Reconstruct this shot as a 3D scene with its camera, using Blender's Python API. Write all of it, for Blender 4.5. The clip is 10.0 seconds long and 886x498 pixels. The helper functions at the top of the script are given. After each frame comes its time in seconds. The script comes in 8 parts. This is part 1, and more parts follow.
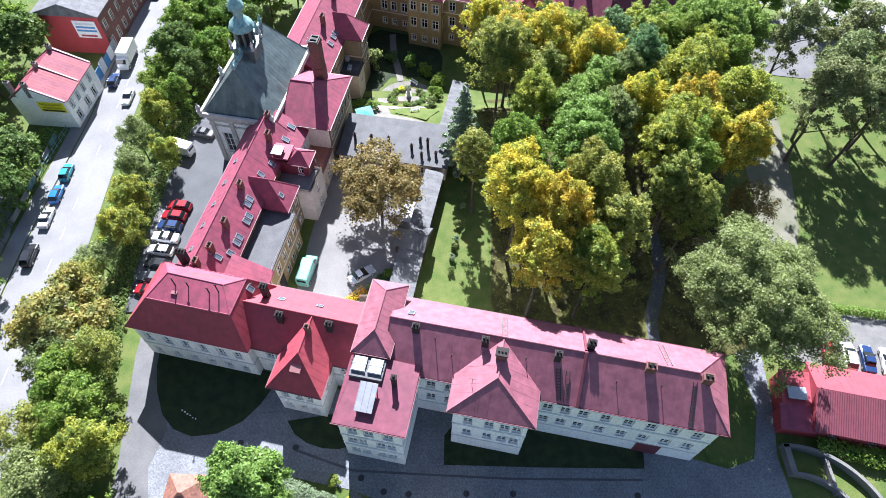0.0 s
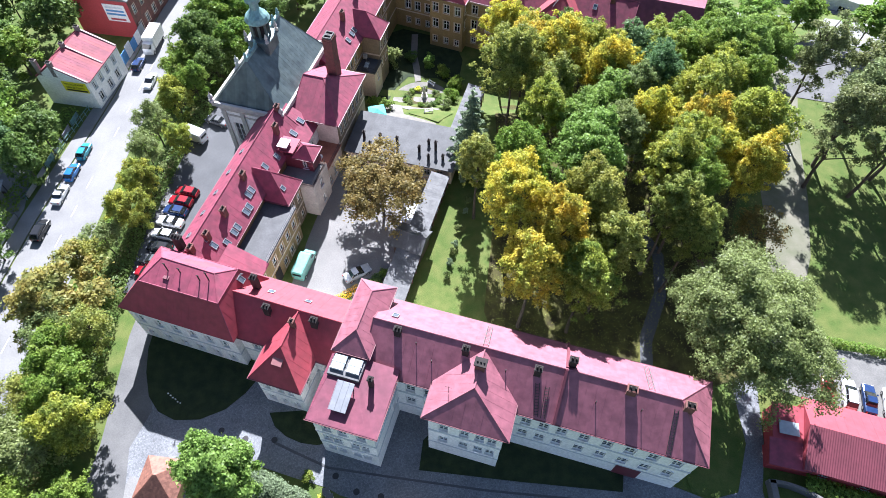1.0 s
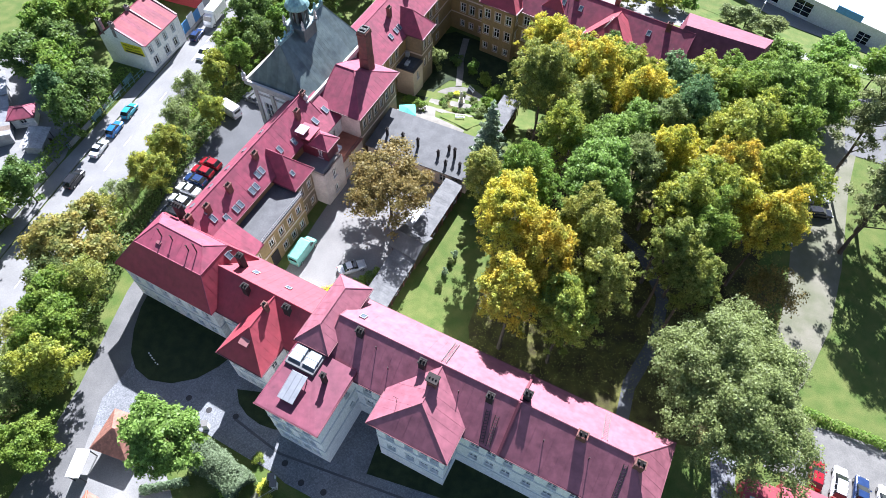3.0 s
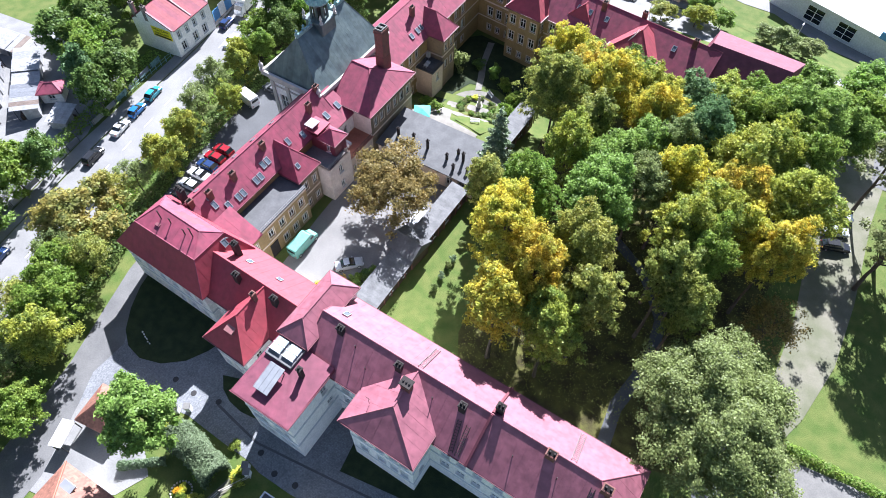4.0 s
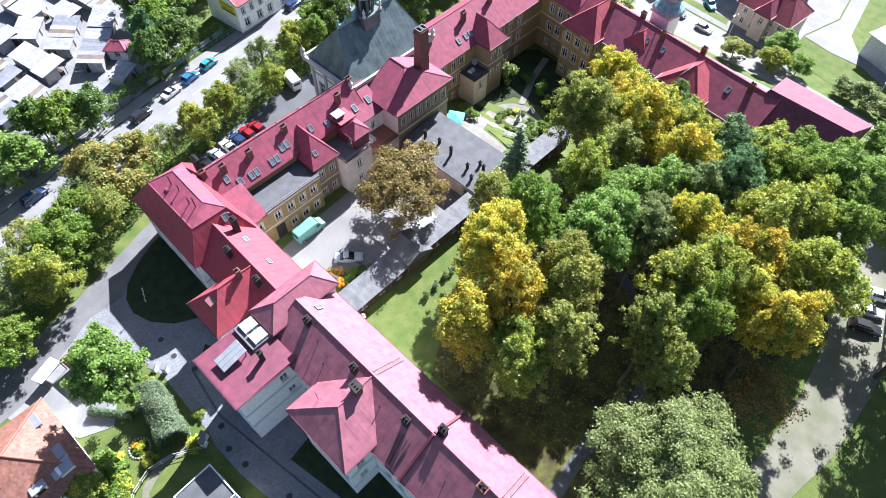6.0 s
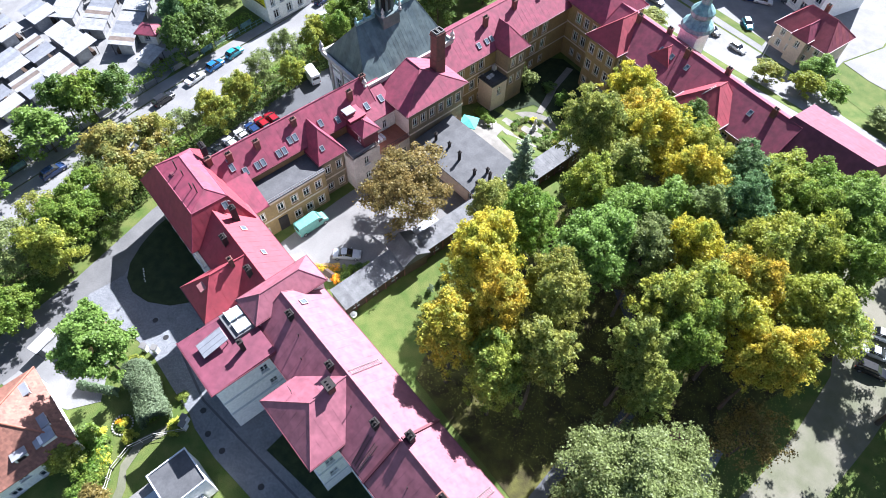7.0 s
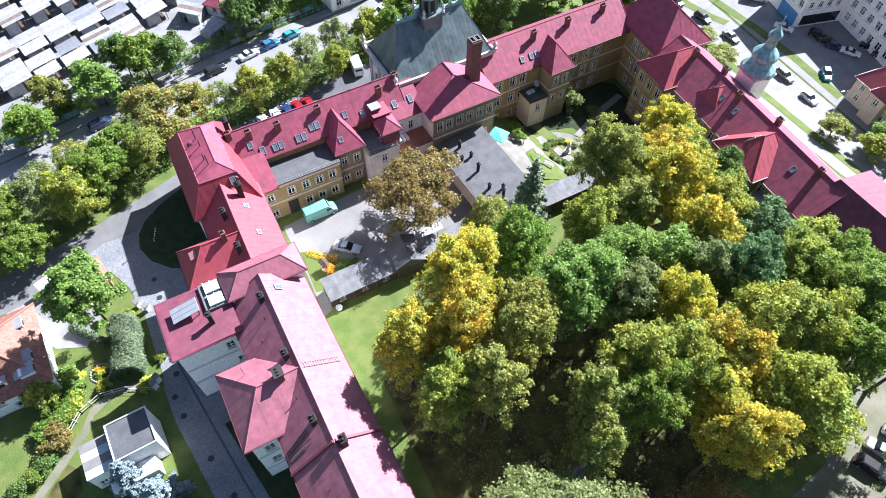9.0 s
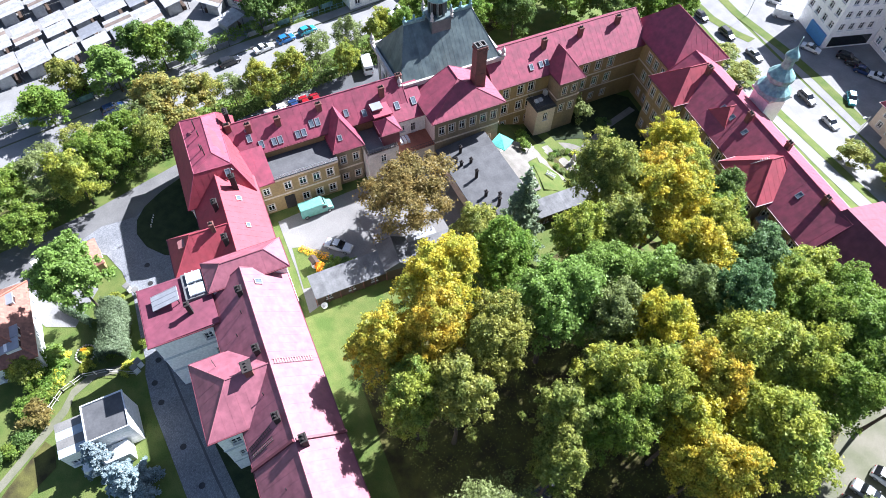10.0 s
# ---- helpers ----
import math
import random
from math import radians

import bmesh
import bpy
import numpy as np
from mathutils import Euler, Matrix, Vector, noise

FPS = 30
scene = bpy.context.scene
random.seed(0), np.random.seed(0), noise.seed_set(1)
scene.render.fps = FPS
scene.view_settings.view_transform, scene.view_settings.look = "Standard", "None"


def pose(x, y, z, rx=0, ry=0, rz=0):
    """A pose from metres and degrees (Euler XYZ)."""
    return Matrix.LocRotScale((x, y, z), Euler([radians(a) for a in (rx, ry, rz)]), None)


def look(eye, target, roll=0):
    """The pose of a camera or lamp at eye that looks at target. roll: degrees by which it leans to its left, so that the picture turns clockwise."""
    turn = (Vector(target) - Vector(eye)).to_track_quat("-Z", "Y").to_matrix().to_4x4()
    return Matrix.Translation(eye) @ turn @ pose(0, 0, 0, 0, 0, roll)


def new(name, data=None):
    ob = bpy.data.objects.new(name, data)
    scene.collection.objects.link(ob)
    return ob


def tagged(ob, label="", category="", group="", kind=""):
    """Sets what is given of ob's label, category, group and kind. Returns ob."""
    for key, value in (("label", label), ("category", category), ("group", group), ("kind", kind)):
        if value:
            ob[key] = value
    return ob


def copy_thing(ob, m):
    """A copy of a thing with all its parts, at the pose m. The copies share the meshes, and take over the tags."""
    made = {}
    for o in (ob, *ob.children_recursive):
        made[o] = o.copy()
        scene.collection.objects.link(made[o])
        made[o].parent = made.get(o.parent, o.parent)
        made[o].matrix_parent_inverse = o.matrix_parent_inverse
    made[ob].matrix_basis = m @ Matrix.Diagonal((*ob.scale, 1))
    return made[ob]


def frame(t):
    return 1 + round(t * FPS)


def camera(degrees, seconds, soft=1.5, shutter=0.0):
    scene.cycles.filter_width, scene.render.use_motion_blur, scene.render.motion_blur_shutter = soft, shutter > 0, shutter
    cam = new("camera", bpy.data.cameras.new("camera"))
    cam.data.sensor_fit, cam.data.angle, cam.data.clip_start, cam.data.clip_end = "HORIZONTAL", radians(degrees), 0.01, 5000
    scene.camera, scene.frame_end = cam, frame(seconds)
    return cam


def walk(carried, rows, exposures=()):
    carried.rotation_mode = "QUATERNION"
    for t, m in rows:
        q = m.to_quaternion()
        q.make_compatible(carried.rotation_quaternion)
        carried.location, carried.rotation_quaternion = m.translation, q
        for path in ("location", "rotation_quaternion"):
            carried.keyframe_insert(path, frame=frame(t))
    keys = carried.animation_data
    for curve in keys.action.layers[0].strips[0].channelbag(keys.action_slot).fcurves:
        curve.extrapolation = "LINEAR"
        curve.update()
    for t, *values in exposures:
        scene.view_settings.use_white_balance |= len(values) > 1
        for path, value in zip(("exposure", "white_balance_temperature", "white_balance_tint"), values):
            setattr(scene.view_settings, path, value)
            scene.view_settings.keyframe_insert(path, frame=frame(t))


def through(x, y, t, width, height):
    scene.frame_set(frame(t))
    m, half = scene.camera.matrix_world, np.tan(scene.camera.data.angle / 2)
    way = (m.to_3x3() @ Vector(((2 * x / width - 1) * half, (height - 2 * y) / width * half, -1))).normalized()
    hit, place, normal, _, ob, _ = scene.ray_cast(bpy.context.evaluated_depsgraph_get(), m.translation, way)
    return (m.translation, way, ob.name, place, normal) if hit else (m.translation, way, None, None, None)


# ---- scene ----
cam = camera(71.3, 10.0, 0.9)
METRES, EYE, TILT, LEAN, TURN = 55.0, 83.0, -55.5, -0.7, 0.0
ROWS = [
    (0.0, 0.0, 0.0, 0.0, -0.0, 0.0, 0.0),
    (0.5, 0.0452, 0.0056, 0.0068, 1.31, -0.04, -1.96),
    (1.0, 0.0909, 0.0122, 0.0155, 2.75, -0.12, -4.09),
    (1.5, 0.1374, 0.0202, 0.0257, 4.15, -0.23, -6.14),
    (2.0, 0.1841, 0.0295, 0.0376, 5.52, -0.4, -8.13),
    (2.5, 0.2313, 0.0401, 0.0515, 7.26, -0.66, -10.64),
    (4.0, 0.3682, 0.0811, 0.1015, 12.34, -1.81, -17.58),
    (4.5, 0.4108, 0.0974, 0.1216, 13.92, -2.28, -19.64),
    (5.0, 0.4518, 0.1147, 0.144, 15.65, -2.86, -21.83),
    (5.5, 0.4909, 0.133, 0.1688, 17.78, -3.66, -24.39),
    (7.0, 0.6015, 0.1946, 0.2498, 23.82, -6.3, -31.02),
    (7.5, 0.6349, 0.217, 0.2798, 26.0, -7.42, -33.17),
    (8.0, 0.6667, 0.2403, 0.3111, 28.37, -8.71, -35.35),
    (8.5, 0.6944, 0.2632, 0.3417, 30.73, -10.06, -37.36),
    (9.0, 0.7244, 0.2909, 0.3793, 33.42, -11.68, -39.49),
    (9.5, 0.7488, 0.3161, 0.4126, 35.68, -13.08, -41.13),
    (10.0, 0.7741, 0.3459, 0.4532, 37.8, -14.46, -42.58),
]
walk(cam, [(t, pose(0, 0, EYE, TILT, LEAN, TURN) @ pose(METRES * x, METRES * y, METRES * z, 90 + pitch, roll, yaw)) for t, x, y, z, yaw, pitch, roll in ROWS],
     exposures=[(0.0, 1.82, 5880, 15), (10.0, 1.82, 5880, 15)])

# ---------------------------------------------------------------- light
SUN_EL, SUN_AZ = 41.0, -6.0
world = bpy.data.worlds.new("sky")
scene.world = world
world.use_nodes = True
wn = world.node_tree.nodes
sky = wn.new("ShaderNodeTexSky")
sky.sky_type = "NISHITA"
sky.sun_disc = False
sky.sun_elevation = radians(SUN_EL)
sky.sun_rotation = radians(SUN_AZ)
sky.air_density, sky.dust_density, sky.ozone_density = 1.0, 1.2, 1.0
world.node_tree.links.new(sky.outputs[0], wn["Background"].inputs[0])
wn["Background"].inputs[1].default_value = 0.048
sun_data = bpy.data.lights.new("sun", "SUN")
sun_data.energy, sun_data.angle, sun_data.color = 5.0, radians(0.55), (1.0, 0.985, 0.96)
sun = new("sun", sun_data)
az, el = radians(SUN_AZ), radians(SUN_EL)
SUN_DIR = Vector((math.sin(az) * math.cos(el), math.cos(az) * math.cos(el), math.sin(el)))
sun.matrix_world = look((0, 0, 0), -SUN_DIR)

# ---------------------------------------------------------------- materials


def material(name, colour, rough=0.7, metal=0.0, second=None, scale=3.0, fine=40.0, amount=0.5, bump=0.2,
             spread=0.0, hue=0.0, island=False, spec=0.5, dist=0.02, coat=0.0):
    """Two scales of noise between two colours, fine grain in value and bump, and a shift per object or island."""
    m = bpy.data.materials.new(name)
    m.use_nodes = True
    t = m.node_tree
    n, link = t.nodes, t.links.new
    b = n["Principled BSDF"]
    b.inputs["Roughness"].default_value = rough
    b.inputs["Metallic"].default_value = metal
    b.inputs["Specular IOR Level"].default_value = spec
    b.inputs["Coat Weight"].default_value, b.inputs["Coat Roughness"].default_value = coat, 0.42
    co = n.new("ShaderNodeNewGeometry")
    big, small = n.new("ShaderNodeTexNoise"), n.new("ShaderNodeTexNoise")
    big.inputs["Scale"].default_value, big.inputs["Detail"].default_value = 1.0 / scale, 5
    small.inputs["Scale"].default_value, small.inputs["Detail"].default_value = fine / 10, 4
    link(co.outputs["Position"], big.inputs["Vector"])
    link(co.outputs["Position"], small.inputs["Vector"])
    ramp = n.new("ShaderNodeMapRange")
    ramp.inputs[1].default_value, ramp.inputs[2].default_value = 0.35, 0.65
    link(big.outputs[0], ramp.inputs[0])
    mix = n.new("ShaderNodeMix")
    mix.data_type = "RGBA"
    mix.inputs[6].default_value = (*colour, 1)
    mix.inputs[7].default_value = (*(second or [c * 0.7 for c in colour]), 1)
    fac = n.new("ShaderNodeMath")
    fac.operation = "MULTIPLY"
    fac.inputs[1].default_value = amount
    link(ramp.outputs[0], fac.inputs[0])
    link(fac.outputs[0], mix.inputs[0])
    hsv = n.new("ShaderNodeHueSaturation")
    link(mix.outputs[2], hsv.inputs["Color"])
    val = n.new("ShaderNodeMapRange")
    val.inputs[3].default_value, val.inputs[4].default_value = 0.68, 1.32
    link(small.outputs[0], val.inputs[0])
    last = val.outputs[0]
    if spread or hue:
        info = n.new("ShaderNodeNewGeometry" if island else "ShaderNodeObjectInfo")
        rnd = info.outputs["Random Per Island" if island else "Random"]
        if spread:
            r = n.new("ShaderNodeMapRange")
            r.inputs[3].default_value, r.inputs[4].default_value = 1 - spread, 1 + spread
            link(rnd, r.inputs[0])
            mul = n.new("ShaderNodeMath")
            mul.operation = "MULTIPLY"
            link(last, mul.inputs[0])
            link(r.outputs[0], mul.inputs[1])
            last = mul.outputs[0]
        if hue:
            r2 = n.new("ShaderNodeMapRange")
            r2.inputs[3].default_value, r2.inputs[4].default_value = 0.5 - hue, 0.5 + hue
            link(rnd, r2.inputs[0])
            link(r2.outputs[0], hsv.inputs["Hue"])
    link(last, hsv.inputs["Value"])
    link(hsv.outputs[0], b.inputs["Base Color"])
    if bump:
        bp = n.new("ShaderNodeBump")
        bp.inputs["Strength"].default_value, bp.inputs["Distance"].default_value = bump, dist
        link(small.outputs[0], bp.inputs["Height"])
        link(bp.outputs[0], b.inputs["Normal"])
    return m


M = {}
M["roof"] = material("red_sheet_metal", (0.27, 0.046, 0.085), 0.72, 0, (0.18, 0.034, 0.062), 1.3, 14, 0.9, 0.35, 0.16, 0.010, island=True, dist=0.03, spec=0.6)
M["roof_faded"] = material("faded_rose_sheet_metal", (0.295, 0.10, 0.132), 0.6, 0, (0.20, 0.066, 0.09), 1.3, 14, 0.85, 0.35, 0.18, 0.012, island=True, dist=0.03, spec=0.6)
M["roof_new"] = material("fresh_red_sheet_metal", (0.32, 0.042, 0.062), 0.7, 0, (0.24, 0.034, 0.05), 1.8, 14, 0.8, 0.3, 0.10, 0.006, island=True, dist=0.03, spec=0.6)
M["roof_matte"] = material("matte_red_sheet_metal", (0.27, 0.065, 0.085), 0.7, 0, (0.20, 0.05, 0.065), 2.5, 12, 0.8, 0.25, 0.10, 0.008, dist=0.03, spec=0.3)
M["roof_old"] = material("dull_maroon_sheet_metal", (0.19, 0.05, 0.078), 0.68, 0, (0.13, 0.036, 0.058), 1.6, 14, 0.9, 0.3, 0.13, 0.008, island=True, dist=0.03, spec=0.4)
M["roof_rust"] = material("red_steel_edge", (0.16, 0.04, 0.055), 0.5, 0, (0.11, 0.03, 0.04), 2, 20)
M["copper"] = material("weathered_grey_green_sheet", (0.125, 0.16, 0.155), 0.42, 0.2, (0.07, 0.095, 0.10), 2, 15, 0.9, 0.3, 0.16, spec=0.5)
M["patina"] = material("green_copper_patina", (0.25, 0.42, 0.40), 0.5, 0.2, (0.12, 0.22, 0.24), 0.8, 30, 0.9)
M["white"] = material("off_white_plaster", (0.90, 0.885, 0.86), 0.85, 0, (0.83, 0.815, 0.79), 3, 30, 0.7, 0.2)
M["ochre"] = material("ochre_plaster", (0.33, 0.225, 0.10), 0.88, 0, (0.25, 0.17, 0.08), 2.5, 30, 0.8, 0.25)
M["ochre_dark"] = material("weathered_tan_plaster", (0.26, 0.19, 0.115), 0.88, 0, (0.18, 0.14, 0.095), 2, 30, 0.9, 0.25)
M["pink"] = material("pale_pink_plaster", (0.62, 0.50, 0.40), 0.88, 0, (0.52, 0.42, 0.34), 3, 30, 0.7, 0.2)
M["pale"] = material("pale_rose_plaster", (0.66, 0.58, 0.52), 0.88, 0, (0.52, 0.44, 0.40), 2.0, 30, 0.9, 0.25)
M["grey_trim"] = material("grey_blue_painted_trim", (0.58, 0.60, 0.63), 0.7, 0, (0.50, 0.52, 0.55), 2, 30)
M["frame"] = material("white_window_paint", (0.80, 0.80, 0.78), 0.45, 0, (0.72, 0.72, 0.70), 1, 30, bump=0.05)
M["chim"] = material("weathered_chimney_render", (0.30, 0.25, 0.225), 0.9, 0, (0.18, 0.15, 0.14), 0.8, 40, 0.9, 0.4)
M["sky_pane"] = material("grey_roof_window_glass", (0.10, 0.125, 0.15), 0.1, 0, (0.16, 0.19, 0.22), 0.8, 10, 0.6, 0.0, spec=0.9)
M["brick"] = material("dark_red_brick", (0.20, 0.075, 0.06), 0.85, 0, (0.12, 0.06, 0.05), 0.7, 60, 0.9, 0.6)
M["soot"] = material("sooty_mortar", (0.02, 0.017, 0.017), 0.9, 0, (0.035, 0.027, 0.025), 0.6, 60, 0.8, 0.5)
M["flue"] = material("black_flue_soot", (0.01, 0.009, 0.009), 0.95, 0, (0.018, 0.016, 0.015), 0.5, 60, 0.8, 0.3, spec=0.1)
M["hatch"] = material("faded_rose_sheet", (0.30, 0.13, 0.13), 0.6, 0, (0.24, 0.10, 0.105), 1, 20)
M["felt"] = material("dark_bitumen_felt", (0.06, 0.062, 0.066), 0.75, 0, (0.09, 0.092, 0.096), 1.6, 40, 0.9, 0.4, 0.08)
M["felt_light"] = material("worn_grey_felt", (0.15, 0.152, 0.156), 0.8, 0, (0.09, 0.092, 0.096), 1.2, 40, 0.9, 0.4, 0.1)
M["timber"] = material("dark_brown_boards", (0.075, 0.045, 0.03), 0.8, 0, (0.04, 0.028, 0.02), 0.8, 50, 0.8, 0.4, 0.15)
M["zinc"] = material("pale_zinc_sheet", (0.30, 0.31, 0.33), 0.5, 0.3, (0.22, 0.23, 0.25), 1, 20, 0.7, 0.1, 0.12)
M["steel"] = material("dark_painted_steel", (0.03, 0.03, 0.032), 0.5, 0.3, (0.06, 0.05, 0.045), 1, 30)
M["steel_pale"] = material("galvanised_steel", (0.5, 0.5, 0.5), 0.4, 0.8, (0.4, 0.4, 0.4), 1, 30)
M["concrete"] = material("pale_concrete", (0.17, 0.165, 0.155), 0.9, 0, (0.12, 0.118, 0.112), 2, 50, 0.8, 0.3)
M["stone"] = material("pale_sandstone", (0.55, 0.52, 0.47), 0.85, 0, (0.40, 0.38, 0.35), 0.8, 50, 0.8, 0.3)
M["asphalt"] = material("worn_grey_asphalt", (0.225, 0.223, 0.22), 0.9, 0, (0.165, 0.165, 0.165), 6, 60, 0.8, 0.3, dist=0.01)
M["lane"] = material("patched_grey_lane_asphalt", (0.14, 0.139, 0.138), 0.9, 0, (0.10, 0.10, 0.101), 3, 60, 0.9, 0.3, dist=0.01)
M["asphalt_dark"] = material("dark_asphalt", (0.085, 0.088, 0.094), 0.85, 0, (0.06, 0.063, 0.068), 4, 60, 0.8, 0.3, dist=0.01)
M["paving"] = material("pale_paving", (0.22, 0.218, 0.214), 0.9, 0, (0.155, 0.155, 0.153), 3, 60, 0.8, 0.3, dist=0.01)
M["yard"] = material("pale_grey_yard_surface", (0.205, 0.198, 0.19), 0.9, 0, (0.15, 0.146, 0.142), 5, 50, 0.9, 0.3, dist=0.01)
M["pale_gravel"] = material("pale_garden_gravel", (0.215, 0.20, 0.18), 0.95, 0, (0.14, 0.135, 0.115), 1.5, 80, 0.8, 0.4)
M["gravel"] = material("tan_gravel", (0.175, 0.165, 0.125), 0.95, 0, (0.10, 0.11, 0.06), 4, 80, 0.8, 0.5)
M["grass"] = material("mown_grass", (0.07, 0.11, 0.024), 0.9, 0, (0.12, 0.14, 0.04), 2.2, 70, 0.9, 0.8, dist=0.08, spec=0.2)
# grass darkened in its base colour to deepen the buildings' shade
M["shade_lawn"] = material("grass_with_painted_shade", (0.018, 0.03, 0.012), 0.85, 0, (0.035, 0.05, 0.018), 1.4, 70, 0.9, 0.8, dist=0.08, spec=0.25)
M["soil"] = material("leaf_strewn_soil", (0.04, 0.034, 0.016), 0.95, 0, (0.11, 0.11, 0.03), 2.2, 60, 0.9, 0.6, dist=0.05, spec=0.2)
M["paint_line"] = material("road_marking_paint", (0.75, 0.75, 0.73), 0.7, 0, (0.5, 0.5, 0.48), 0.7, 60, 0.8)
M["bark"] = material("grey_brown_bark", (0.085, 0.065, 0.048), 0.95, 0, (0.05, 0.04, 0.03), 0.5, 60, 0.8, 0.6)
M["tile"] = material("orange_clay_tile", (0.34, 0.135, 0.085), 0.7, 0, (0.24, 0.085, 0.055), 1.2, 40, 0.8, 0.3, 0.12)
M["tile_new"] = material("pale_orange_clay_tile", (0.62, 0.30, 0.20), 0.7, 0, (0.52, 0.23, 0.15), 1.5, 40, 0.7, 0.3, 0.1)
M["rubber"] = material("tyre_rubber", (0.02, 0.02, 0.02), 0.8, 0, (0.03, 0.03, 0.03), 0.3, 40, bump=0.1)
M["black_glass"] = material("dark_vehicle_glass", (0.012, 0.015, 0.018), 0.06, 0, (0.02, 0.022, 0.025), 1, 10, bump=0, spec=0.8)


def glass(name, tint):
    m = bpy.data.materials.new(name)
    m.use_nodes = True
    b = m.node_tree.nodes["Principled BSDF"]
    b.inputs["Base Color"].default_value = (*tint, 1)
    b.inputs["Roughness"].default_value = 0.04
    b.inputs["Transmission Weight"].default_value = 0.85
    b.inputs["IOR"].default_value = 1.45
    return m


M["pane"] = glass("window_glass", (0.07, 0.10, 0.14))
M["milk"] = material("milky_skylight_glass", (0.36, 0.41, 0.44), 0.2, 0, (0.26, 0.31, 0.35), 1, 20, 0.6, 0.02, spec=0.7)


def setts(name, colour, second, size):
    """Rows of small stone setts with recessed joints, each stone its own grey."""
    m = material(name, colour, 0.8, 0, second, 3, 50, 0.8, 0.2)
    n, link = m.node_tree.nodes, m.node_tree.links.new
    geo = n.new("ShaderNodeNewGeometry")
    vor = n.new("ShaderNodeTexVoronoi")
    vor.inputs["Scale"].default_value = 1.0 / size
    vor.inputs["Randomness"].default_value = 0.55
    link(geo.outputs["Position"], vor.inputs["Vector"])
    edge = n.new("ShaderNodeTexVoronoi")
    edge.feature = "DISTANCE_TO_EDGE"
    edge.inputs["Scale"].default_value = 1.0 / size
    edge.inputs["Randomness"].default_value = 0.55
    link(geo.outputs["Position"], edge.inputs["Vector"])
    b = n["Principled BSDF"]
    old = b.inputs["Base Color"].links[0].from_socket
    mul = n.new("ShaderNodeMix")
    mul.data_type, mul.blend_type = "RGBA", "MULTIPLY"
    mul.inputs[0].default_value = 1.0
    tone = n.new("ShaderNodeMapRange")
    tone.inputs[3].default_value, tone.inputs[4].default_value = 0.78, 1.22
    sep = n.new("ShaderNodeSeparateColor")
    link(vor.outputs["Color"], sep.inputs[0])
    link(sep.outputs[0], tone.inputs[0])
    joint = n.new("ShaderNodeMapRange")
    joint.inputs[2].default_value, joint.inputs[3].default_value = 0.12, 0.55
    link(edge.outputs[0], joint.inputs[0])
    both = n.new("ShaderNodeMath")
    both.operation = "MULTIPLY"
    link(tone.outputs[0], both.inputs[0])
    link(joint.outputs[0], both.inputs[1])
    link(old, mul.inputs[6])
    link(both.outputs[0], mul.inputs[7])
    link(mul.outputs[2], b.inputs["Base Color"])
    return m


M["setts"] = setts("grey_granite_setts", (0.20, 0.21, 0.225), (0.145, 0.152, 0.165), 0.17)

# ---------------------------------------------------------------- building blocks


def link_mesh(name, verts, faces, mat, parent=None, label="", smooth=False):
    me = bpy.data.meshes.new(name)
    me.from_pydata([tuple(v) for v in verts], [], faces)
    me.materials.append(mat)
    if smooth:
        me.shade_smooth()
    me.update()
    ob = new(name, me)
    ob.parent = parent
    if label:
        tagged(ob, label)
    return ob


def part(name, bm, mat, parent, label=""):
    me = bpy.data.meshes.new(name)
    bm.to_mesh(me)
    bm.free()
    me.materials.append(mat)
    ob = new(name, me)
    ob.parent = parent
    if label:
        tagged(ob, label)
    return ob


def thing(name, m, label, category, group="", kind=""):
    ob = new(name)
    ob.empty_display_size = 0.5
    ob.matrix_basis = m
    return tagged(ob, label, category, group, kind)


def shared(name, me, parent, m):
    ob = new(name, me)
    ob.parent = parent
    ob.matrix_basis = m
    return ob


def add_box(bm, x0, x1, y0, y1, z0, z1, m=None, bevel=0.0):
    vs = bmesh.ops.create_cube(bm, size=1.0)["verts"]
    for v in vs:
        v.co = Vector(((x0 + x1) / 2 + v.co.x * (x1 - x0), (y0 + y1) / 2 + v.co.y * (y1 - y0), (z0 + z1) / 2 + v.co.z * (z1 - z0)))
    if bevel:
        es = list({e for v in vs for e in v.link_edges})
        vs = bmesh.ops.bevel(bm, geom=es, offset=bevel, segments=1, affect="EDGES")["verts"]
    if m is not None:
        bmesh.ops.transform(bm, matrix=m, verts=list({v for v in vs}))
    return vs


def box(name, x0, x1, y0, y1, z0, z1, mat, parent, label="", bevel=0.0, m=None):
    bm = bmesh.new()
    add_box(bm, x0, x1, y0, y1, z0, z1, None, bevel)
    if m is not None:
        bmesh.ops.transform(bm, matrix=m, verts=bm.verts[:])
    return part(name, bm, mat, parent, label)


def add_tube(bm, a, b, r0, r1=None, seg=8):
    a, b = Vector(a), Vector(b)
    d = b - a
    m = Matrix.Translation((a + b) / 2) @ d.to_track_quat("Z", "Y").to_matrix().to_4x4()
    bmesh.ops.create_cone(bm, cap_ends=True, segments=seg, radius1=r0, radius2=r0 if r1 is None else r1, depth=d.length, matrix=m)


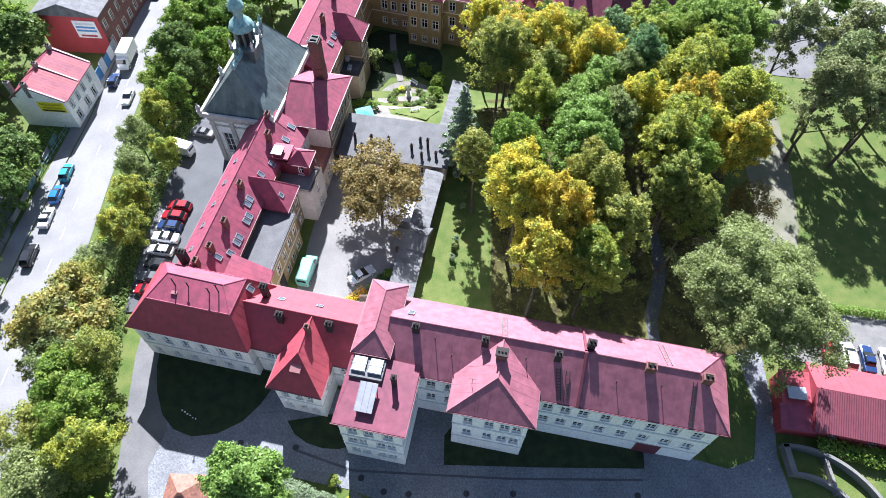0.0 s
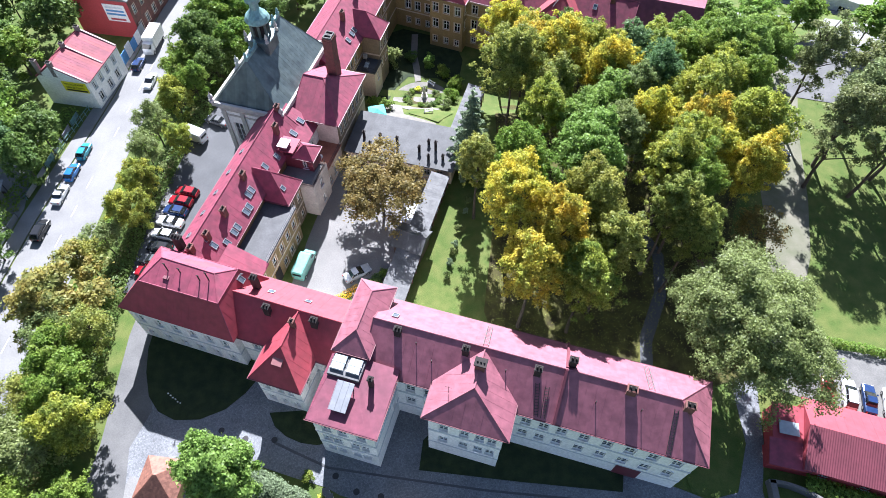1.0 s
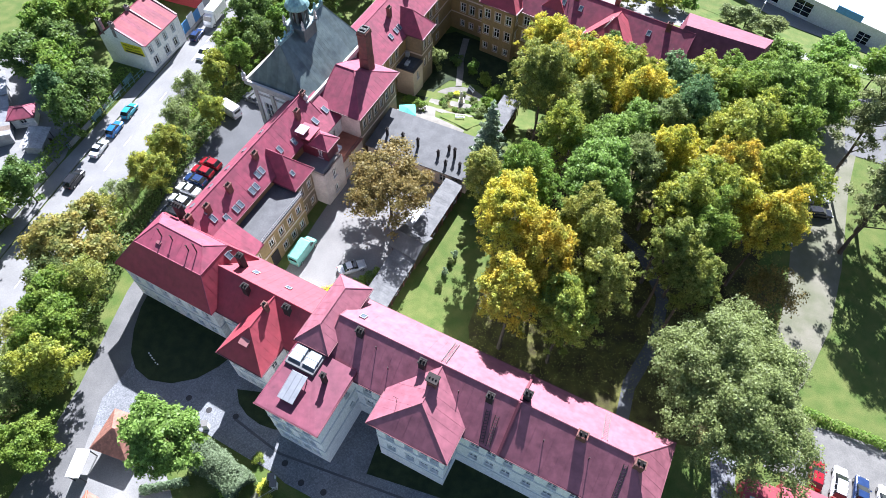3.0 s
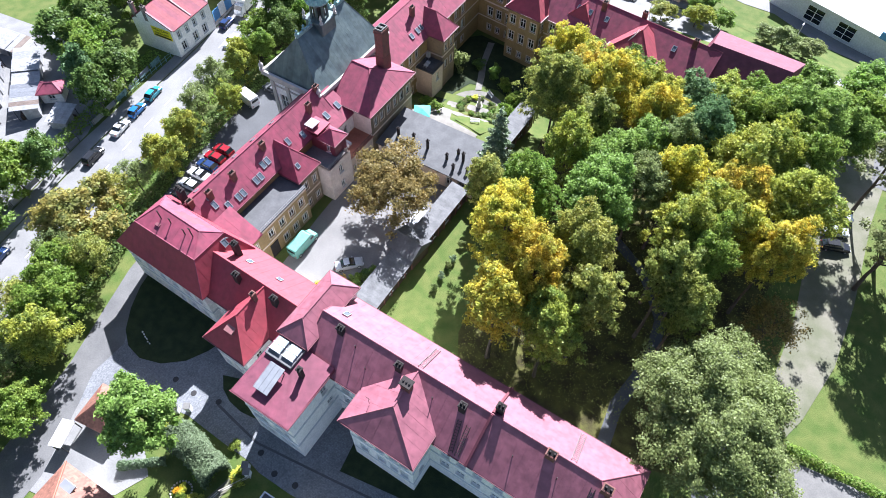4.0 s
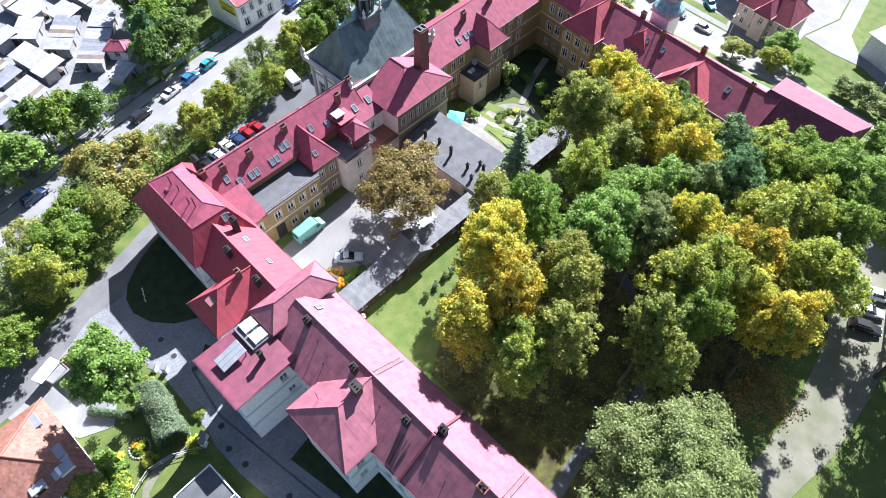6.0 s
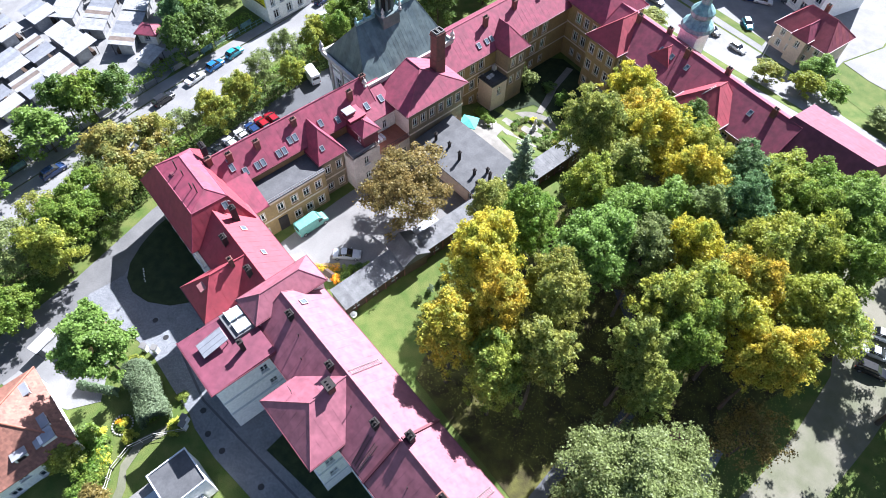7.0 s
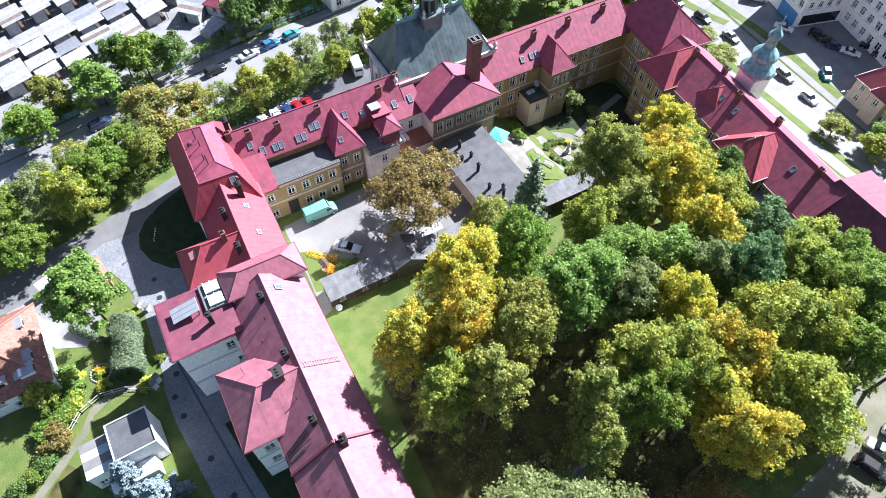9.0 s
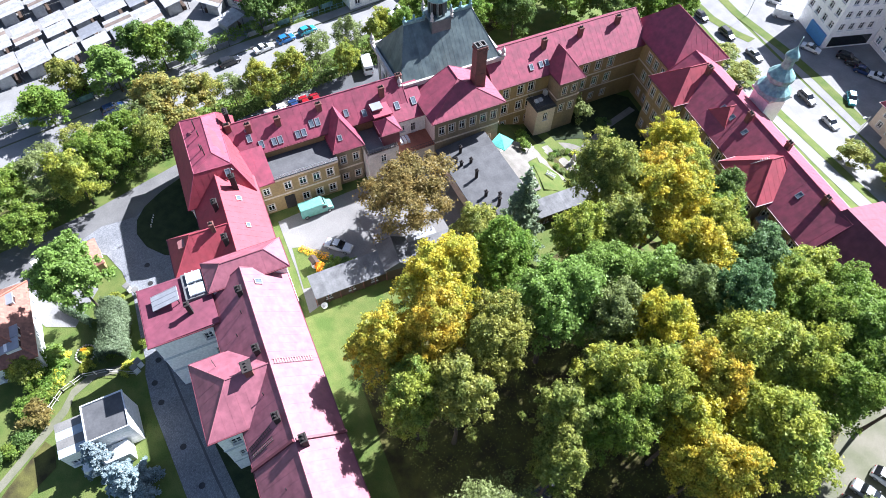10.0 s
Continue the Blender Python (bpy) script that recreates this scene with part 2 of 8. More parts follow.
def add_lathe(bm, profile, seg=16, centre=(0, 0)):
    """Rings of (radius, z) joined round the vertical through centre."""
    rings = []
    for r, z in profile:
        rings.append([bm.verts.new((centre[0] + r * math.cos(2 * math.pi * i / seg), centre[1] + r * math.sin(2 * math.pi * i / seg), z)) for i in range(seg)])
    for a, b in zip(rings, rings[1:]):
        for i in range(seg):
            j = (i + 1) % seg
            bm.faces.new((a[i], a[j], b[j], b[i]))
    bm.faces.new(list(reversed(rings[0])))
    bm.faces.new(rings[-1])


def smooth(x):
    x = min(1.0, max(0.0, x))
    return x * x * (3 - 2 * x)


def ground_z(x, y):
    """The lie of the land: level round the courtyard, lower to the street and to the back."""
    a = smooth((-46.5 - x) / 10)
    b = smooth((y - 86) / 12) * (1 - smooth((x - 10) / 25))
    c = smooth((y - 112) / 28)
    return -3.8 * (1 - (1 - a) * (1 - b) * (1 - c)) - 4.0 * smooth((y - 125) / 30)


def clip(poly, p, n):
    """The part of a polygon on the side of the plane to which n points."""
    out = []
    for a, b in zip(poly, poly[1:] + poly[:1]):
        da, db = (a - p).dot(n), (b - p).dot(n)
        if da >= 0:
            out.append(a)
        if (da < 0) != (db < 0):
            out.append(a + (b - a) * (da / (da - db)))
    return out


def sheet_slope(parent, poly, mat, width=1.1, rib=0.015, lift=0.03, name="roof_sheet"):
    """Covers one roof plane with standing-seam sheets, each with its own seam."""
    poly = [Vector(p) for p in poly]
    n = Vector((0, 0, 0))
    for a, b in zip(poly, poly[1:] + poly[:1]):
        n += a.cross(b)
    n.normalize()
    if n.z < 0:
        poly, n = poly[::-1], -n
    across = n.cross(Vector((0, 0, 1)))
    if across.length < 1e-3:
        across = Vector((1, 0, 0))
    across.normalize()
    lo, hi = min(p.dot(across) for p in poly), max(p.dot(across) for p in poly)
    count = max(1, round((hi - lo) / width))
    w = (hi - lo) / count
    for i in range(count):
        a, b = lo + i * w, lo + (i + 1) * w
        strip = clip(clip(poly, across * a, across), across * b, -across)
        if len(strip) < 3:
            continue
        jig = lift + random.uniform(0, 0.004)
        down = across.cross(n)
        s0, s1 = min(p.dot(down) for p in strip), max(p.dot(down) for p in strip)
        verts, faces, under = [], [], {}
        # one panel after another up the strip, each folded over the next; two panels side by side where the strip is wide
        halves = 2 if w > 0.85 and rib > 0.02 else 1
        for h in range(halves):
            e0, e1 = a + (b - a) * h / halves, a + (b - a) * (h + 1) / halves
            lane = clip(clip(strip, across * e0, across), across * e1, -across)
            cut = s0 + (random.uniform(0.5, 1.9) if rib > 0.02 else 99)
            prev = s0
            while prev < s1 - 1e-4 and len(lane) >= 3:
                cell = clip(clip(lane, down * prev, down), down * min(cut, s1), -down)
                if len(cell) >= 3:
                    k, s = len(cell), len(verts)
                    q = jig + random.uniform(0, 0.006)
                    verts += [p + n * q for p in cell]
                    low = []
                    for p in cell:
                        key = (round(p.x, 3), round(p.y, 3), round(p.z, 3))
                        if key not in under:
                            under[key] = len(verts)
                            verts.append(p - n * 0.02)
                        low.append(under[key])
                    faces.append(tuple(range(s, s + k)))
                    faces += [(s + j, low[j], low[(j + 1) % k], s + (j + 1) % k) for j in range(k)]
                prev, cut = cut, cut + random.uniform(1.7, 2.1)
            edge = [p for p in lane if p.dot(across) < e0 + 0.02 * w + 1e-4]
            if len(edge) >= 2 and (i or h):
                edge.sort(key=lambda p: p.z)
                g0, g1 = edge[0], edge[-1]
                if (g1 - g0).length > 0.3:
                    s = len(verts)
                    for e in (g0, g1):
                        verts += [e - across * 0.016 + n * jig, e - across * 0.016 + n * (jig + rib), e + across * 0.016 + n * (jig + rib), e + across * 0.016 + n * jig]
                    faces += [(s + 1, s + 2, s + 6, s + 5), (s, s + 1, s + 5, s + 4), (s + 2, s + 3, s + 7, s + 6), (s, s + 3, s + 2, s + 1), (s + 4, s + 5, s + 6, s + 7)]
        link_mesh(name, verts, faces, mat, parent)


def roof(parent, eaves, planes, mat, thick=0.16, width=1.1, sheets=True, rib=0.015):
    """A closed roof body over the eaves' outline with sheets on its planes and a gutter round it."""
    verts, faces, index = [], [], {}

    def vid(p):
        k = tuple(round(c, 3) for c in p)
        if k not in index:
            index[k] = len(verts)
            verts.append(k)
        return index[k]
    for poly in planes:
        faces.append(tuple(vid(p) for p in poly))
    low = [vid((p[0], p[1], p[2] - thick)) for p in eaves]
    top = [vid(p) for p in eaves]
    k = len(eaves)
    for i in range(k):
        faces.append((top[i], low[i], low[(i + 1) % k], top[(i + 1) % k]))
    faces.append(tuple(low[::-1]))
    link_mesh("roof_body", verts, faces, mat, parent)
    if sheets:
        for poly in planes:
            sheet_slope(parent, poly, mat, width, rib)


def hip(parent, u0, u1, v0, v1, z, ra, rb, mat, width=1.1, gutter=True, over=0.0):
    """A hipped roof: eaves at z round a rectangle, a ridge from ra to rb given as (u, v, z)."""
    if abs(ra[2] - rb[2]) < 0.4:
        level = (ra[2] + rb[2]) / 2
        ra, rb = (ra[0], ra[1], level), (rb[0], rb[1], level)
    u0, u1, v0, v1 = u0 - over, u1 + over, v0 - over, v1 + over
    c = [(u0, v0, z), (u1, v0, z), (u1, v1, z), (u0, v1, z)]
    if abs(ra[0] - rb[0]) >= abs(ra[1] - rb[1]):
        planes = [(c[0], c[1], rb, ra), (c[1], c[2], rb), (c[2], c[3], ra, rb), (c[3], c[0], ra)]
    else:
        planes = [(c[0], c[1], ra), (c[1], c[2], rb, ra), (c[2], c[3], rb), (c[3], c[0], ra, rb)]
    if (Vector(ra) - Vector(rb)).length < 0.05:
        planes = [tuple(dict.fromkeys(p)) for p in planes]
    roof(parent, c, planes, mat, width=width)
    if gutter:
        for q in ((u0 - 0.14, u1 + 0.14, v0 - 0.14, v0 - 0.01), (u0 - 0.14, u1 + 0.14, v1 + 0.01, v1 + 0.14), (u0 - 0.14, u0 - 0.01, v0 - 0.01, v1 + 0.01), (u1 + 0.01, u1 + 0.14, v0 - 0.01, v1 + 0.01)):
            box("gutter", *q, z - 0.16, z - 0.02, M["roof_rust"], parent)
    bm = bmesh.new()
    if (Vector(ra) - Vector(rb)).length > 0.3:
        add_tube(bm, Vector(ra) + Vector((0, 0, 0.05)), Vector(rb) + Vector((0, 0, 0.05)), 0.09, seg=6)
    ends = ((c[0], ra), (c[3], ra), (c[1], rb), (c[2], rb)) if abs(ra[0] - rb[0]) >= abs(ra[1] - rb[1]) else ((c[0], ra), (c[1], ra), (c[2], rb), (c[3], rb))
    for a, b in ends:
        add_tube(bm, Vector(a) + Vector((0, 0, 0.04)), Vector(b) + Vector((0, 0, 0.04)), 0.07, seg=6)
    part("ridge_cap", bm, mat, parent)


WINDOW_MESHES = {}


def window_mesh(w, h, bars, surround):
    key = (round(w, 2), round(h, 2), bars, surround.name if surround else "")
    if key not in WINDOW_MESHES:
        bm = bmesh.new()
        f = 0.115
        add_box(bm, -w / 2, -w / 2 + f, -0.05, 0.05, 0, h)
        add_box(bm, w / 2 - f, w / 2, -0.05, 0.05, 0, h)
        add_box(bm, -w / 2 + f, w / 2 - f, -0.05, 0.05, 0, f)
        add_box(bm, -w / 2 + f, w / 2 - f, -0.05, 0.05, h - f, h)
        add_box(bm, -0.06, 0.06, -0.06, 0.04, f, h - f)
        for q in range(bars):
            zc = h * (0.62 if bars == 1 else (q + 1) / (bars + 1))
            add_box(bm, -w / 2 + f, -0.06, -0.04, 0.03, zc - 0.04, zc + 0.04)
            add_box(bm, 0.06, w / 2 - f, -0.04, 0.03, zc - 0.04, zc + 0.04)
        me = bpy.data.meshes.new("window_frame")
        bm.to_mesh(me)
        bm.free()
        me.materials.append(M["frame"])
        bm = bmesh.new()
        add_box(bm, -w / 2 + f, w / 2 - f, 0.0, 0.012, f, h - f)
        pane = bpy.data.meshes.new("pane")
        bm.to_mesh(pane)
        bm.free()
        pane.materials.append(M["pane"])
        bm = bmesh.new()
        add_box(bm, -w / 2 - 0.12, w / 2 + 0.12, -0.36, -0.2, -0.1, 0.0)
        if surround:
            for q in ((-w / 2 - 0.14, -w / 2, 0.0, h), (w / 2, w / 2 + 0.14, 0.0, h), (-w / 2 - 0.14, w / 2 + 0.14, h, h + 0.16)):
                add_box(bm, q[0], q[1], -0.32, -0.252, q[2], q[3])
        sill = bpy.data.meshes.new("surround")
        bm.to_mesh(sill)
        bm.free()
        sill.materials.append(surround or M["grey_trim"])
        WINDOW_MESHES[key] = (me, pane, sill)
    return WINDOW_MESHES[key]


def facade(parent, a, b, z0, z1, mat, rows=(), bars=1, depth=0.25, surround=None, string=None):
    """A wall from a to b (seen from outside, left to right) with real openings. rows: (sill height, width, height, positions along or count)."""
    a, b = Vector((*a, 0)), Vector((*b, 0))
    length = (b - a).length
    d = (b - a) / length
    out = Vector((d.y, -d.x, 0))
    holes = []
    for sill, w, h, pos in rows:
        if isinstance(pos, int):
            pos = [length * (i + 0.5) / pos for i in range(pos)]
        holes += [(p - w / 2, p + w / 2, sill, sill + h) for p in pos]
    xs = sorted({0.0, length, *[q for h in holes for q in h[:2]]})
    zs = sorted({z0, z1, *[q for h in holes for q in h[2:]]})
    verts, faces = [], []

    def quad(p0, p1, p2, p3):
        s = len(verts)
        verts.extend((p0, p1, p2, p3))
        faces.append((s, s + 1, s + 2, s + 3))

    def at(x, z, back=0.0):
        p = a + d * x - out * back
        return (p.x, p.y, z)
    for x0, x1 in zip(xs, xs[1:]):
        for q0, q1 in zip(zs, zs[1:]):
            if not any(h[0] - 1e-4 <= x0 and x1 <= h[1] + 1e-4 and h[2] - 1e-4 <= q0 and q1 <= h[3] + 1e-4 for h in holes):
                quad(at(x0, q0), at(x1, q0), at(x1, q1), at(x0, q1))
                quad(at(x1, q0, 0.4), at(x0, q0, 0.4), at(x0, q1, 0.4), at(x1, q1, 0.4))
    for x0, x1, q0, q1 in holes:
        quad(at(x0, q0), at(x0, q1), at(x0, q1, 0.4), at(x0, q0, 0.4))
        quad(at(x1, q0, 0.4), at(x1, q1, 0.4), at(x1, q1), at(x1, q0))
        quad(at(x0, q0, 0.4), at(x1, q0, 0.4), at(x1, q0), at(x0, q0))
        quad(at(x0, q1), at(x1, q1), at(x1, q1, 0.4), at(x0, q1, 0.4))
    link_mesh("wall", verts, faces, mat, parent)
    turn = math.atan2(d.y, d.x)
    for x0, x1, q0, q1 in holes:
        frame_me, pane_me, sill_me = window_mesh(x1 - x0, q1 - q0, bars, surround)
        p = a + d * ((x0 + x1) / 2) - out * depth
        win = shared("window", frame_me, parent, Matrix.LocRotScale((p.x, p.y, q0), Euler((0, 0, turn)), None))
        shared("pane", pane_me, win, Matrix())
        shared("surround", sill_me, win, Matrix())
    if string is not None:
        smat, heights = string
        for zc, hh, proud in heights:
            bm = bmesh.new()
            add_box(bm, 0.0, length, -proud, 0.0, zc, zc + hh)
            bmesh.ops.transform(bm, matrix=Matrix.LocRotScale(a, Euler((0, 0, turn)), None), verts=bm.verts[:])
            part("moulding", bm, smat, parent)


def block(parent, u0, u1, v0, v1, z0, z1, mat, S=(), E=(), N=(), W=(), bars=1, surround=None, string=None, sides="SENW"):
    c = ((u0, v0), (u1, v0), (u1, v1), (u0, v1))
    for key, i, rows in (("S", 0, S), ("E", 1, E), ("N", 2, N), ("W", 3, W)):
        if key in sides:
            facade(parent, c[i], c[(i + 1) % 4], z0, z1, mat, rows, bars, surround=surround, string=string)


def chimney(parent, u, v, z0, z1, su=0.8, sv=0.6, mat=None, pots=2):
    bm = bmesh.new()
    add_box(bm, u - su / 2, u + su / 2, v - sv / 2, v + sv / 2, z0, z1, bevel=0.02)
    add_box(bm, u - su / 2 - 0.08, u + su / 2 + 0.08, v - sv / 2 - 0.08, v + sv / 2 + 0.08, z1 - 0.25, z1 - 0.05, bevel=0.02)
    ob = part("chimney", bm, mat or M["brick"], parent)
    if su > 0.5:
        box("flue", u - su / 2 + 0.08, u + su / 2 - 0.08, v - sv / 2 + 0.08, v + sv / 2 - 0.08, z1, z1 + 0.02, M["flue"], ob)
    for i in range(pots):
        x = u + su * ((i + 0.5) / pots - 0.5)
        bm = bmesh.new()
        add_lathe(bm, [(0.11, z1 - 0.05), (0.13, z1 + 0.1), (0.1, z1 + 0.3)], 10, (x, v))
        part("chimney_pot", bm, M["soot"], ob)
    return ob


def skylight(parent, m, w=0.9, h=1.3):
    """A roof window lying on the plane whose frame is m (x across, y up the slope, z out)."""
    bm = bmesh.new()
    for q in ((-w / 2, -w / 2 + 0.1, 0, h), (w / 2 - 0.1, w / 2, 0, h), (-w / 2 + 0.1, w / 2 - 0.1, 0, 0.1), (-w / 2 + 0.1, w / 2 - 0.1, h - 0.1, h)):
        add_box(bm, q[0], q[1], q[2], q[3], 0.0, 0.16)
    bmesh.ops.transform(bm, matrix=m, verts=bm.verts[:])
    ob = part("roof_window", bm, M["zinc"], parent)
    bm = bmesh.new()
    add_box(bm, -w / 2 + 0.1, w / 2 - 0.1, 0.1, h - 0.1, 0.03, 0.11)
    bmesh.ops.transform(bm, matrix=m, verts=bm.verts[:])
    part("pane", bm, M["sky_pane"], ob)


def slope_frame(u, v, z, down, pitch):
    """Frame on a roof plane through a point; down is the plan angle in degrees towards which it falls."""
    return Matrix.Translation((u, v, z)) @ pose(0, 0, 0, 0, 0, down + 90) @ pose(0, 0, 0, pitch, 0, 0)


def ladder(parent, a, b, width=0.45, mat=None):
    a, b = Vector(a), Vector(b)
    d = (b - a).normalized()
    side = d.cross(Vector((0, 0, 1)))
    side.normalize()
    up = side.cross(d)
    bm = bmesh.new()
    for s in (-1, 1):
        add_tube(bm, a + side * s * width / 2 + up * 0.12, b + side * s * width / 2 + up * 0.12, 0.04, seg=5)
    k = int((b - a).length / 0.35)
    for i in range(k):
        p = a + d * (0.2 + i * 0.35) + up * 0.12
        add_tube(bm, p - side * width / 2, p + side * width / 2, 0.03, seg=5)
    return part("roof_ladder", bm, mat or M["steel"], parent)

# ---------------------------------------------------------------- ground


def axis(lo, hi, step, far):
    near = list(np.arange(lo, hi + 0.01, step))
    out = [lo - d for d in far[::-1]] + near + [hi + d for d in far]
    return out


gx, gy = axis(-120, 110, 4.0, [15, 40, 100, 250, 600, 1500, 3500]), axis(-20, 240, 4.0, [15, 40, 100, 250, 600, 1500, 3500])
verts = [(x, y, ground_z(x, y) - 0.03) for y in gy for x in gx]
nx = len(gx)
faces = [(j * nx + i, j * nx + i + 1, (j + 1) * nx + i + 1, (j + 1) * nx + i) for j in range(len(gy) - 1) for i in range(nx - 1)]
tagged(link_mesh("ground", verts, faces, M["grass"], smooth=True), "gently sloping mown grass round the buildings", "ground", kind="structure")


def patch(name, outline, mat, label, category, lift=0.0, step=2.0, kind="structure", thick=0.0):
    """A surface cut to an outline, draped over the land at a small height; thick adds a skirt."""
    pts = [Vector((x, y, 0)) for x, y in outline]
    area = sum(a.x * b.y - a.y * b.x for a, b in zip(pts, pts[1:] + pts[:1]))
    if area < 0:
        pts.reverse()
    bm = bmesh.new()
    bm.faces.new([bm.verts.new(p) for p in pts])
    for k, n in ((0, Vector((1, 0, 0))), (1, Vector((0, 1, 0)))):
        lo, hi = min(p[k] for p in pts), max(p[k] for p in pts)
        c = math.floor(lo / step) * step + step
        while c < hi:
            p = Vector((0, 0, 0))
            p[k] = c
            bmesh.ops.bisect_plane(bm, geom=bm.verts[:] + bm.edges[:] + bm.faces[:], plane_co=p, plane_no=n)
            c += step
    for v in bm.verts:
        v.co.z = ground_z(v.co.x, v.co.y) + lift
    if thick:
        rim = [e for e in bm.edges if e.is_boundary]
        got = bmesh.ops.extrude_edge_only(bm, edges=rim)
        for v in [g for g in got["geom"] if isinstance(g, bmesh.types.BMVert)]:
            v.co.z -= thick
    bmesh.ops.recalc_face_normals(bm, faces=bm.faces[:])
    me = bpy.data.meshes.new(name)
    bm.to_mesh(me)
    bm.free()
    me.materials.append(mat)
    ob = new(name, me)
    return tagged(ob, label, category, kind=kind)


def ring(cx, cy, rx, ry, k=28, turn=0.0, rough=0.0):
    out = []
    for i in range(k):
        a = 2 * math.pi * i / k
        w = 1 + rough * math.sin(3 * a + cx) + rough * 0.6 * math.sin(5 * a + cy)
        x, y = rx * w * math.cos(a), ry * w * math.sin(a)
        out.append((cx + x * math.cos(turn) - y * math.sin(turn), cy + x * math.sin(turn) + y * math.cos(turn)))
    return out


patch("road", [(-69.5, -60), (-58.5, -60), (-58.5, 20), (-59.2, 60), (-60.3, 84), (-60.5, 126), (-60.5, 220), (-70, 220), (-69.0, 126), (-68.6, 92), (-69.8, 60), (-69.5, 20)],
      M["asphalt"], "worn pale grey asphalt main road with lane markings", "road", 0.02)
patch("pavement_street", [(-72.8, -60), (-69.7, -60), (-69.7, 20), (-70.0, 60), (-68.8, 92), (-69.2, 126), (-70.2, 220), (-73, 220), (-71.5, 126), (-71.2, 92), (-72.8, 60)],
      M["paving"], "pale concrete pavement along the main road", "pavement", 0.14, thick=0.14)
patch("park_floor", [(8.4, 47), (9, 60), (9.3, 76), (8.5, 92), (12, 105), (30, 104), (46, 104), (60, 100), (56, 84), (50, 70), (46, 55), (47, 40), (36.5, 36), (20, 40), (10, 42.5)],
      M["soil"], "shaded park floor of thin grass, soil and fallen leaves", "park floor", 0.03)
patch("courtyard", [(-22, 46), (-12, 44), (-7.8, 43), (-4, 42), (-5.6, 56), (-5, 60.5), (-1.5, 72), (-17, 75.5), (-19.5, 70), (-21, 58)],
      M["yard"], "pale worn courtyard surface between the wings", "courtyard", 0.03)
patch("drive", [(-40.4, 39), (-22, 35), (-8, 31.5), (20, 26.5), (34.5, 23.4), (38.5, 22.2), (42.4, 23.5), (44.6, 30), (44, 41), (45, 60), (48.5, 60),
               (48, 42), (47, 30), (45.6, 24), (46, 18), (45, 8), (45, -20), (39, -20), (39, 10), (34, 15.6), (20, 16.4), (10.2, 16.9), (3.6, 17.3), (-3.5, 17.7), (-8.6, 18.6), (-10.6, 19.4), (-14.9, 20.2), (-21.3, 21.6), (-27, 21.8), (-31.4, 20.9), (-34, 18.6), (-36.6, 16), (-41.2, 14), (-41.2, 22), (-41.6, 30)],
      M["setts"], "drive of small grey stone setts past the building front", "drive", 0.025)
patch("west_drive", [(-43.6, 46), (-43.5, 38), (-41.4, 22), (-41.2, 5), (-41, -30), (-36.4, -30), (-34.2, 8), (-36.2, 17.5), (-37.4, 22), (-36.2, 27.3), (-37.4, 29.6), (-39.2, 38), (-39.9, 45), (-40, 52), (-38, 62), (-33, 92), (-36.5, 90), (-41.5, 64), (-47.4, 66), (-47.4, 52)],
      M["lane"], "worn grey lane along the west side", "drive", 0.04)
patch("west_lane", [(-40.1, 45.5), (-47.2, 45), (-48.2, 60), (-46.6, 80), (-43, 94), (-33.2, 93), (-36.2, 80), (-38.6, 62)],
      M["asphalt_dark"], "dark asphalt parking lane beside the west range", "lane", 0.05)
patch("bank", [(-47.4, 10), (-48.4, 45), (-49, 62), (-47, 84), (-44, 96), (-46, 112), (-57.6, 118), (-57.6, 84), (-57.0, 60), (-56.4, 20), (-55, 5)],
      M["soil"], "steep overgrown bank of soil and leaves below the street trees", "bank", 0.03)
patch("north_street", [(-60, 158), (-30, 152), (6, 141.5), (30, 134), (60, 130), (110, 121), (160, 108), (160, 114), (110, 127), (62, 136.5), (40, 144.5), (33, 151), (6, 158), (-24, 166), (-60, 176)],
      M["paving"], "wide grey town street behind the north range", "road", 0.02)
patch("town_pavement", [(-60, 177), (-24, 167), (6, 158.6), (33, 151.6), (34.6, 164), (40, 175), (42, 230), (-60, 230)],
      M["paving"], "pale paved car park and forecourts", "car park", 0.04)
patch("side_road", [(34.8, 163.6), (41.2, 161.0), (48.4, 159.6), (60.6, 150.2), (110, 126.5), (112, 134), (63, 155), (46.9, 164.2), (44, 170), (46, 230), (42.4, 230), (40.4, 175)], M["asphalt"], "grey side road past the industrial hall", "road", 0.05)
patch("north_lawn", [(34.8, 162.6), (41, 160.4), (48, 159.0), (60.4, 149.6), (110, 126), (110, 128.2), (62, 137.6), (47.5, 147.4), (39.4, 151.6), (34.4, 154)], M["grass"], "sunny mown lawn between the street and the hall", "lawn", 0.05)
for name, line, y0 in (("street_verge", [(-24, 154), (6, 144.2), (30, 138), (60, 130), (104, 121)], 0), ("street_verge", [(-34, 169), (-22, 165.4), (-6.6, 163.6), (4, 161.4), (18, 157.4)], 0),
                       ("street_verge", [(-34, 161.6), (-24, 159.3), (-17, 159.6), (-13, 160.6)], -0.6)):
    patch(name, [(x, y + y0) for x, y in line] + [(x, y + y0 + 2.4) for x, y in line[::-1]], M["grass"], "narrow mown grass verge along the town street", "verge", 0.06)
patch("park_path", [(46, 104), (53, 92), (56, 80), (55, 68), (53, 58), (50, 48), (47.5, 42), (51, 42), (57, 52), (61, 62), (63.5, 74), (66, 92), (70, 110), (62, 108), (56, 104)],
      M["gravel"], "wide bare gravel path under tall trees", "path", 0.04)
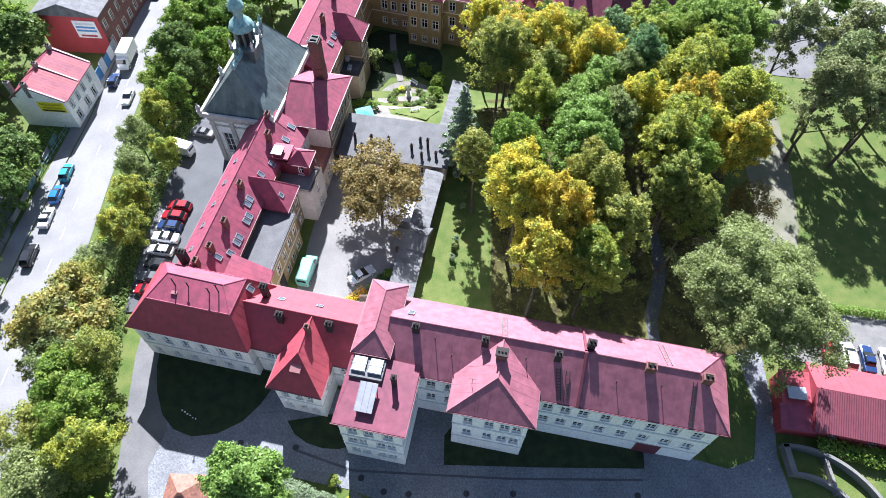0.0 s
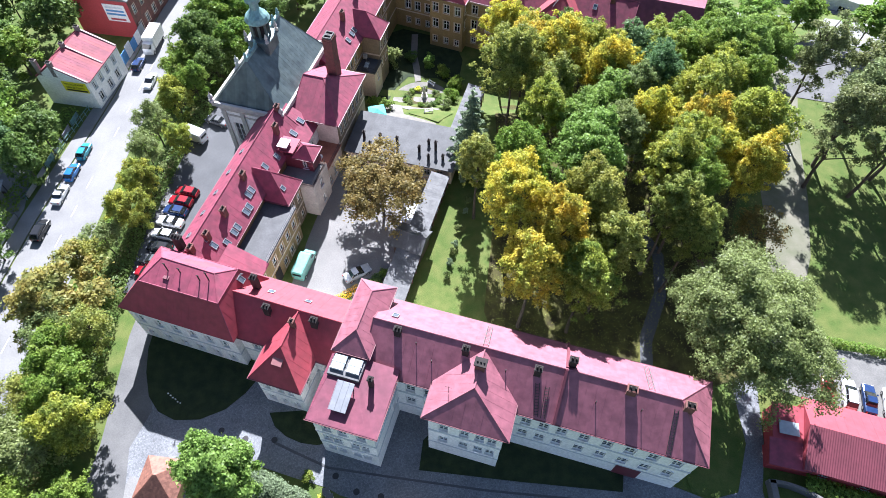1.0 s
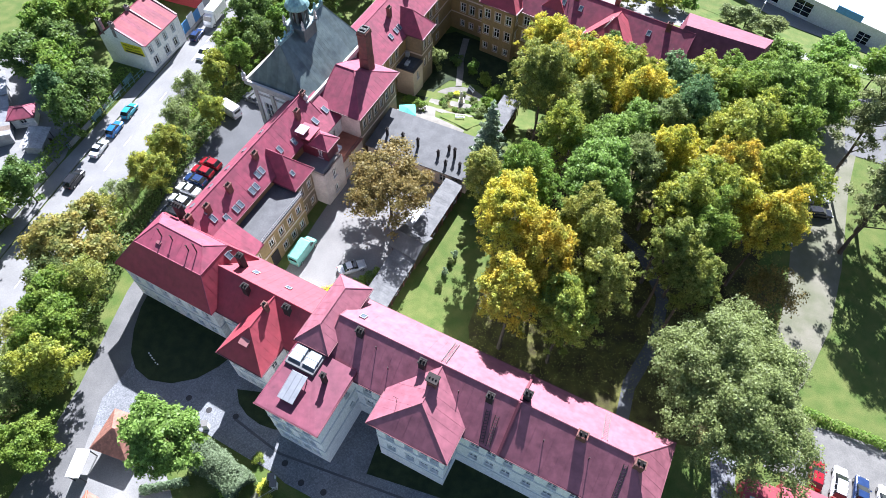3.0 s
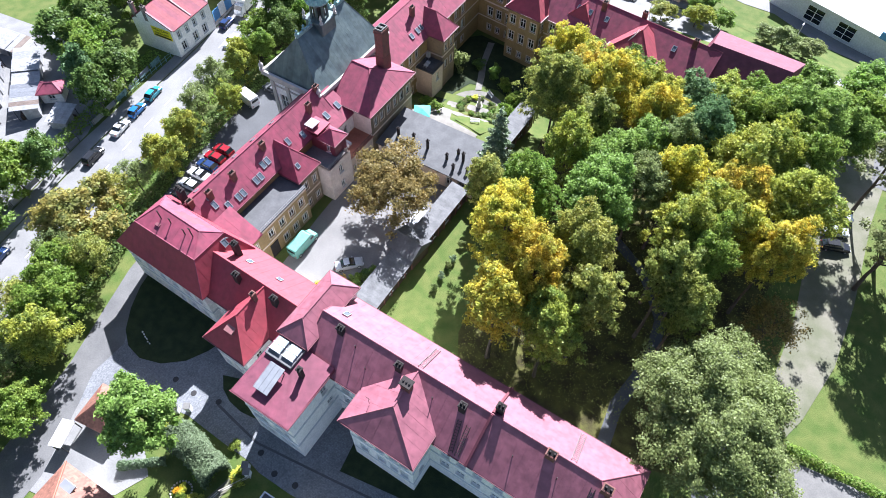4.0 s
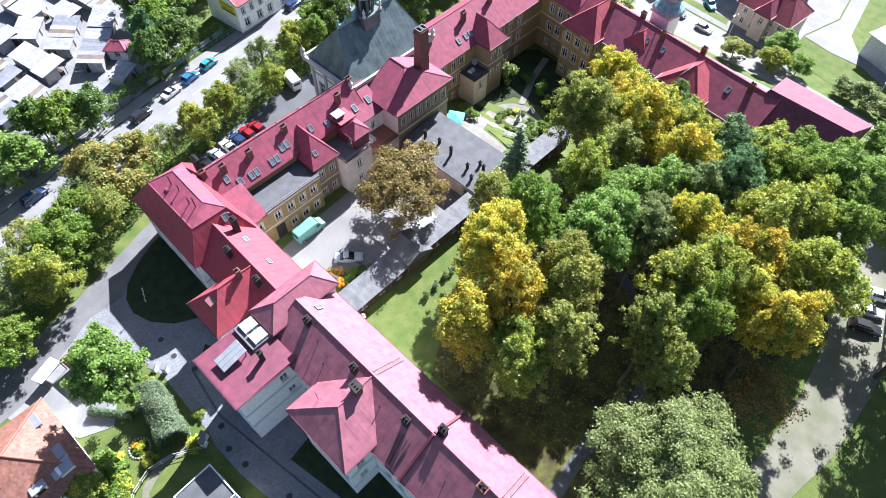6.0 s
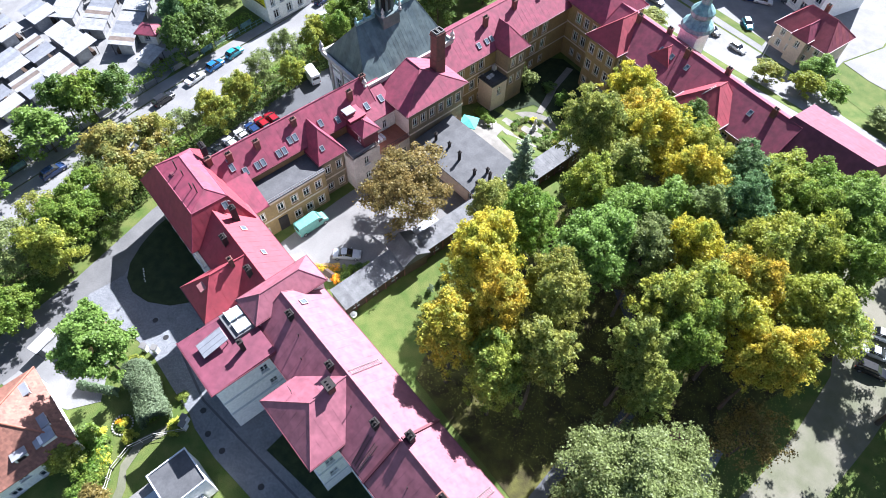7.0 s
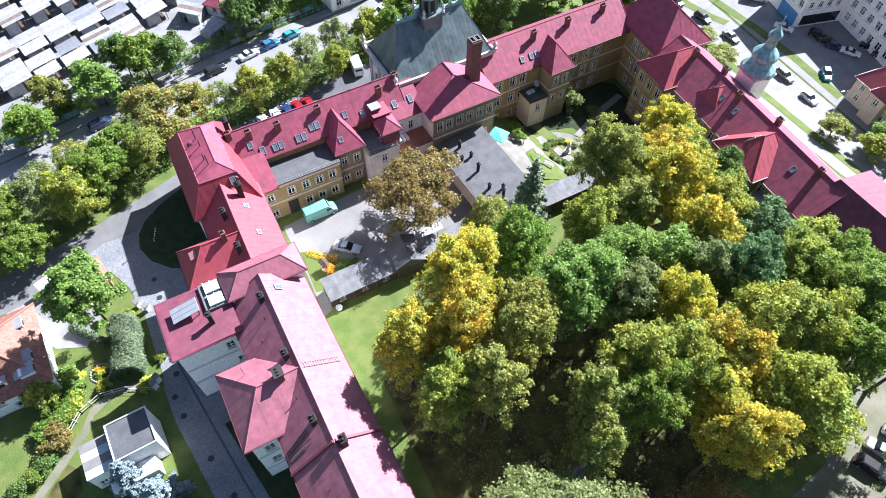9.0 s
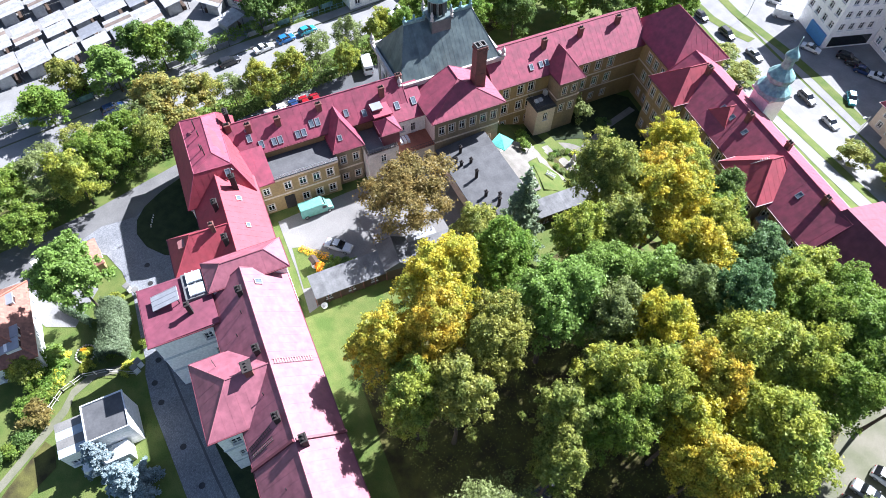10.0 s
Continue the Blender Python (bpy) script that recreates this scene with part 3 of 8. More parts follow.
patch("footpath", [(33, 37), (33.5, 44), (36.5, 52), (37, 60), (33, 68), (26, 74), (24.5, 73), (31.5, 67), (35.2, 60), (34.8, 53), (31.8, 45), (31.2, 37.4)],
      M["asphalt_dark"], "narrow winding asphalt footpath through the trees", "path", 0.05)
patch("car_park", [(51, 38), (52, 46), (80, 44), (110, 40), (110, 24), (68, 34)], M["concrete"], "pale concrete car park beside the shed", "car park", 0.03)
patch("east_lot", [(66, 101), (79, 99), (91, 108), (88, 117.6), (76, 121), (67.4, 116)], M["lane"], "grey asphalt lot behind the park trees", "car park", 0.06)
patch("east_forecourt", [(76.2, 121.4), (88.4, 118), (110, 111), (116, 126), (84, 134)], M["paving"], "sunlit pale forecourt beyond the asphalt lot", "forecourt", 0.09)
patch("villa_yard", [(-36, 18.5), (-26, 17.8), (-21.5, 13), (-24, 9.5), (-33, 6), (-38, 6)], M["paving"], "pale paved forecourt of the villa", "yard", 0.03)
# the next three take the darkened grass: building shade put into the colour
patch("oval_lawn", [(-40.2, 39), (-40.0, 36.2), (-39.0, 32.6), (-37.4, 29.2), (-35.4, 27.2), (-32.7, 26.2), (-29.4, 26.6), (-26.3, 28.3), (-24.2, 30.8), (-22.8, 33.4), (-22.4, 35.2)], M["shade_lawn"], "lawn inside the curve of the drive, shade painted into its colour", "lawn", 0.06)
patch("round_bed", [(-20.2, 28.4), (-19.0, 26.6), (-17.2, 25.4), (-15.0, 24.7), (-12.8, 24.6), (-11.4, 25.0), (-11.0, 29), (-14, 29.4)], M["shade_lawn"], "shrub bed between the pavilion and annex, shade painted into its colour", "bed", 0.06)
patch("front_lawn", [(1.2, 26.5), (1.1, 22.6), (14, 22.3), (27.5, 22.2), (27.9, 25.6), (14, 28.6), (4, 30)], M["shade_lawn"], "narrow lawn strip under the east wing, shade painted into its colour", "lawn", 0.06)
patch("corner_lawn", [(35.8, 25.4), (36.4, 23.0), (39.2, 22.6), (41.2, 24.2), (42.4, 30), (42.4, 38), (37, 37.5)], M["grass"], "grass verge round the wing's end", "lawn", 0.06)
patch("kerb_strip", [(-18.4, 24.6), (-15.2, 23.5), (-10.7, 22.0), (-3.2, 21.6), (1, 21.4), (10, 21.0), (27, 20.9), (27, 20.6), (10, 20.7), (-3.2, 21.3), (-10.8, 21.7), (-15.4, 23.2), (-18.6, 24.3)], M["asphalt_dark"], "dark edging strip across the setts", "edging", 0.045)
patch("market_ground", [(-73.2, -40), (-73.2, 62), (-78, 78), (-96, 84), (-190, 90), (-190, -40)], M["paving"], "pale market ground between the stalls", "market ground", 0.03)
patch("garden_terrace", ring(-6.4, 96.6, 5.9, 5.6, 36, 0.2), M["pale_gravel"], "pale round gravel terrace of the cloister garden", "terrace", 0.03)
for k in range(36):
    y = -30 + k * 6.5
    dash = box("lane_marking", -0.07, 0.07, 0, 2.6, 0, 0.012, M["paint_line"], None)
    x = -64.3 + (0.5 if y < 40 else 0.0)
    dash.matrix_basis = pose(x, y, ground_z(x, y) + 0.03)
    tagged(dash, "worn white dash on the main road", "lane marking", "road dashes", "structure")

# ---------------------------------------------------------------- the south range
east = thing("east_wing", pose(-6.2, 36.0, 0, 0, 0, -11.2), "long white plastered hospital wing with a pitched red sheet-metal roof", "building")
S_STR = (M["grey_trim"], [(3.0, 0.3, 0.05), (7.2, 0.35, 0.09), (11.75, 0.4, 0.14)])
block(east, 1.2, 41.6, -4.75, 4.75, -0.5, 12.3, M["white"], bars=2,
      S=[(4.2, 1.25, 1.9, [5.4, 7.8, 20.2, 22.4, *[24.6 + 2.75 * i for i in range(6)]]), (8.1, 1.25, 2.0, [5.4, 7.8, 20.2, 22.4, *[24.6 + 2.75 * i for i in range(6)]])],
      N=[(4.2, 1.25, 1.9, 12), (8.1, 1.25, 2.0, 12)], E=[(4.2, 1.25, 1.9, 2), (8.1, 1.25, 2.0, 2)], surround=M["white"], string=S_STR)
hip(east, 0.6, 42.0, -5.3, 5.2, 12.3, (0.6, 0, 16.2), (37.5, 0, 16.2), M["roof_faded"], 1.15)
# entrance door of the wing's end
box("entrance_door", 33.9, 37.0, -4.85, -4.7, 0.0, 3.1, M["roof_rust"], east, "dark maroon double door")
# raised fire-wall strip across the roof
bm = bmesh.new()
add_box(bm, 24.25, 24.55, 0, 6.6, 0, 0.35, Matrix.Translation((0, -5.35, 12.3)) @ pose(0, 0, 0, math.degrees(math.atan2(3.9, 5.35))))
add_box(bm, 24.25, 24.55, 0, 6.5, 0, 0.30, Matrix.Translation((0, 5.25, 12.3)) @ pose(0, 0, 0, 0, 0, 0) @ Matrix.Translation((48.8, 0, 0)) @ pose(0, 0, 0, math.degrees(math.atan2(3.9, 5.25)), 0, 180))
part("fire_wall", bm, M["roof_rust"], east)

pav = thing("front_pavilion", east.matrix_basis, "white projecting pavilion with a hipped red metal roof", "building")
block(pav, 10.1, 19.2, -8.5, -4.8, -0.4, 12.95, M["white"], bars=2, sides="SEW",
      S=[(4.3, 1.2, 1.9, [1.9, 4.5, 6.4, 7.9]), (8.4, 1.2, 2.0, [1.9, 4.5, 6.4, 7.9])], E=[(4.3, 1.2, 1.9, [1.8]), (8.4, 1.2, 2.0, [1.8])], W=[(4.3, 1.2, 1.9, [1.8]), (8.4, 1.2, 2.0, [1.8])],
      surround=M["white"], string=(M["grey_trim"], [(3.1, 0.3, 0.05), (7.5, 0.35, 0.09), (12.3, 0.4, 0.16)]))
hip(pav, 9.5, 19.8, -9.1, -1.0, 12.95, (14.65, -5.2, 15.9), (14.65, -0.2, 16.2), M["roof_faded"], 1.15)

cross = thing("stair_block", east.matrix_basis, "tall narrow white block with a steep red hipped roof", "building")
block(cross, -2.8, 1.2, -4.2, 5.35, -0.4, 14.4, M["white"], bars=2, N=[(4.3, 1.2, 1.9, 2), (8.4, 1.2, 2.0, 2)], E=[(8.4, 1.2, 2.0, [])], surround=M["white"], string=(M["grey_trim"], [(13.75, 0.4, 0.16)]))
hip(cross, -3.2, 1.55, -4.6, 5.75, 14.4, (-0.8, -2.2, 16.3), (-0.8, 3.4, 16.3), M["roof_faded"], 0.9)

annex = thing("front_annex", east.matrix_basis, "white three-storey annex with a low red metal roof", "building")
block(annex, -2.9, 4.8, -12.7, -4.4, -0.7, 12.85, M["white"], bars=2, sides="SEW",
      S=[(2.0, 1.15, 1.5, [1.4, 2.8, 4.8, 6.2]), (5.6, 1.15, 1.9, [1.3, 2.6, 4.9, 6.2]), (9.2, 1.25, 1.9, [1.6, 3.6, 6.0])],
      E=[(5.0, 1.1, 1.7, [6.6]), (9.2, 1.1, 1.9, [6.2])], W=[(5.0, 1.1, 1.7, [2.0, 5.0]), (9.2, 1.1, 1.9, [2.0, 5.0])],
      surround=M["white"], string=(M["grey_trim"], [(4.4, 0.45, 0.06), (8.0, 0.4, 0.08), (12.2, 0.4, 0.14)]))
eav = [(-3.35, -13.1, 12.95), (5.35, -13.1, 12.95), (5.35, -4.4, 13.25), (-2.2, -4.4, 13.9), (-3.35, -4.6, 13.0)]
roof(annex, eav, [(eav[0], eav[1], eav[2], eav[3]), (eav[0], eav[3], eav[4])], M["roof_old"], width=0.75)
for q in ((-3.49, 5.49, -13.24, -13.11, 12.79, 12.93), (5.36, 5.49, -13.11, -4.4, 12.85, 13.0)):
    box("gutter", *q, M["roof_rust"], annex)
chimney(annex, 2.75, -7.3, 13.0, 15.6, 0.55, 0.55, M["soot"], 1)
# roof lantern with two glazed lids
bm = bmesh.new()
add_box(bm, -2.8, 1.25, -7.5, -4.75, 13.0, 14.0, bevel=0.04)
part("lantern_base", bm, M["felt_light"], annex)
for a in (-2.6, -0.6):
    bm = bmesh.new()
    add_box(bm, a, a + 1.6, -6.75, -4.95, 14.0, 14.35, bevel=0.06)
    lid = part("roof_lantern", bm, M["milk"], annex, "milky glazed roof lantern")
    bm = bmesh.new()
    add_box(bm, a - 0.05, a + 1.65, -6.8, -6.7, 14.0, 14.4)
    add_box(bm, a - 0.05, a + 1.65, -5.9, -5.8, 14.34, 14.4)
    part("glazing_bar", bm, M["frame"], lid)
bm = bmesh.new()
add_box(bm, -1.05, 1.05, -1.75, 1.75, -0.05, 0.05, bevel=0.02)
for x in (-1.1, -0.38, 0.38):
    add_box(bm, x, x + 0.04, -1.75, 1.75, 0.05, 0.09)
bmesh.ops.transform(bm, matrix=pose(0.05, -9.8, 14.2, 12, 0, 0), verts=bm.verts[:])
part("zinc_hatch", bm, M["zinc"], annex, "large pale zinc roof hatch")
bm = bmesh.new()
for x in (-0.85, 0.85):
    for y, zt in ((-11.3, 13.85), (-8.4, 14.45)):
        add_box(bm, x, x + 0.1, y, y + 0.1, 13.0, zt)
part("hatch_support", bm, M["steel"], annex)

mid = thing("link_wing", pose(-24.0, 39.8, 0, 0, 0, -12.4), "low white link wing with a red metal roof", "building")
block(mid, 0.3, 14.6, -3.9, 4.8, -0.4, 8.3, M["white"], bars=2, S=[(1.2, 1.1, 1.5, [2.2, 3.6, 12.6]), (5.0, 1.15, 1.9, [2.2, 3.6, 12.6])], N=[(1.2, 1.1, 1.7, 5), (5.0, 1.15, 1.9, 5)],
      surround=M["white"], string=(M["grey_trim"], [(4.0, 0.3, 0.06), (7.7, 0.4, 0.14)]))
hip(mid, -3.0, 14.6, -4.4, 5.3, 8.3, (-2.6, 0, 12.4), (14.5, 0, 12.4), M["roof_new"], 1.1)
mp = thing("small_pavilion", mid.matrix_basis, "small white pavilion with a bright red hipped roof", "building")
block(mp, 5.1, 11.3, -8.6, -4.0, -0.4, 8.4, M["white"], bars=2, sides="SEW",
      S=[(1.3, 1.0, 1.4, [1.3, 3.2, 4.9]), (5.0, 1.05, 1.8, [1.3, 3.2, 4.6])], W=[(5.0, 1.05, 1.8, [2.3]), (1.3, 1.05, 1.4, [2.3])], E=[(5.0, 1.05, 1.8, [2.3])],
      surround=M["white"], string=(M["grey_trim"], [(4.0, 0.3, 0.06), (7.8, 0.4, 0.14)]))
hip(mp, 4.6, 11.8, -9.1, -2.0, 8.4, (8.2, -5.4, 12.3), (8.2, -0.2, 12.4), M["roof_new"], 1.0)

wb = thing("west_block", mid.matrix_basis, "white corner block with a dark red mansard roof", "building")
block(wb, -16.3, 0.1, -4.9, 4.6, -3.0, 8.7, M["white"], bars=2,
      S=[(0.9, 1.1, 1.6, [1.6, 4.4, 7.0, 9.6, 12.2, 14.6]), (4.9, 1.2, 2.0, [1.6, 4.4, 7.0, 9.6, 12.2, 14.6])], W=[(0.9, 1.1, 1.6, 3), (4.9, 1.2, 2.0, 3)], N=[(4.9, 1.2, 2.0, 5)],
      surround=M["white"], string=(M["grey_trim"], [(3.6, 0.3, 0.06), (7.8, 0.5, 0.16)]))
lo = [(-16.8, -5.35, 8.7), (0.6, -5.35, 8.7), (0.6, 5.0, 8.7), (-16.8, 5.0, 8.7)]
up = [(-13.2, -2.8, 13.4), (-1.7, -2.7, 13.3), (-1.7, 2.8, 13.3), (-13.2, 2.8, 13.4)]
ra, rb = (-11.2, 0.6, 14.9), (-3.6, 0.6, 14.6)
planes = [(lo[i], lo[(i + 1) % 4], up[(i + 1) % 4], up[i]) for i in range(4)]
planes += [(up[0], up[1], rb, ra), (up[1], up[2], rb), (up[2], up[3], ra, rb), (up[3], up[0], ra)]
roof(wb, lo, planes, M["roof_new"], width=1.1, sheets=False)
for k, poly in enumerate(planes):
    sheet_slope(wb, poly, M["roof_new"] if k < 4 else M["roof"], 1.1)
for a, b in [(up[i], up[(i + 1) % 4]) for i in range(4)] + [(up[i], lo[i]) for i in range(4)] + [(up[0], ra), (up[3], ra), (up[1], rb), (up[2], rb), (ra, rb)]:
    bm = bmesh.new()
    add_tube(bm, Vector(a) + Vector((0, 0, 0.03)), Vector(b) + Vector((0, 0, 0.03)), 0.075, seg=6)
    part("ridge_cap", bm, M["roof"], wb)

# ---------------------------------------------------------------- the west range
WR = pose(-32.6, 46.0, 0, 0, 0, 79.5)
west = thing("west_range", WR, "ochre courtyard range with a long red sheet-metal roof", "building")
block(west, 0, 28, -3.3, 3.9, -3.5, 9.2, M["ochre"], sides="NS", N=[(0.5, 1.1, 1.7, 10), (4.8, 1.1, 1.9, 10)])
hip(west, -1.0, 28.6, -3.7, 4.4, 9.2, (-0.9, 0.2, 13.2), (28.5, 0.2, 13.2), M["roof"], 1.1)
flat = thing("courtyard_wing", WR, "ochre two-storey courtyard wing with a dark flat roof", "building")
block(flat, 0.4, 13.9, -8.3, -3.0, -0.3, 7.5, M["ochre"], sides="SEW", S=[(0.5, 1.1, 1.7, [1.4]), (0.6, 1.15, 1.8, [7.4, 9.7, 12.0]), (4.4, 1.1, 1.7, [1.4]), (4.4, 1.15, 1.8, [4.9, 7.4, 9.7, 12.0])],
      surround=M["pink"], string=(M["pink"], [(3.5, 0.3, 0.07), (7.0, 0.4, 0.12)]))
# closed panel on the wall; black colour stands in for the archway's inner shade
box("gateway", 4.2, 5.9, -8.4, -8.25, 0.0, 3.0, M["soot"], flat, "black panel for the archway, its inner shade painted as colour")
box("flat_roof", 3.4, 14.0, -8.5, -3.4, 7.5, 7.62, M["felt"], flat, "dark bitumen flat roof", bevel=0.02)
roof(flat, [(-0.4, -8.7, 7.4), (3.5, -8.7, 7.4), (3.5, -3.2, 10.4), (-0.4, -3.2, 10.4)], [[(-0.4, -8.7, 7.4), (3.5, -8.7, 7.4), (3.5, -3.2, 10.4), (-0.4, -3.2, 10.4)]], M["roof"])
bay = thing("courtyard_bay", WR, "tan plastered bay with a pointed red roof", "building")
block(bay, 14.0, 18.5, -7.1, -3.0, -0.3, 8.2, M["ochre_dark"], sides="SEW", S=[(0.8, 1.0, 1.6, [1.2, 3.4]), (4.8, 1.0, 1.8, [1.2, 3.4])], surround=M["pink"], string=(M["pink"], [(3.6, 0.3, 0.07), (7.7, 0.4, 0.12)]))
hip(bay, 13.6, 18.9, -7.5, -2.0, 8.2, (16.2, -4.2, 12.1), (16.2, -1.2, 12.2), M["roof"], 0.9)
ter = thing("terrace_block", WR, "pale pinkish plastered block with a walled roof terrace", "building")
block(ter, 18.7, 24.2, -9.4, -3.4, -0.3, 7.3, M["pale"], sides="SEW", S=[(1.0, 1.0, 1.7, [2.8]), (4.6, 1.0, 1.8, [2.8])], E=[(4.6, 1.0, 1.8, [2.0])])
box("terrace_floor", 19.1, 23.8, -9.0, -3.4, 6.9, 7.1, M["concrete"], ter)
pent = thing("roof_dormer", WR, "dark red metal-clad dormer with a pale hatch", "dormer")
block(pent, 22.0, 24.9, -8.2, -2.4, 6.9, 9.8, M["roof_rust"], W=[(7.4, 0.9, 1.6, [4.4])])
hip(pent, 21.7, 25.2, -8.5, -4.9, 9.8, (23.45, -6.8, 11.3), (23.45, -6.4, 11.3), M["roof"], 0.7)
box("flat_hatch", 21.8, 25.0, -5.2, -1.9, 10.5, 10.75, M["roof"], pent)
box("hatch_cover", 21.9, 23.8, -4.2, -2.5, 11.35, 11.5, M["zinc"], pent, "pale sheet cover")
box("hatch_curb", 22.1, 23.6, -4.0, -2.7, 10.7, 11.36, M["roof_rust"], pent)
low = thing("terrace_link", WR, "low pink link with an orange tiled terrace", "building")
block(low, 24.3, 30.8, -9.0, -3.0, -0.3, 4.6, M["pink"], sides="SE", S=[(1.0, 1.0, 1.7, 3)])
box("tiled_terrace", 24.2, 31.0, -9.1, -5.0, 4.6, 4.72, M["tile"], low, "orange tiled roof terrace")
block(low, 24.3, 31.0, -5.0, -2.0, 4.6, 8.4, M["white"], sides="S", S=[(4.9, 0.9, 2.0, [4.4]), (5.6, 0.9, 1.3, [2.4])])
roof(low, [(24.0, -5.4, 8.4), (31.2, -5.4, 8.4), (31.2, 0.6, 12.2), (24.0, 0.6, 12.2)], [[(24.0, -5.4, 8.4), (31.2, -5.4, 8.4), (31.2, 0.6, 12.2), (24.0, 0.6, 12.2)]], M["roof"])
ct = thing("chimney_house", WR, "ochre boiler house with red roof and tall brick chimney", "building")
block(ct, 30.9, 43.3, -8.9, -0.9, -3.8, 9.7, M["ochre_dark"], sides="SEN", S=[(0.6, 1.1, 1.9, [8.2, 10.4]), (6.1, 1.1, 1.9, [1.4, 3.2, 5.2, 7.2, 9.2, 11.2])], E=[(6.1, 1.1, 1.9, [2.0])], surround=M["pink"], string=(M["pink"], [(4.6, 0.3, 0.07), (9.0, 0.5, 0.14)]))
block(ct, 30.9, 43.3, -8.9, -0.9, -3.8, 9.7, M["pale"], sides="W", string=(M["pink"], [(9.0, 0.5, 0.14)]))
hip(ct, 30.3, 43.9, -9.4, -0.8, 9.7, (37.0, -4.7, 13.3), (37.0, -1.1, 13.3), M["roof"], 1.05)
bm = bmesh.new()
for k, (h0, h1, s) in enumerate(((9.8, 14.0, 1.02), (14.0, 18.5, 0.95), (18.5, 18.75, 1.08), (18.75, 19.2, 1.0))):
    add_box(bm, 40.6 - s, 40.6 + s, -5.1 - s * 0.85, -5.1 + s * 0.85, h0, h1, bevel=0.02)
stack = part("brick_chimney", bm, M["brick"], ct, "tall sooty brick chimney stack")
for a in (-0.48, 0.48):
    bm = bmesh.new()
    for q in ((-0.42, 0.42, -0.7, -0.55), (-0.42, 0.42, 0.55, 0.7), (-0.42, -0.28, -0.55, 0.55), (0.28, 0.42, -0.55, 0.55)):
        add_box(bm, 40.6 + a + q[0], 40.6 + a + q[1], -5.1 + q[2], -5.1 + q[3], 19.2, 19.45)
    part("flue_rim", bm, M["concrete"], stack)
    box("flue", 40.6 + a - 0.28, 40.6 + a + 0.28, -5.65, -4.55, 19.2, 19.24, M["flue"], stack)

# ---------------------------------------------------------------- the church
ch = thing("church", WR, "white baroque church with a grey-green hipped roof and a copper lantern", "church")
block(ch, 28.8, 47.0, -0.2, 11.2, -4.0, 11.1, M["white"], bars=2, N=[(2.5, 1.6, 4.5, 4)], W=[(2.5, 1.6, 4.5, [2.5, 8.6])], E=[(2.5, 1.6, 4.5, [3.0, 8.4])],
      string=(M["stone"], [(8.6, 0.3, 0.15), (9.7, 0.35, 0.2), (10.4, 0.7, 0.45)]))
hip(ch, 28.5, 47.5, -0.5, 11.5, 11.3, (31.8, 5.5, 18.5), (44.2, 5.5, 18.5), M["copper"], 0.75, gutter=False)
bm = bmesh.new()
for a in ((27.9, 28.4, -0.9, 11.9), (47.6, 48.1, -0.9, 11.9), (28.4, 47.6, -1.0, -0.55), (28.4, 47.6, 11.55, 12.0)):
    add_box(bm, *a, 10.9, 11.75, bevel=0.05)
part("parapet", bm, M["stone"], ch, "pale stone parapet round the roof")
# ridge cresting each side of the lantern, with scrolled ends
for x0, x1 in ((31.7, 35.6), (40.2, 44.3)):
    bm = bmesh.new()
    add_box(bm, x0, x1, 5.25, 5.75, 18.4, 18.95, bevel=0.05)
    for x in (x0 + 0.2, (x0 + x1) / 2, x1 - 0.2):
        add_lathe(bm, [(0.3, 18.9), (0.34, 19.15), (0.16, 19.35), (0.24, 19.7), (0.06, 20.0)], 8, (x, 5.5))
    part("ridge_cresting", bm, M["patina"], ch, "green copper cresting on the ridge")
bm = bmesh.new()
add_box(bm, 36.1, 39.7, 3.7, 7.3, 16.6, 18.8, bevel=0.08)
add_box(bm, 35.8, 40.0, 3.4, 7.6, 18.8, 19.15, bevel=0.08)
lan = part("lantern_drum", bm, M["copper"], ch)
for x, y in ((36.1, 3.7), (39.7, 3.7), (36.1, 7.3), (39.7, 7.3)):
    bm = bmesh.new()
    add_lathe(bm, [(0.3, 19.1), (0.3, 19.5), (0.14, 19.6), (0.3, 20.0), (0.22, 20.3), (0.04, 20.8)], 8, (x, y))
    part("pinnacle", bm, M["stone"], lan)
for i in range(8):
    a = math.pi / 8 + i * math.pi / 4
    x, y = 37.9 + 1.4 * math.cos(a), 5.5 + 1.4 * math.sin(a)
    box("lantern_post", x - 0.16, x + 0.16, y - 0.16, y + 0.16, 19.1, 22.0, M["copper"], lan)
bm = bmesh.new()
add_lathe(bm, [(1.0, 19.1), (1.0, 22.0)], 8, (37.9, 5.5))
part("lantern_core", bm, M["soot"], lan)
bm = bmesh.new()
add_lathe(bm, [(1.9, 21.9), (2.05, 22.2), (1.75, 22.9), (1.15, 23.5), (0.75, 24.0), (0.7, 25.0), (1.25, 25.4), (1.3, 25.9), (0.9, 26.7), (0.35, 27.3), (0.12, 28.0), (0.08, 29.6)], 16, (37.9, 5.5))
part("cupola", bm, M["patina"], lan, "green copper onion cupola")

# ---------------------------------------------------------------- the north ranges
nr = thing("north_west_range", WR, "three-storey ochre range with a red metal roof above the garden", "building")
block(nr, 44.5, 77.5, -3.9, 6.0, -4.2, 7.7, M["ochre"], sides="SN", surround=M["pink"],
      S=[(-2.6, 1.0, 1.5, [3.0, 6.0, 8.2, 20.0, 22.8, 25.6]), (0.8, 1.3, 2.15, [3.0, 6.0, 8.2, 20.0, 22.8, 25.6]), (4.5, 1.3, 2.1, [3.0, 6.0, 8.2, 20.0, 22.8, 25.6])], string=(M["pink"], [(0.2, 0.25, 0.06), (3.7, 0.3, 0.07), (7.1, 0.45, 0.14)]))
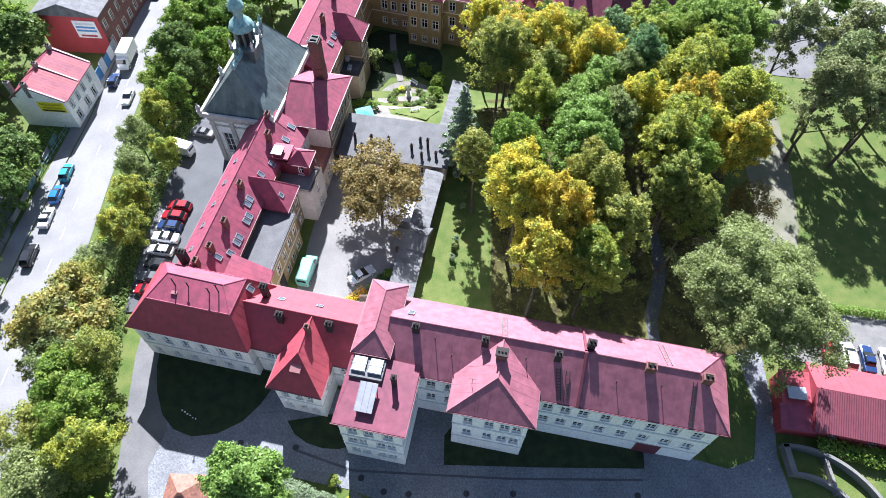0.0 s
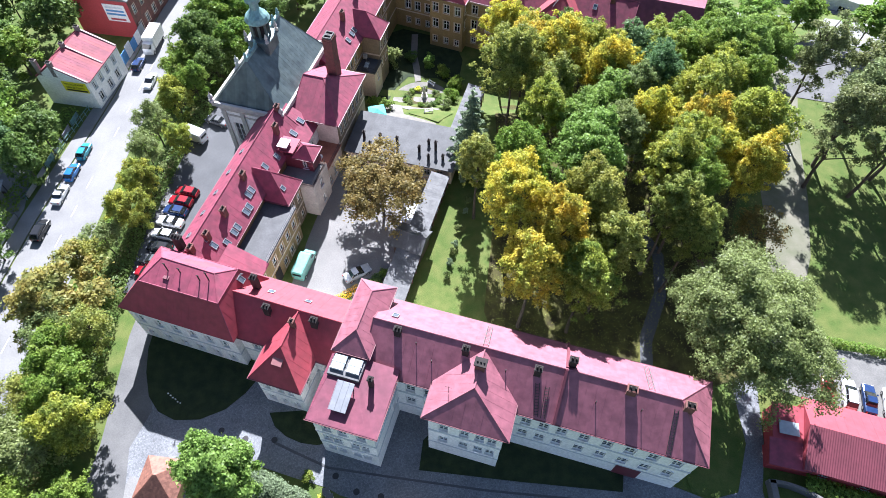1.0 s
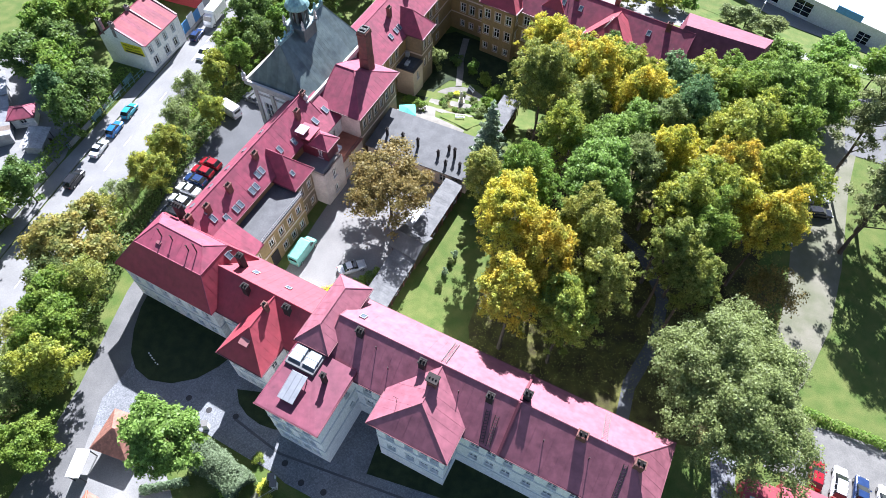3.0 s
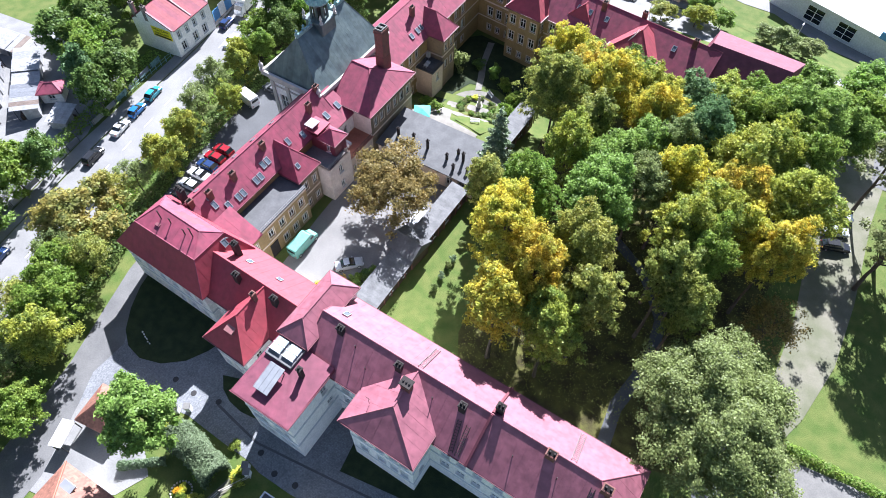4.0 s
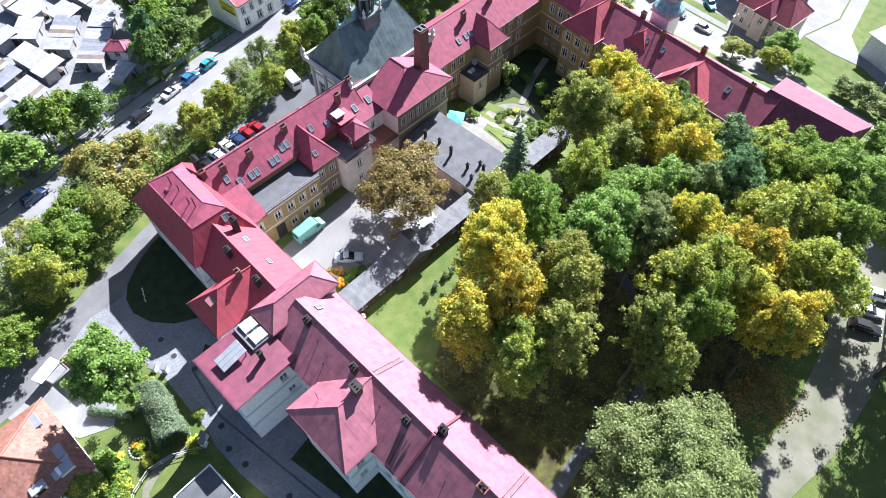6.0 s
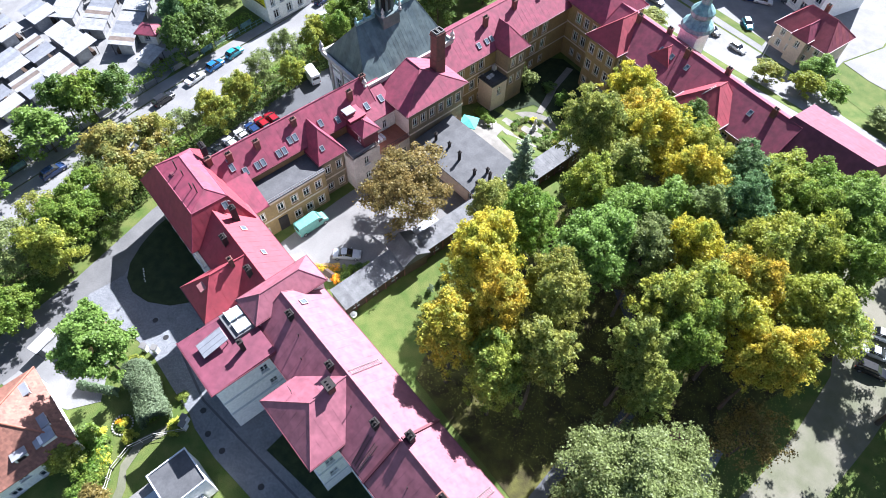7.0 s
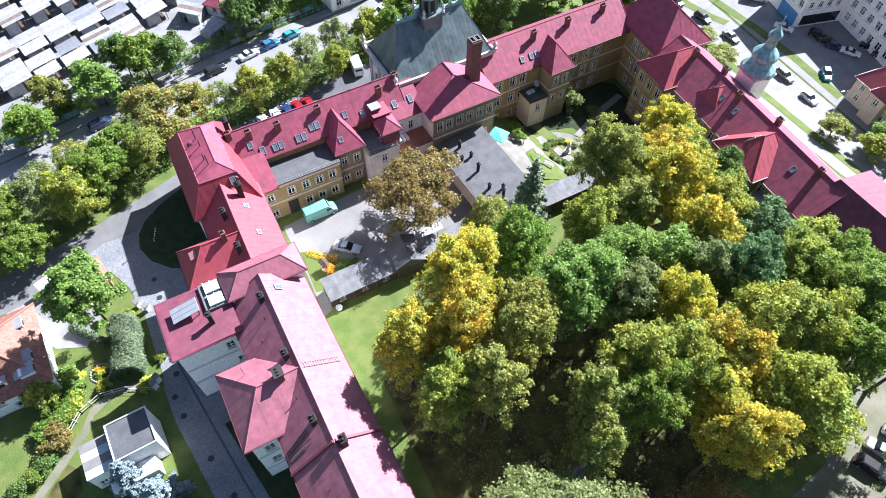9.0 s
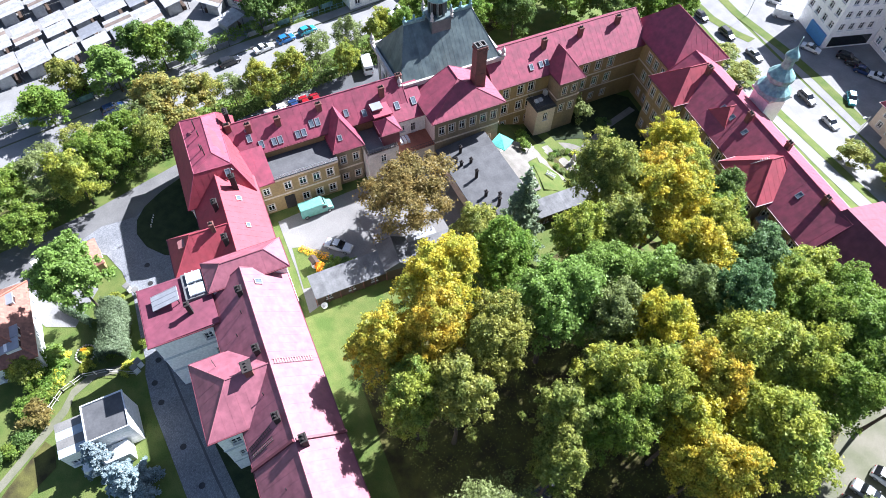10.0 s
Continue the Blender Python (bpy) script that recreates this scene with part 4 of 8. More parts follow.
hip(nr, 44.6, 77.5, -4.4, 6.5, 7.7, (44.7, 1.2, 12.0), (77.4, 1.2, 12.0), M["roof"], 1.1)
bay2 = thing("garden_bay", WR, "tan projecting bay with a pointed red roof", "building")
block(bay2, 56.4, 61.0, -7.4, -3.8, -4.2, 8.0, M["ochre_dark"], sides="SEW", S=[(0.6, 1.0, 1.8, [1.3, 3.3]), (4.7, 1.0, 1.8, [1.3, 3.3])], E=[(0.6, 1.0, 1.8, [1.8]), (4.7, 1.0, 1.8, [1.8])], surround=M["pink"], string=(M["pink"], [(3.7, 0.3, 0.07), (7.5, 0.4, 0.12)]))
hip(bay2, 56.0, 61.4, -7.9, -3.0, 8.0, (58.7, -4.4, 11.6), (58.7, -1.8, 11.7), M["roof"], 0.9)
bal = thing("balcony_block", WR, "pale block carrying an open balcony with dark railings", "balcony")
block(bal, 52.4, 56.3, -7.6, -3.9, -4.2, 2.6, M["pink"], sides="SEW", S=[(-0.2, 1.0, 1.8, [2.0])])
box("balcony_floor", 52.2, 56.4, -7.8, -3.9, 2.6, 2.8, M["felt"], bal)
for u, v, h in ((53.2, -5.6, 0.75), (54.1, -5.5, 0.72), (55.6, -4.6, 1.4)):
    lt = thing("laundry", bal.matrix_basis @ Matrix.Translation((u, v, 2.8)), "white laundry hung on a rack on the balcony", "laundry", "laundry on the balcony")
    bm = bmesh.new()
    for k in range(4):
        add_box(bm, -0.35, 0.35, -0.36 + k * 0.2, -0.34 + k * 0.2, h * 0.3, h, bevel=0.005)
    part("cloth", bm, M["frame"], lt)
    bm = bmesh.new()
    for a in (-0.38, 0.38):
        for b in (-0.4, 0.32):
            add_tube(bm, (a, b, 0), (a, b, h), 0.015, seg=5)
        add_tube(bm, (a, -0.4, h), (a, 0.32, h), 0.015, seg=5)
    part("rack", bm, M["steel_pale"], lt)
bm = bmesh.new()
for a, b in (((52.3, -3.9), (52.3, -7.7)), ((52.3, -7.7), (56.3, -7.7))):
    for zz in (2.95, 3.8):
        add_tube(bm, (*a, zz), (*b, zz), 0.04, seg=6)
    k = 16
    for i in range(k + 1):
        x, y = a[0] + (b[0] - a[0]) * i / k, a[1] + (b[1] - a[1]) * i / k
        add_tube(bm, (x, y, 2.8), (x, y, 3.8), 0.025, seg=5)
part("railing", bm, M["steel"], bal)

NT = pose(-14.6, 116.5, 0, 0, 0, -16.0)
nw = thing("north_pavilion", NT, "three-storey ochre corner pavilion with a steep red roof", "building")
block(nw, -5.6, 8.2, 4.4, 15.6, -4.6, 8.7, M["ochre"], sides="SNE", surround=M["pink"], S=[(-2.6, 1.0, 1.5, [7.2, 9.4, 11.8]), (0.9, 1.3, 2.15, [7.2, 9.4, 11.8]), (5.1, 1.3, 2.15, [7.2, 9.4, 11.8])],
      string=(M["pink"], [(0.2, 0.25, 0.06), (4.0, 0.3, 0.07), (8.1, 0.5, 0.16)]))
hip(nw, -6.6, 8.6, 3.9, 16.2, 8.7, (-1.6, 9.6, 14.6), (4.0, 9.6, 14.6), M["roof"], 1.1)
nt = thing("north_range", NT, "ochre north range with a long red metal roof along the street", "building")
block(nt, 9.3, 48.0, 2.8, 13.8, -5.5, 7.6, M["ochre"], sides="SN", surround=M["pink"], S=[(-2.6, 1.0, 1.5, 12), (0.9, 1.3, 2.15, 12), (4.5, 1.3, 2.1, 12)], N=[(0.9, 1.3, 2.15, 14), (4.5, 1.3, 2.1, 14)], string=(M["pink"], [(3.9, 0.3, 0.07), (7.0, 0.45, 0.14)]))
hip(nt, 8.0, 49.0, 2.3, 14.4, 7.7, (8.1, 8.0, 12.0), (48.9, 8.0, 12.0), M["roof"], 1.15)
block(nt, 19.9, 24.1, 4.7, 7.0, 8.0, 9.2, M["ochre_dark"], sides="SEW", S=[(8.3, 0.7, 0.7, [1.3, 2.9])])
hip(nt, 19.6, 24.4, 4.3, 8.6, 9.2, (21.9, 6.1, 11.3), (21.9, 8.0, 11.5), M["roof_new"], 0.9)
ladder(nt, (32.6, 1.9, 9.6), (34.3, 4.4, 12.2), 0.4, M["frame"])
npv = thing("north_bay", NT, "ochre projecting bay with a red hipped roof", "building")
block(npv, 30.4, 39.0, 0.6, 4.0, -4.0, 8.4, M["ochre_dark"], sides="SEW", surround=M["pink"], S=[(0.9, 1.3, 2.15, 4), (4.7, 1.3, 2.1, 4)], string=(M["pink"], [(7.8, 0.4, 0.14)]))
hip(npv, 29.8, 39.6, 0.0, 7.0, 8.4, (34.7, 4.6, 12.2), (34.7, 6.6, 12.3), M["roof_new"], 1.0)
nb0 = thing("corner_bay", NT, "red-roofed bay beside the corner pavilion", "building")
block(nb0, 8.3, 15.6, 0.5, 4.4, -4.5, 8.0, M["ochre"], sides="SEW", surround=M["pink"], S=[(-2.6, 1.0, 1.5, 3), (0.9, 1.3, 2.15, 3), (4.7, 1.3, 2.1, 3)], E=[(0.9, 1.3, 2.15, [1.7]), (4.7, 1.3, 2.1, [1.7])])
hip(nb0, 7.8, 16.1, 0.0, 8.4, 8.2, (12.0, 4.4, 12.3), (12.0, 8.0, 12.3), M["roof_new"], 1.0)
ne = thing("north_east_wing", NT, "tall dark-walled east wing with a red gabled roof", "building")
block(ne, 46.0, 61.0, 3.2, 19.6, -5.0, 6.6, M["ochre_dark"], sides="SEW", S=[(-0.6, 1.3, 1.9, 4), (3.4, 1.3, 2.0, 4)], E=[(3.4, 1.3, 1.9, 3)])
q = [(44.2, 3.0, 6.6), (61.6, 3.0, 6.6), (61.6, 20.4, 8.0), (45.0, 20.0, 8.0)]
r0, r1 = (46.6, 8.5, 12.7), (60.8, 9.6, 12.7)
roof(ne, q, [(q[0], q[1], r1, r0), (q[1], q[2], r1), (q[2], q[3], r0, r1), (q[3], q[0], r0)], M["roof_old"], width=1.1)
box("flat_link_roof", 40.0, 45.6, 1.0, 3.0, 5.5, 5.7, M["zinc"], nt, "pale flat roof between the bays")
box("link_wall", 40.2, 45.4, 1.2, 3.0, -3.5, 5.5, M["ochre_dark"], nt)
# gate tower with a copper helm
tw = thing("gate_tower", pose(9.3, 126.3, 0, 0, 0, -16), "slender tower with a green copper baroque helm", "tower")
box("shaft", -2.0, 2.0, -2.0, 2.0, -5.5, 10.5, M["white"], tw, bevel=0.05)
box("cornice", -2.4, 2.4, -2.4, 2.4, 10.4, 10.9, M["stone"], tw, bevel=0.06)
bm = bmesh.new()
add_lathe(bm, [(3.1, 10.9), (2.9, 11.6), (2.1, 12.4), (1.7, 13.0), (2.2, 13.6), (2.25, 14.3), (1.5, 15.2), (0.9, 15.8), (0.8, 17.4), (1.15, 17.7), (1.1, 18.2), (0.4, 19.2), (0.1, 19.8), (0.07, 21.6)], 12)
part("helm", bm, M["patina"], tw, "green copper helm")

# ---------------------------------------------------------------- courtyard sheds and garden
cs = thing("courtyard_hall", pose(-17.6, 74.6, 0, 0, 0, -9.5), "single-storey hall with a dark felt roof", "building")
block(cs, 0.3, 19.2, 0.3, 8.9, -3.8, 3.6, M["pink"], S=[(0.8, 1.2, 1.8, [1.8, 14.5, 16.8])], N=[(0.2, 1.0, 1.8, 5)], string=(M["timber"], [(3.3, 0.25, 0.1)]))
roof(cs, [(0, -0.1, 3.6), (19.6, -0.1, 3.6), (19.6, 9.4, 4.4), (0, 9.4, 4.4)], [[(0, -0.1, 3.6), (19.6, -0.1, 3.6), (19.6, 9.4, 4.4), (0, 9.4, 4.4)]], M["felt"], width=3.2, rib=0.01)
for u, v, h in ((2.6, 3.4, 1.3), (4.2, 1.8, 0.7), (5.4, 4.0, 0.8), (5.2, 2.3, 0.6), (8.7, 3.3, 1.6), (12.8, 2.9, 0.9), (14.0, 4.8, 0.8), (15.5, 3.8, 1.8), (14.8, 1.6, 0.6), (17.2, 2.2, 0.6)):
    chimney(cs, u, v, 3.7, 4.3 + h, 0.4, 0.4, M["soot"], 1)


def shed(name, m, length, width, z1, z2, label, posts, mat):
    """A timber shed: boarded wall, lean-to felt roof in sheets, small white windows."""
    ob = thing(name, m, label, "shed")
    rows = [(0.9, 0.9, 0.9, max(1, int(length / 3.2)))]
    block(ob, 0.15, length - 0.15, 0.15, width - 0.15, -1.0, z1, M["timber"], S=rows, sides="SENW")
    roof(ob, [(0, -0.25, z1), (length, -0.25, z1), (length, width, z2), (0, width, z2)], [[(0, -0.25, z1), (length, -0.25, z1), (length, width, z2), (0, width, z2)]], mat, thick=0.1, width=0.9)
    if posts:
        k = int(length / 1.6)
        for i in range(k + 1):
            x = length * i / k
            box("post", x - 0.07, x + 0.07, -0.02, 0.12, -0.3, z1, M["brick"], ob)
    return ob


shed("long_shed", pose(-1.5, 58.9, 0, 0, 0, 78.5), 12.2, 3.0, 3.0, 3.3, "weathered timber shed with a grey felt lean-to roof", True, M["felt_light"])
shed("garden_arcade", pose(3.2, 80.2, -0.6, 0, 0, 78.5), 14.2, 3.2, 3.2, 3.6, "covered walk with a grey metal lean-to roof", True, M["felt_light"])
shed("low_shed", pose(-4.3, 43.6, 0, 0, 0, 79.5), 11.2, 3.7, 2.5, 3.2, "timber garden shed with a pale corrugated roof", True, M["felt_light"])
end = thing("gabled_shed", pose(-3.8, 57.3, 0, 0, 0, -16), "small dark felt-roofed shed across the row", "shed")
block(end, -2.2, 2.2, -2.1, 2.0, -0.3, 3.1, M["timber"], S=[(0.9, 0.9, 0.9, [1.2])])
hip(end, -2.6, 2.6, -2.5, 2.4, 3.1, (-2.5, 0.0, 4.4), (2.5, 0.0, 4.4), M["felt"], 0.9, gutter=False)
shed("pale_lean_to", pose(-4.3, 60.3, 0, 0, 0, 78.5), 4.8, 1.9, 2.2, 2.5, "low lean-to with a pale sheet roof behind the shed", False, M["zinc"])

# ---------------------------------------------------------------- trees and shrubs


def leaf_material(name, colour, second, through=0.52, spread=0.42, hue=0.012):
    colour, second = [c * 1.45 for c in colour], [c * 1.34 for c in second]
    m = bpy.data.materials.new(name)
    m.use_nodes = True
    t = m.node_tree
    n, link = t.nodes, t.links.new
    n.remove(n["Principled BSDF"])
    geo, info = n.new("ShaderNodeNewGeometry"), n.new("ShaderNodeObjectInfo")
    big = n.new("ShaderNodeTexNoise")
    big.inputs["Scale"].default_value, big.inputs["Detail"].default_value = 0.45, 3
    link(geo.outputs["Position"], big.inputs["Vector"])
    fac = n.new("ShaderNodeMapRange")
    fac.inputs[1].default_value, fac.inputs[2].default_value = 0.38, 0.62
    link(big.outputs[0], fac.inputs[0])
    mix = n.new("ShaderNodeMix")
    mix.data_type = "RGBA"
    mix.inputs[6].default_value, mix.inputs[7].default_value = (*colour, 1), (*second, 1)
    link(fac.outputs[0], mix.inputs[0])
    hsv = n.new("ShaderNodeHueSaturation")
    a, b = n.new("ShaderNodeMapRange"), n.new("ShaderNodeMapRange")
    a.inputs[3].default_value, a.inputs[4].default_value = 1 - spread, 1 + spread
    b.inputs[3].default_value, b.inputs[4].default_value = 0.5 - hue, 0.5 + hue
    link(geo.outputs["Random Per Island"], a.inputs[0])
    link(info.outputs["Random"], b.inputs[0])
    link(a.outputs[0], hsv.inputs["Value"])
    link(b.outputs[0], hsv.inputs["Hue"])
    link(mix.outputs[2], hsv.inputs["Color"])
    dif, tra, gls = n.new("ShaderNodeBsdfDiffuse"), n.new("ShaderNodeBsdfTranslucent"), n.new("ShaderNodeBsdfGlossy")
    gls.inputs["Roughness"].default_value = 0.45
    gls.inputs["Color"].default_value = (0.8, 0.85, 0.8, 1)
    m1, m2 = n.new("ShaderNodeMixShader"), n.new("ShaderNodeMixShader")
    m1.inputs[0].default_value, m2.inputs[0].default_value = through, 0.012
    link(hsv.outputs[0], dif.inputs["Color"])
    link(hsv.outputs[0], tra.inputs["Color"])
    link(dif.outputs[0], m1.inputs[1])
    link(tra.outputs[0], m1.inputs[2])
    link(m1.outputs[0], m2.inputs[1])
    link(gls.outputs[0], m2.inputs[2])
    link(m2.outputs[0], n["Material Output"].inputs["Surface"])
    return m


L = {
    "yellow": leaf_material("autumn_yellow_leaves", (0.43, 0.35, 0.045), (0.27, 0.29, 0.05)),
    "amber": leaf_material("amber_leaves", (0.265, 0.21, 0.06), (0.17, 0.185, 0.058)),
    "pine": leaf_material("dull_pine_needles", (0.135, 0.165, 0.068), (0.165, 0.185, 0.075), 0.4),
    "lime": leaf_material("yellow_green_leaves", (0.29, 0.30, 0.05), (0.18, 0.23, 0.05)),
    "olive": leaf_material("olive_leaves", (0.25, 0.255, 0.06), (0.165, 0.2, 0.05)),
    "green": leaf_material("green_leaves", (0.125, 0.20, 0.036), (0.165, 0.225, 0.04)),
    "bright": leaf_material("fresh_green_leaves", (0.165, 0.25, 0.058), (0.145, 0.225, 0.052)),
    "dark": leaf_material("dark_green_leaves", (0.085, 0.14, 0.038), (0.12, 0.175, 0.045)),
    "brown": leaf_material("rusty_brown_leaves", (0.195, 0.145, 0.048), (0.17, 0.14, 0.05)),
    "grey": leaf_material("grey_green_leaves", (0.18, 0.22, 0.085), (0.165, 0.205, 0.072)),
    "teal": leaf_material("blue_green_leaves", (0.12, 0.19, 0.085), (0.10, 0.165, 0.065)),
    "needle": leaf_material("dark_spruce_needles", (0.165, 0.215, 0.13), (0.18, 0.225, 0.135), 0.35),
    "blue": leaf_material("silver_blue_needles", (0.185, 0.235, 0.245), (0.15, 0.195, 0.205), 0.2),
    "flower": leaf_material("orange_flowers", (0.65, 0.28, 0.02), (0.55, 0.40, 0.03), 0.2),
    "flower_y": leaf_material("yellow_flowers", (0.65, 0.55, 0.05), (0.35, 0.40, 0.06), 0.2),
    "hedge": leaf_material("clipped_hedge_leaves", (0.10, 0.135, 0.075), (0.075, 0.105, 0.055), 0.2),
}


def leaf_mesh(name, centres, normals, sizes, rng, bend=0.25):
    """One small pointed spray of leaves at every centre."""
    k = len(centres)
    n = normals / (np.linalg.norm(normals, axis=1, keepdims=True) + 1e-9)
    ref = rng.normal(size=(k, 3))
    a = np.cross(n, ref)
    a /= np.linalg.norm(a, axis=1, keepdims=True) + 1e-9
    b = np.cross(n, a)
    s = sizes[:, None]
    asp = rng.uniform(0.75, 1.15, (k, 1))
    v = np.empty((k, 3, 3))
    v[:, 0] = centres - a * s * 1.2 + n * s * bend * rng.uniform(-1, 1, (k, 1))
    v[:, 1] = centres + a * s * 0.8 - b * s * asp
    v[:, 2] = centres + a * s * 0.8 + b * s * asp
    me = bpy.data.meshes.new(name)
    me.vertices.add(3 * k)
    me.vertices.foreach_set("co", v.reshape(-1).astype(np.float32))
    me.loops.add(3 * k)
    me.loops.foreach_set("vertex_index", np.arange(3 * k, dtype=np.int32))
    me.polygons.add(k)
    me.polygons.foreach_set("loop_start", np.arange(0, 3 * k, 3, dtype=np.int32))
    me.update(calc_edges=True)
    me.materials.append(L["green"])
    return me


def unit(rng, k):
    d = rng.normal(size=(k, 3))
    return d / np.linalg.norm(d, axis=1, keepdims=True)


def broadleaf(seed, height, radius, base, clumps, leaves, size, shape=1.0, fill=0.25, limbs=8, lean=0.0):
    """Trunk and crown meshes. base: where the crown begins, as a share of the height."""
    rng = np.random.default_rng(seed)
    zc, rz = height * (1 + base) / 2, height * (1 - base) / 2
    d = unit(rng, clumps)
    d[:, 2] = np.where(rng.random(clumps) < 0.6, np.abs(d[:, 2]), d[:, 2])
    rad = rng.uniform(0.22, 0.92, (clumps, 1)) ** 0.5
    # uneven outline: lobes that swell and shrink round the crown
    ang = np.arctan2(d[:, 1], d[:, 0])
    lobe = 1 + 0.16 * np.sin(2 * ang + rng.uniform(0, 6)) + 0.14 * np.sin(3 * ang + 4 * d[:, 2] + rng.uniform(0, 6)) + 0.10 * np.sin(5 * ang - 3 * d[:, 2] + rng.uniform(0, 6))
    c = d * rad * np.array([radius, radius, rz * 0.94]) * lobe[:, None]
    size_of = (70.0 / clumps) ** 0.35
    cr = radius * rng.uniform(0.12, 0.25, clumps) * (1.15 - 0.3 * rad[:, 0]) * size_of
    c[:, 2] = np.minimum(c[:, 2], rz * 0.98) + zc
    taper = 1 - 0.35 * shape * np.clip((c[:, 2] - zc) / rz, -1, 1)
    c[:, :2] *= taper[:, None]
    pick = rng.choice(clumps, leaves, p=cr ** 2 / (cr ** 2).sum())
    u = unit(rng, leaves)
    up = rng.random(leaves) < 0.5
    u[:, 2] = np.where(up, np.abs(u[:, 2]), u[:, 2])
    r = np.where(rng.random(leaves) < fill, rng.random(leaves) ** 0.5, np.abs(rng.normal(0.88, 0.32, leaves)))
    # sprays of leaves: flat, with the outer ends hanging
    off = u * (r * cr[pick])[:, None] * np.array([1.1, 1.1, 0.72])
    off[:, 2] -= 0.16 * (off[:, 0] ** 2 + off[:, 1] ** 2) / cr[pick]
    pos = c[pick] + off
    pos += rng.normal(0, 0.09, (leaves, 3))
    nor = u * 0.55 + 0.3 * d[pick] + rng.normal(0, 0.55, (leaves, 3)) + np.array([0, 0, 0.25])
    crown = leaf_mesh("crown", pos, nor, rng.uniform(0.6, 1.35, leaves) * size, rng)
    bm = bmesh.new()
    tr = 0.010 * height + 0.05
    p0, steps = Vector((0, 0, -0.6)), 5
    pts = [p0]
    for i in range(1, steps + 1):
        pts.append(Vector((rng.normal(0, 0.10) + lean * i, rng.normal(0, 0.10), height * 0.78 * i / steps)))
    for i in range(steps):
        add_tube(bm, pts[i], pts[i + 1], tr * (1 - 0.16 * i) * (1.25 if i == 0 else 1), tr * (1 - 0.16 * (i + 1)), 7)
    order = np.argsort(-cr)[:limbs]
    for j in order:
        q = Vector(c[j])
        f = min(0.95, max(0.30, q.z / height - 0.18))
        k = min(steps - 1, int(f / 0.78 * steps))
        s = pts[k].lerp(pts[k + 1], min(1, f / 0.78 * steps - k))
        mid_p = s.lerp(q, 0.55) + Vector((0, 0, 0.25))
        add_tube(bm, s, mid_p, tr * 0.42, tr * 0.25, 5)
        add_tube(bm, mid_p, q, tr * 0.25, tr * 0.08, 5)
    me = bpy.data.meshes.new("trunk")
    bm.to_mesh(me)
    bm.free()
    me.materials.append(M["bark"])
    return me, crown, height, radius


def conifer(seed, height, radius, leaves, size, bare=0.08, boughs=170):
    """A spruce of single drooping boughs, each a flat spray with gaps to its neighbours."""
    rng = np.random.default_rng(seed)
    bt = np.sort(rng.random(boughs) ** 0.7)
    ba = np.arange(boughs) * 2.4 + rng.normal(0, 0.3, boughs)
    br = radius * (bt ** 0.8) * rng.uniform(0.62, 1.12, boughs) + 0.12
    k = rng.choice(boughs, leaves, p=(br + 0.3) / (br + 0.3).sum())
    along = rng.random(leaves) ** 0.65
    r = br[k] * along
    side = rng.normal(0, 1, leaves) * (0.06 + 0.17 * br[k] * (1.05 - along) * along ** 0.3)
    z = height * (bare + (1 - bare) * (1 - bt[k])) - r * 0.34 + 0.10 * r * along - np.abs(side) * 0.25 + rng.normal(0, 0.07, leaves)
    ca, sa = np.cos(ba[k]), np.sin(ba[k])
    pos = np.stack([r * ca - side * sa, r * sa + side * ca, z], 1)
    nor = np.stack([ca * 0.4, sa * 0.4, np.ones(leaves)], 1) + rng.normal(0, 0.5, (leaves, 3))
    crown = leaf_mesh("crown", pos, nor, rng.uniform(0.6, 1.3, leaves) * size, rng)
    bm = bmesh.new()
    add_tube(bm, (0, 0, -0.5), (0, 0, height * 0.97), 0.012 * height + 0.05, 0.02, 7)
    me = bpy.data.meshes.new("trunk")
    bm.to_mesh(me)
    bm.free()
    me.materials.append(M["bark"])
    return me, crown, height, radius


PARK = [broadleaf(10 + i, 25, 5.2, 0.42, 430, 29000, 0.135, 0.6) for i in range(4)]
SLIM = [broadleaf(30 + i, 25, 3.9, 0.44, 280, 19000, 0.13, 0.75) for i in range(4)]
STREET = [broadleaf(50 + i, 12, 4.4, 0.12, 140, 15000, 0.15, 0.7) for i in range(3)]
FAR = [broadleaf(55 + i, 12, 4.4, 0.14, 80, 7500, 0.22, 0.7) for i in range(3)]
THIN = [broadleaf(60 + i, 12, 4.0, 0.2, 70, 7000, 0.13, 0.9, 0.5, 16) for i in range(3)]
OAK = broadleaf(70, 22, 8.6, 0.32, 950, 120000, 0.105, 0.75, limbs=22)
ROUND = broadleaf(71, 17.6, 4.5, 0.40, 190, 34000, 0.165, 0.3)
CHESTNUT = broadleaf(72, 12.2, 4.9, 0.20, 150, 19000, 0.115, 0.4, 0.5, 30)
PINE = [broadleaf(80 + i, 25, 4.6, 0.28, 120, 14000, 0.14, 1.0, 0.4, 20, 0.25) for i in range(2)]
SPRUCE = [conifer(90, 17, 3.6, 20000, 0.15), conifer(91, 7, 2.7, 20000, 0.10, 0.02, 130)]
BUSH = [broadleaf(95 + i, 2.2, 1.5, 0.0, 26, 1900, 0.12, 0.2, limbs=4) for i in range(3)]
BARE = broadleaf(99, 11, 4.2, 0.3, 60, 3600, 0.12, 0.6, 0.5, 30)


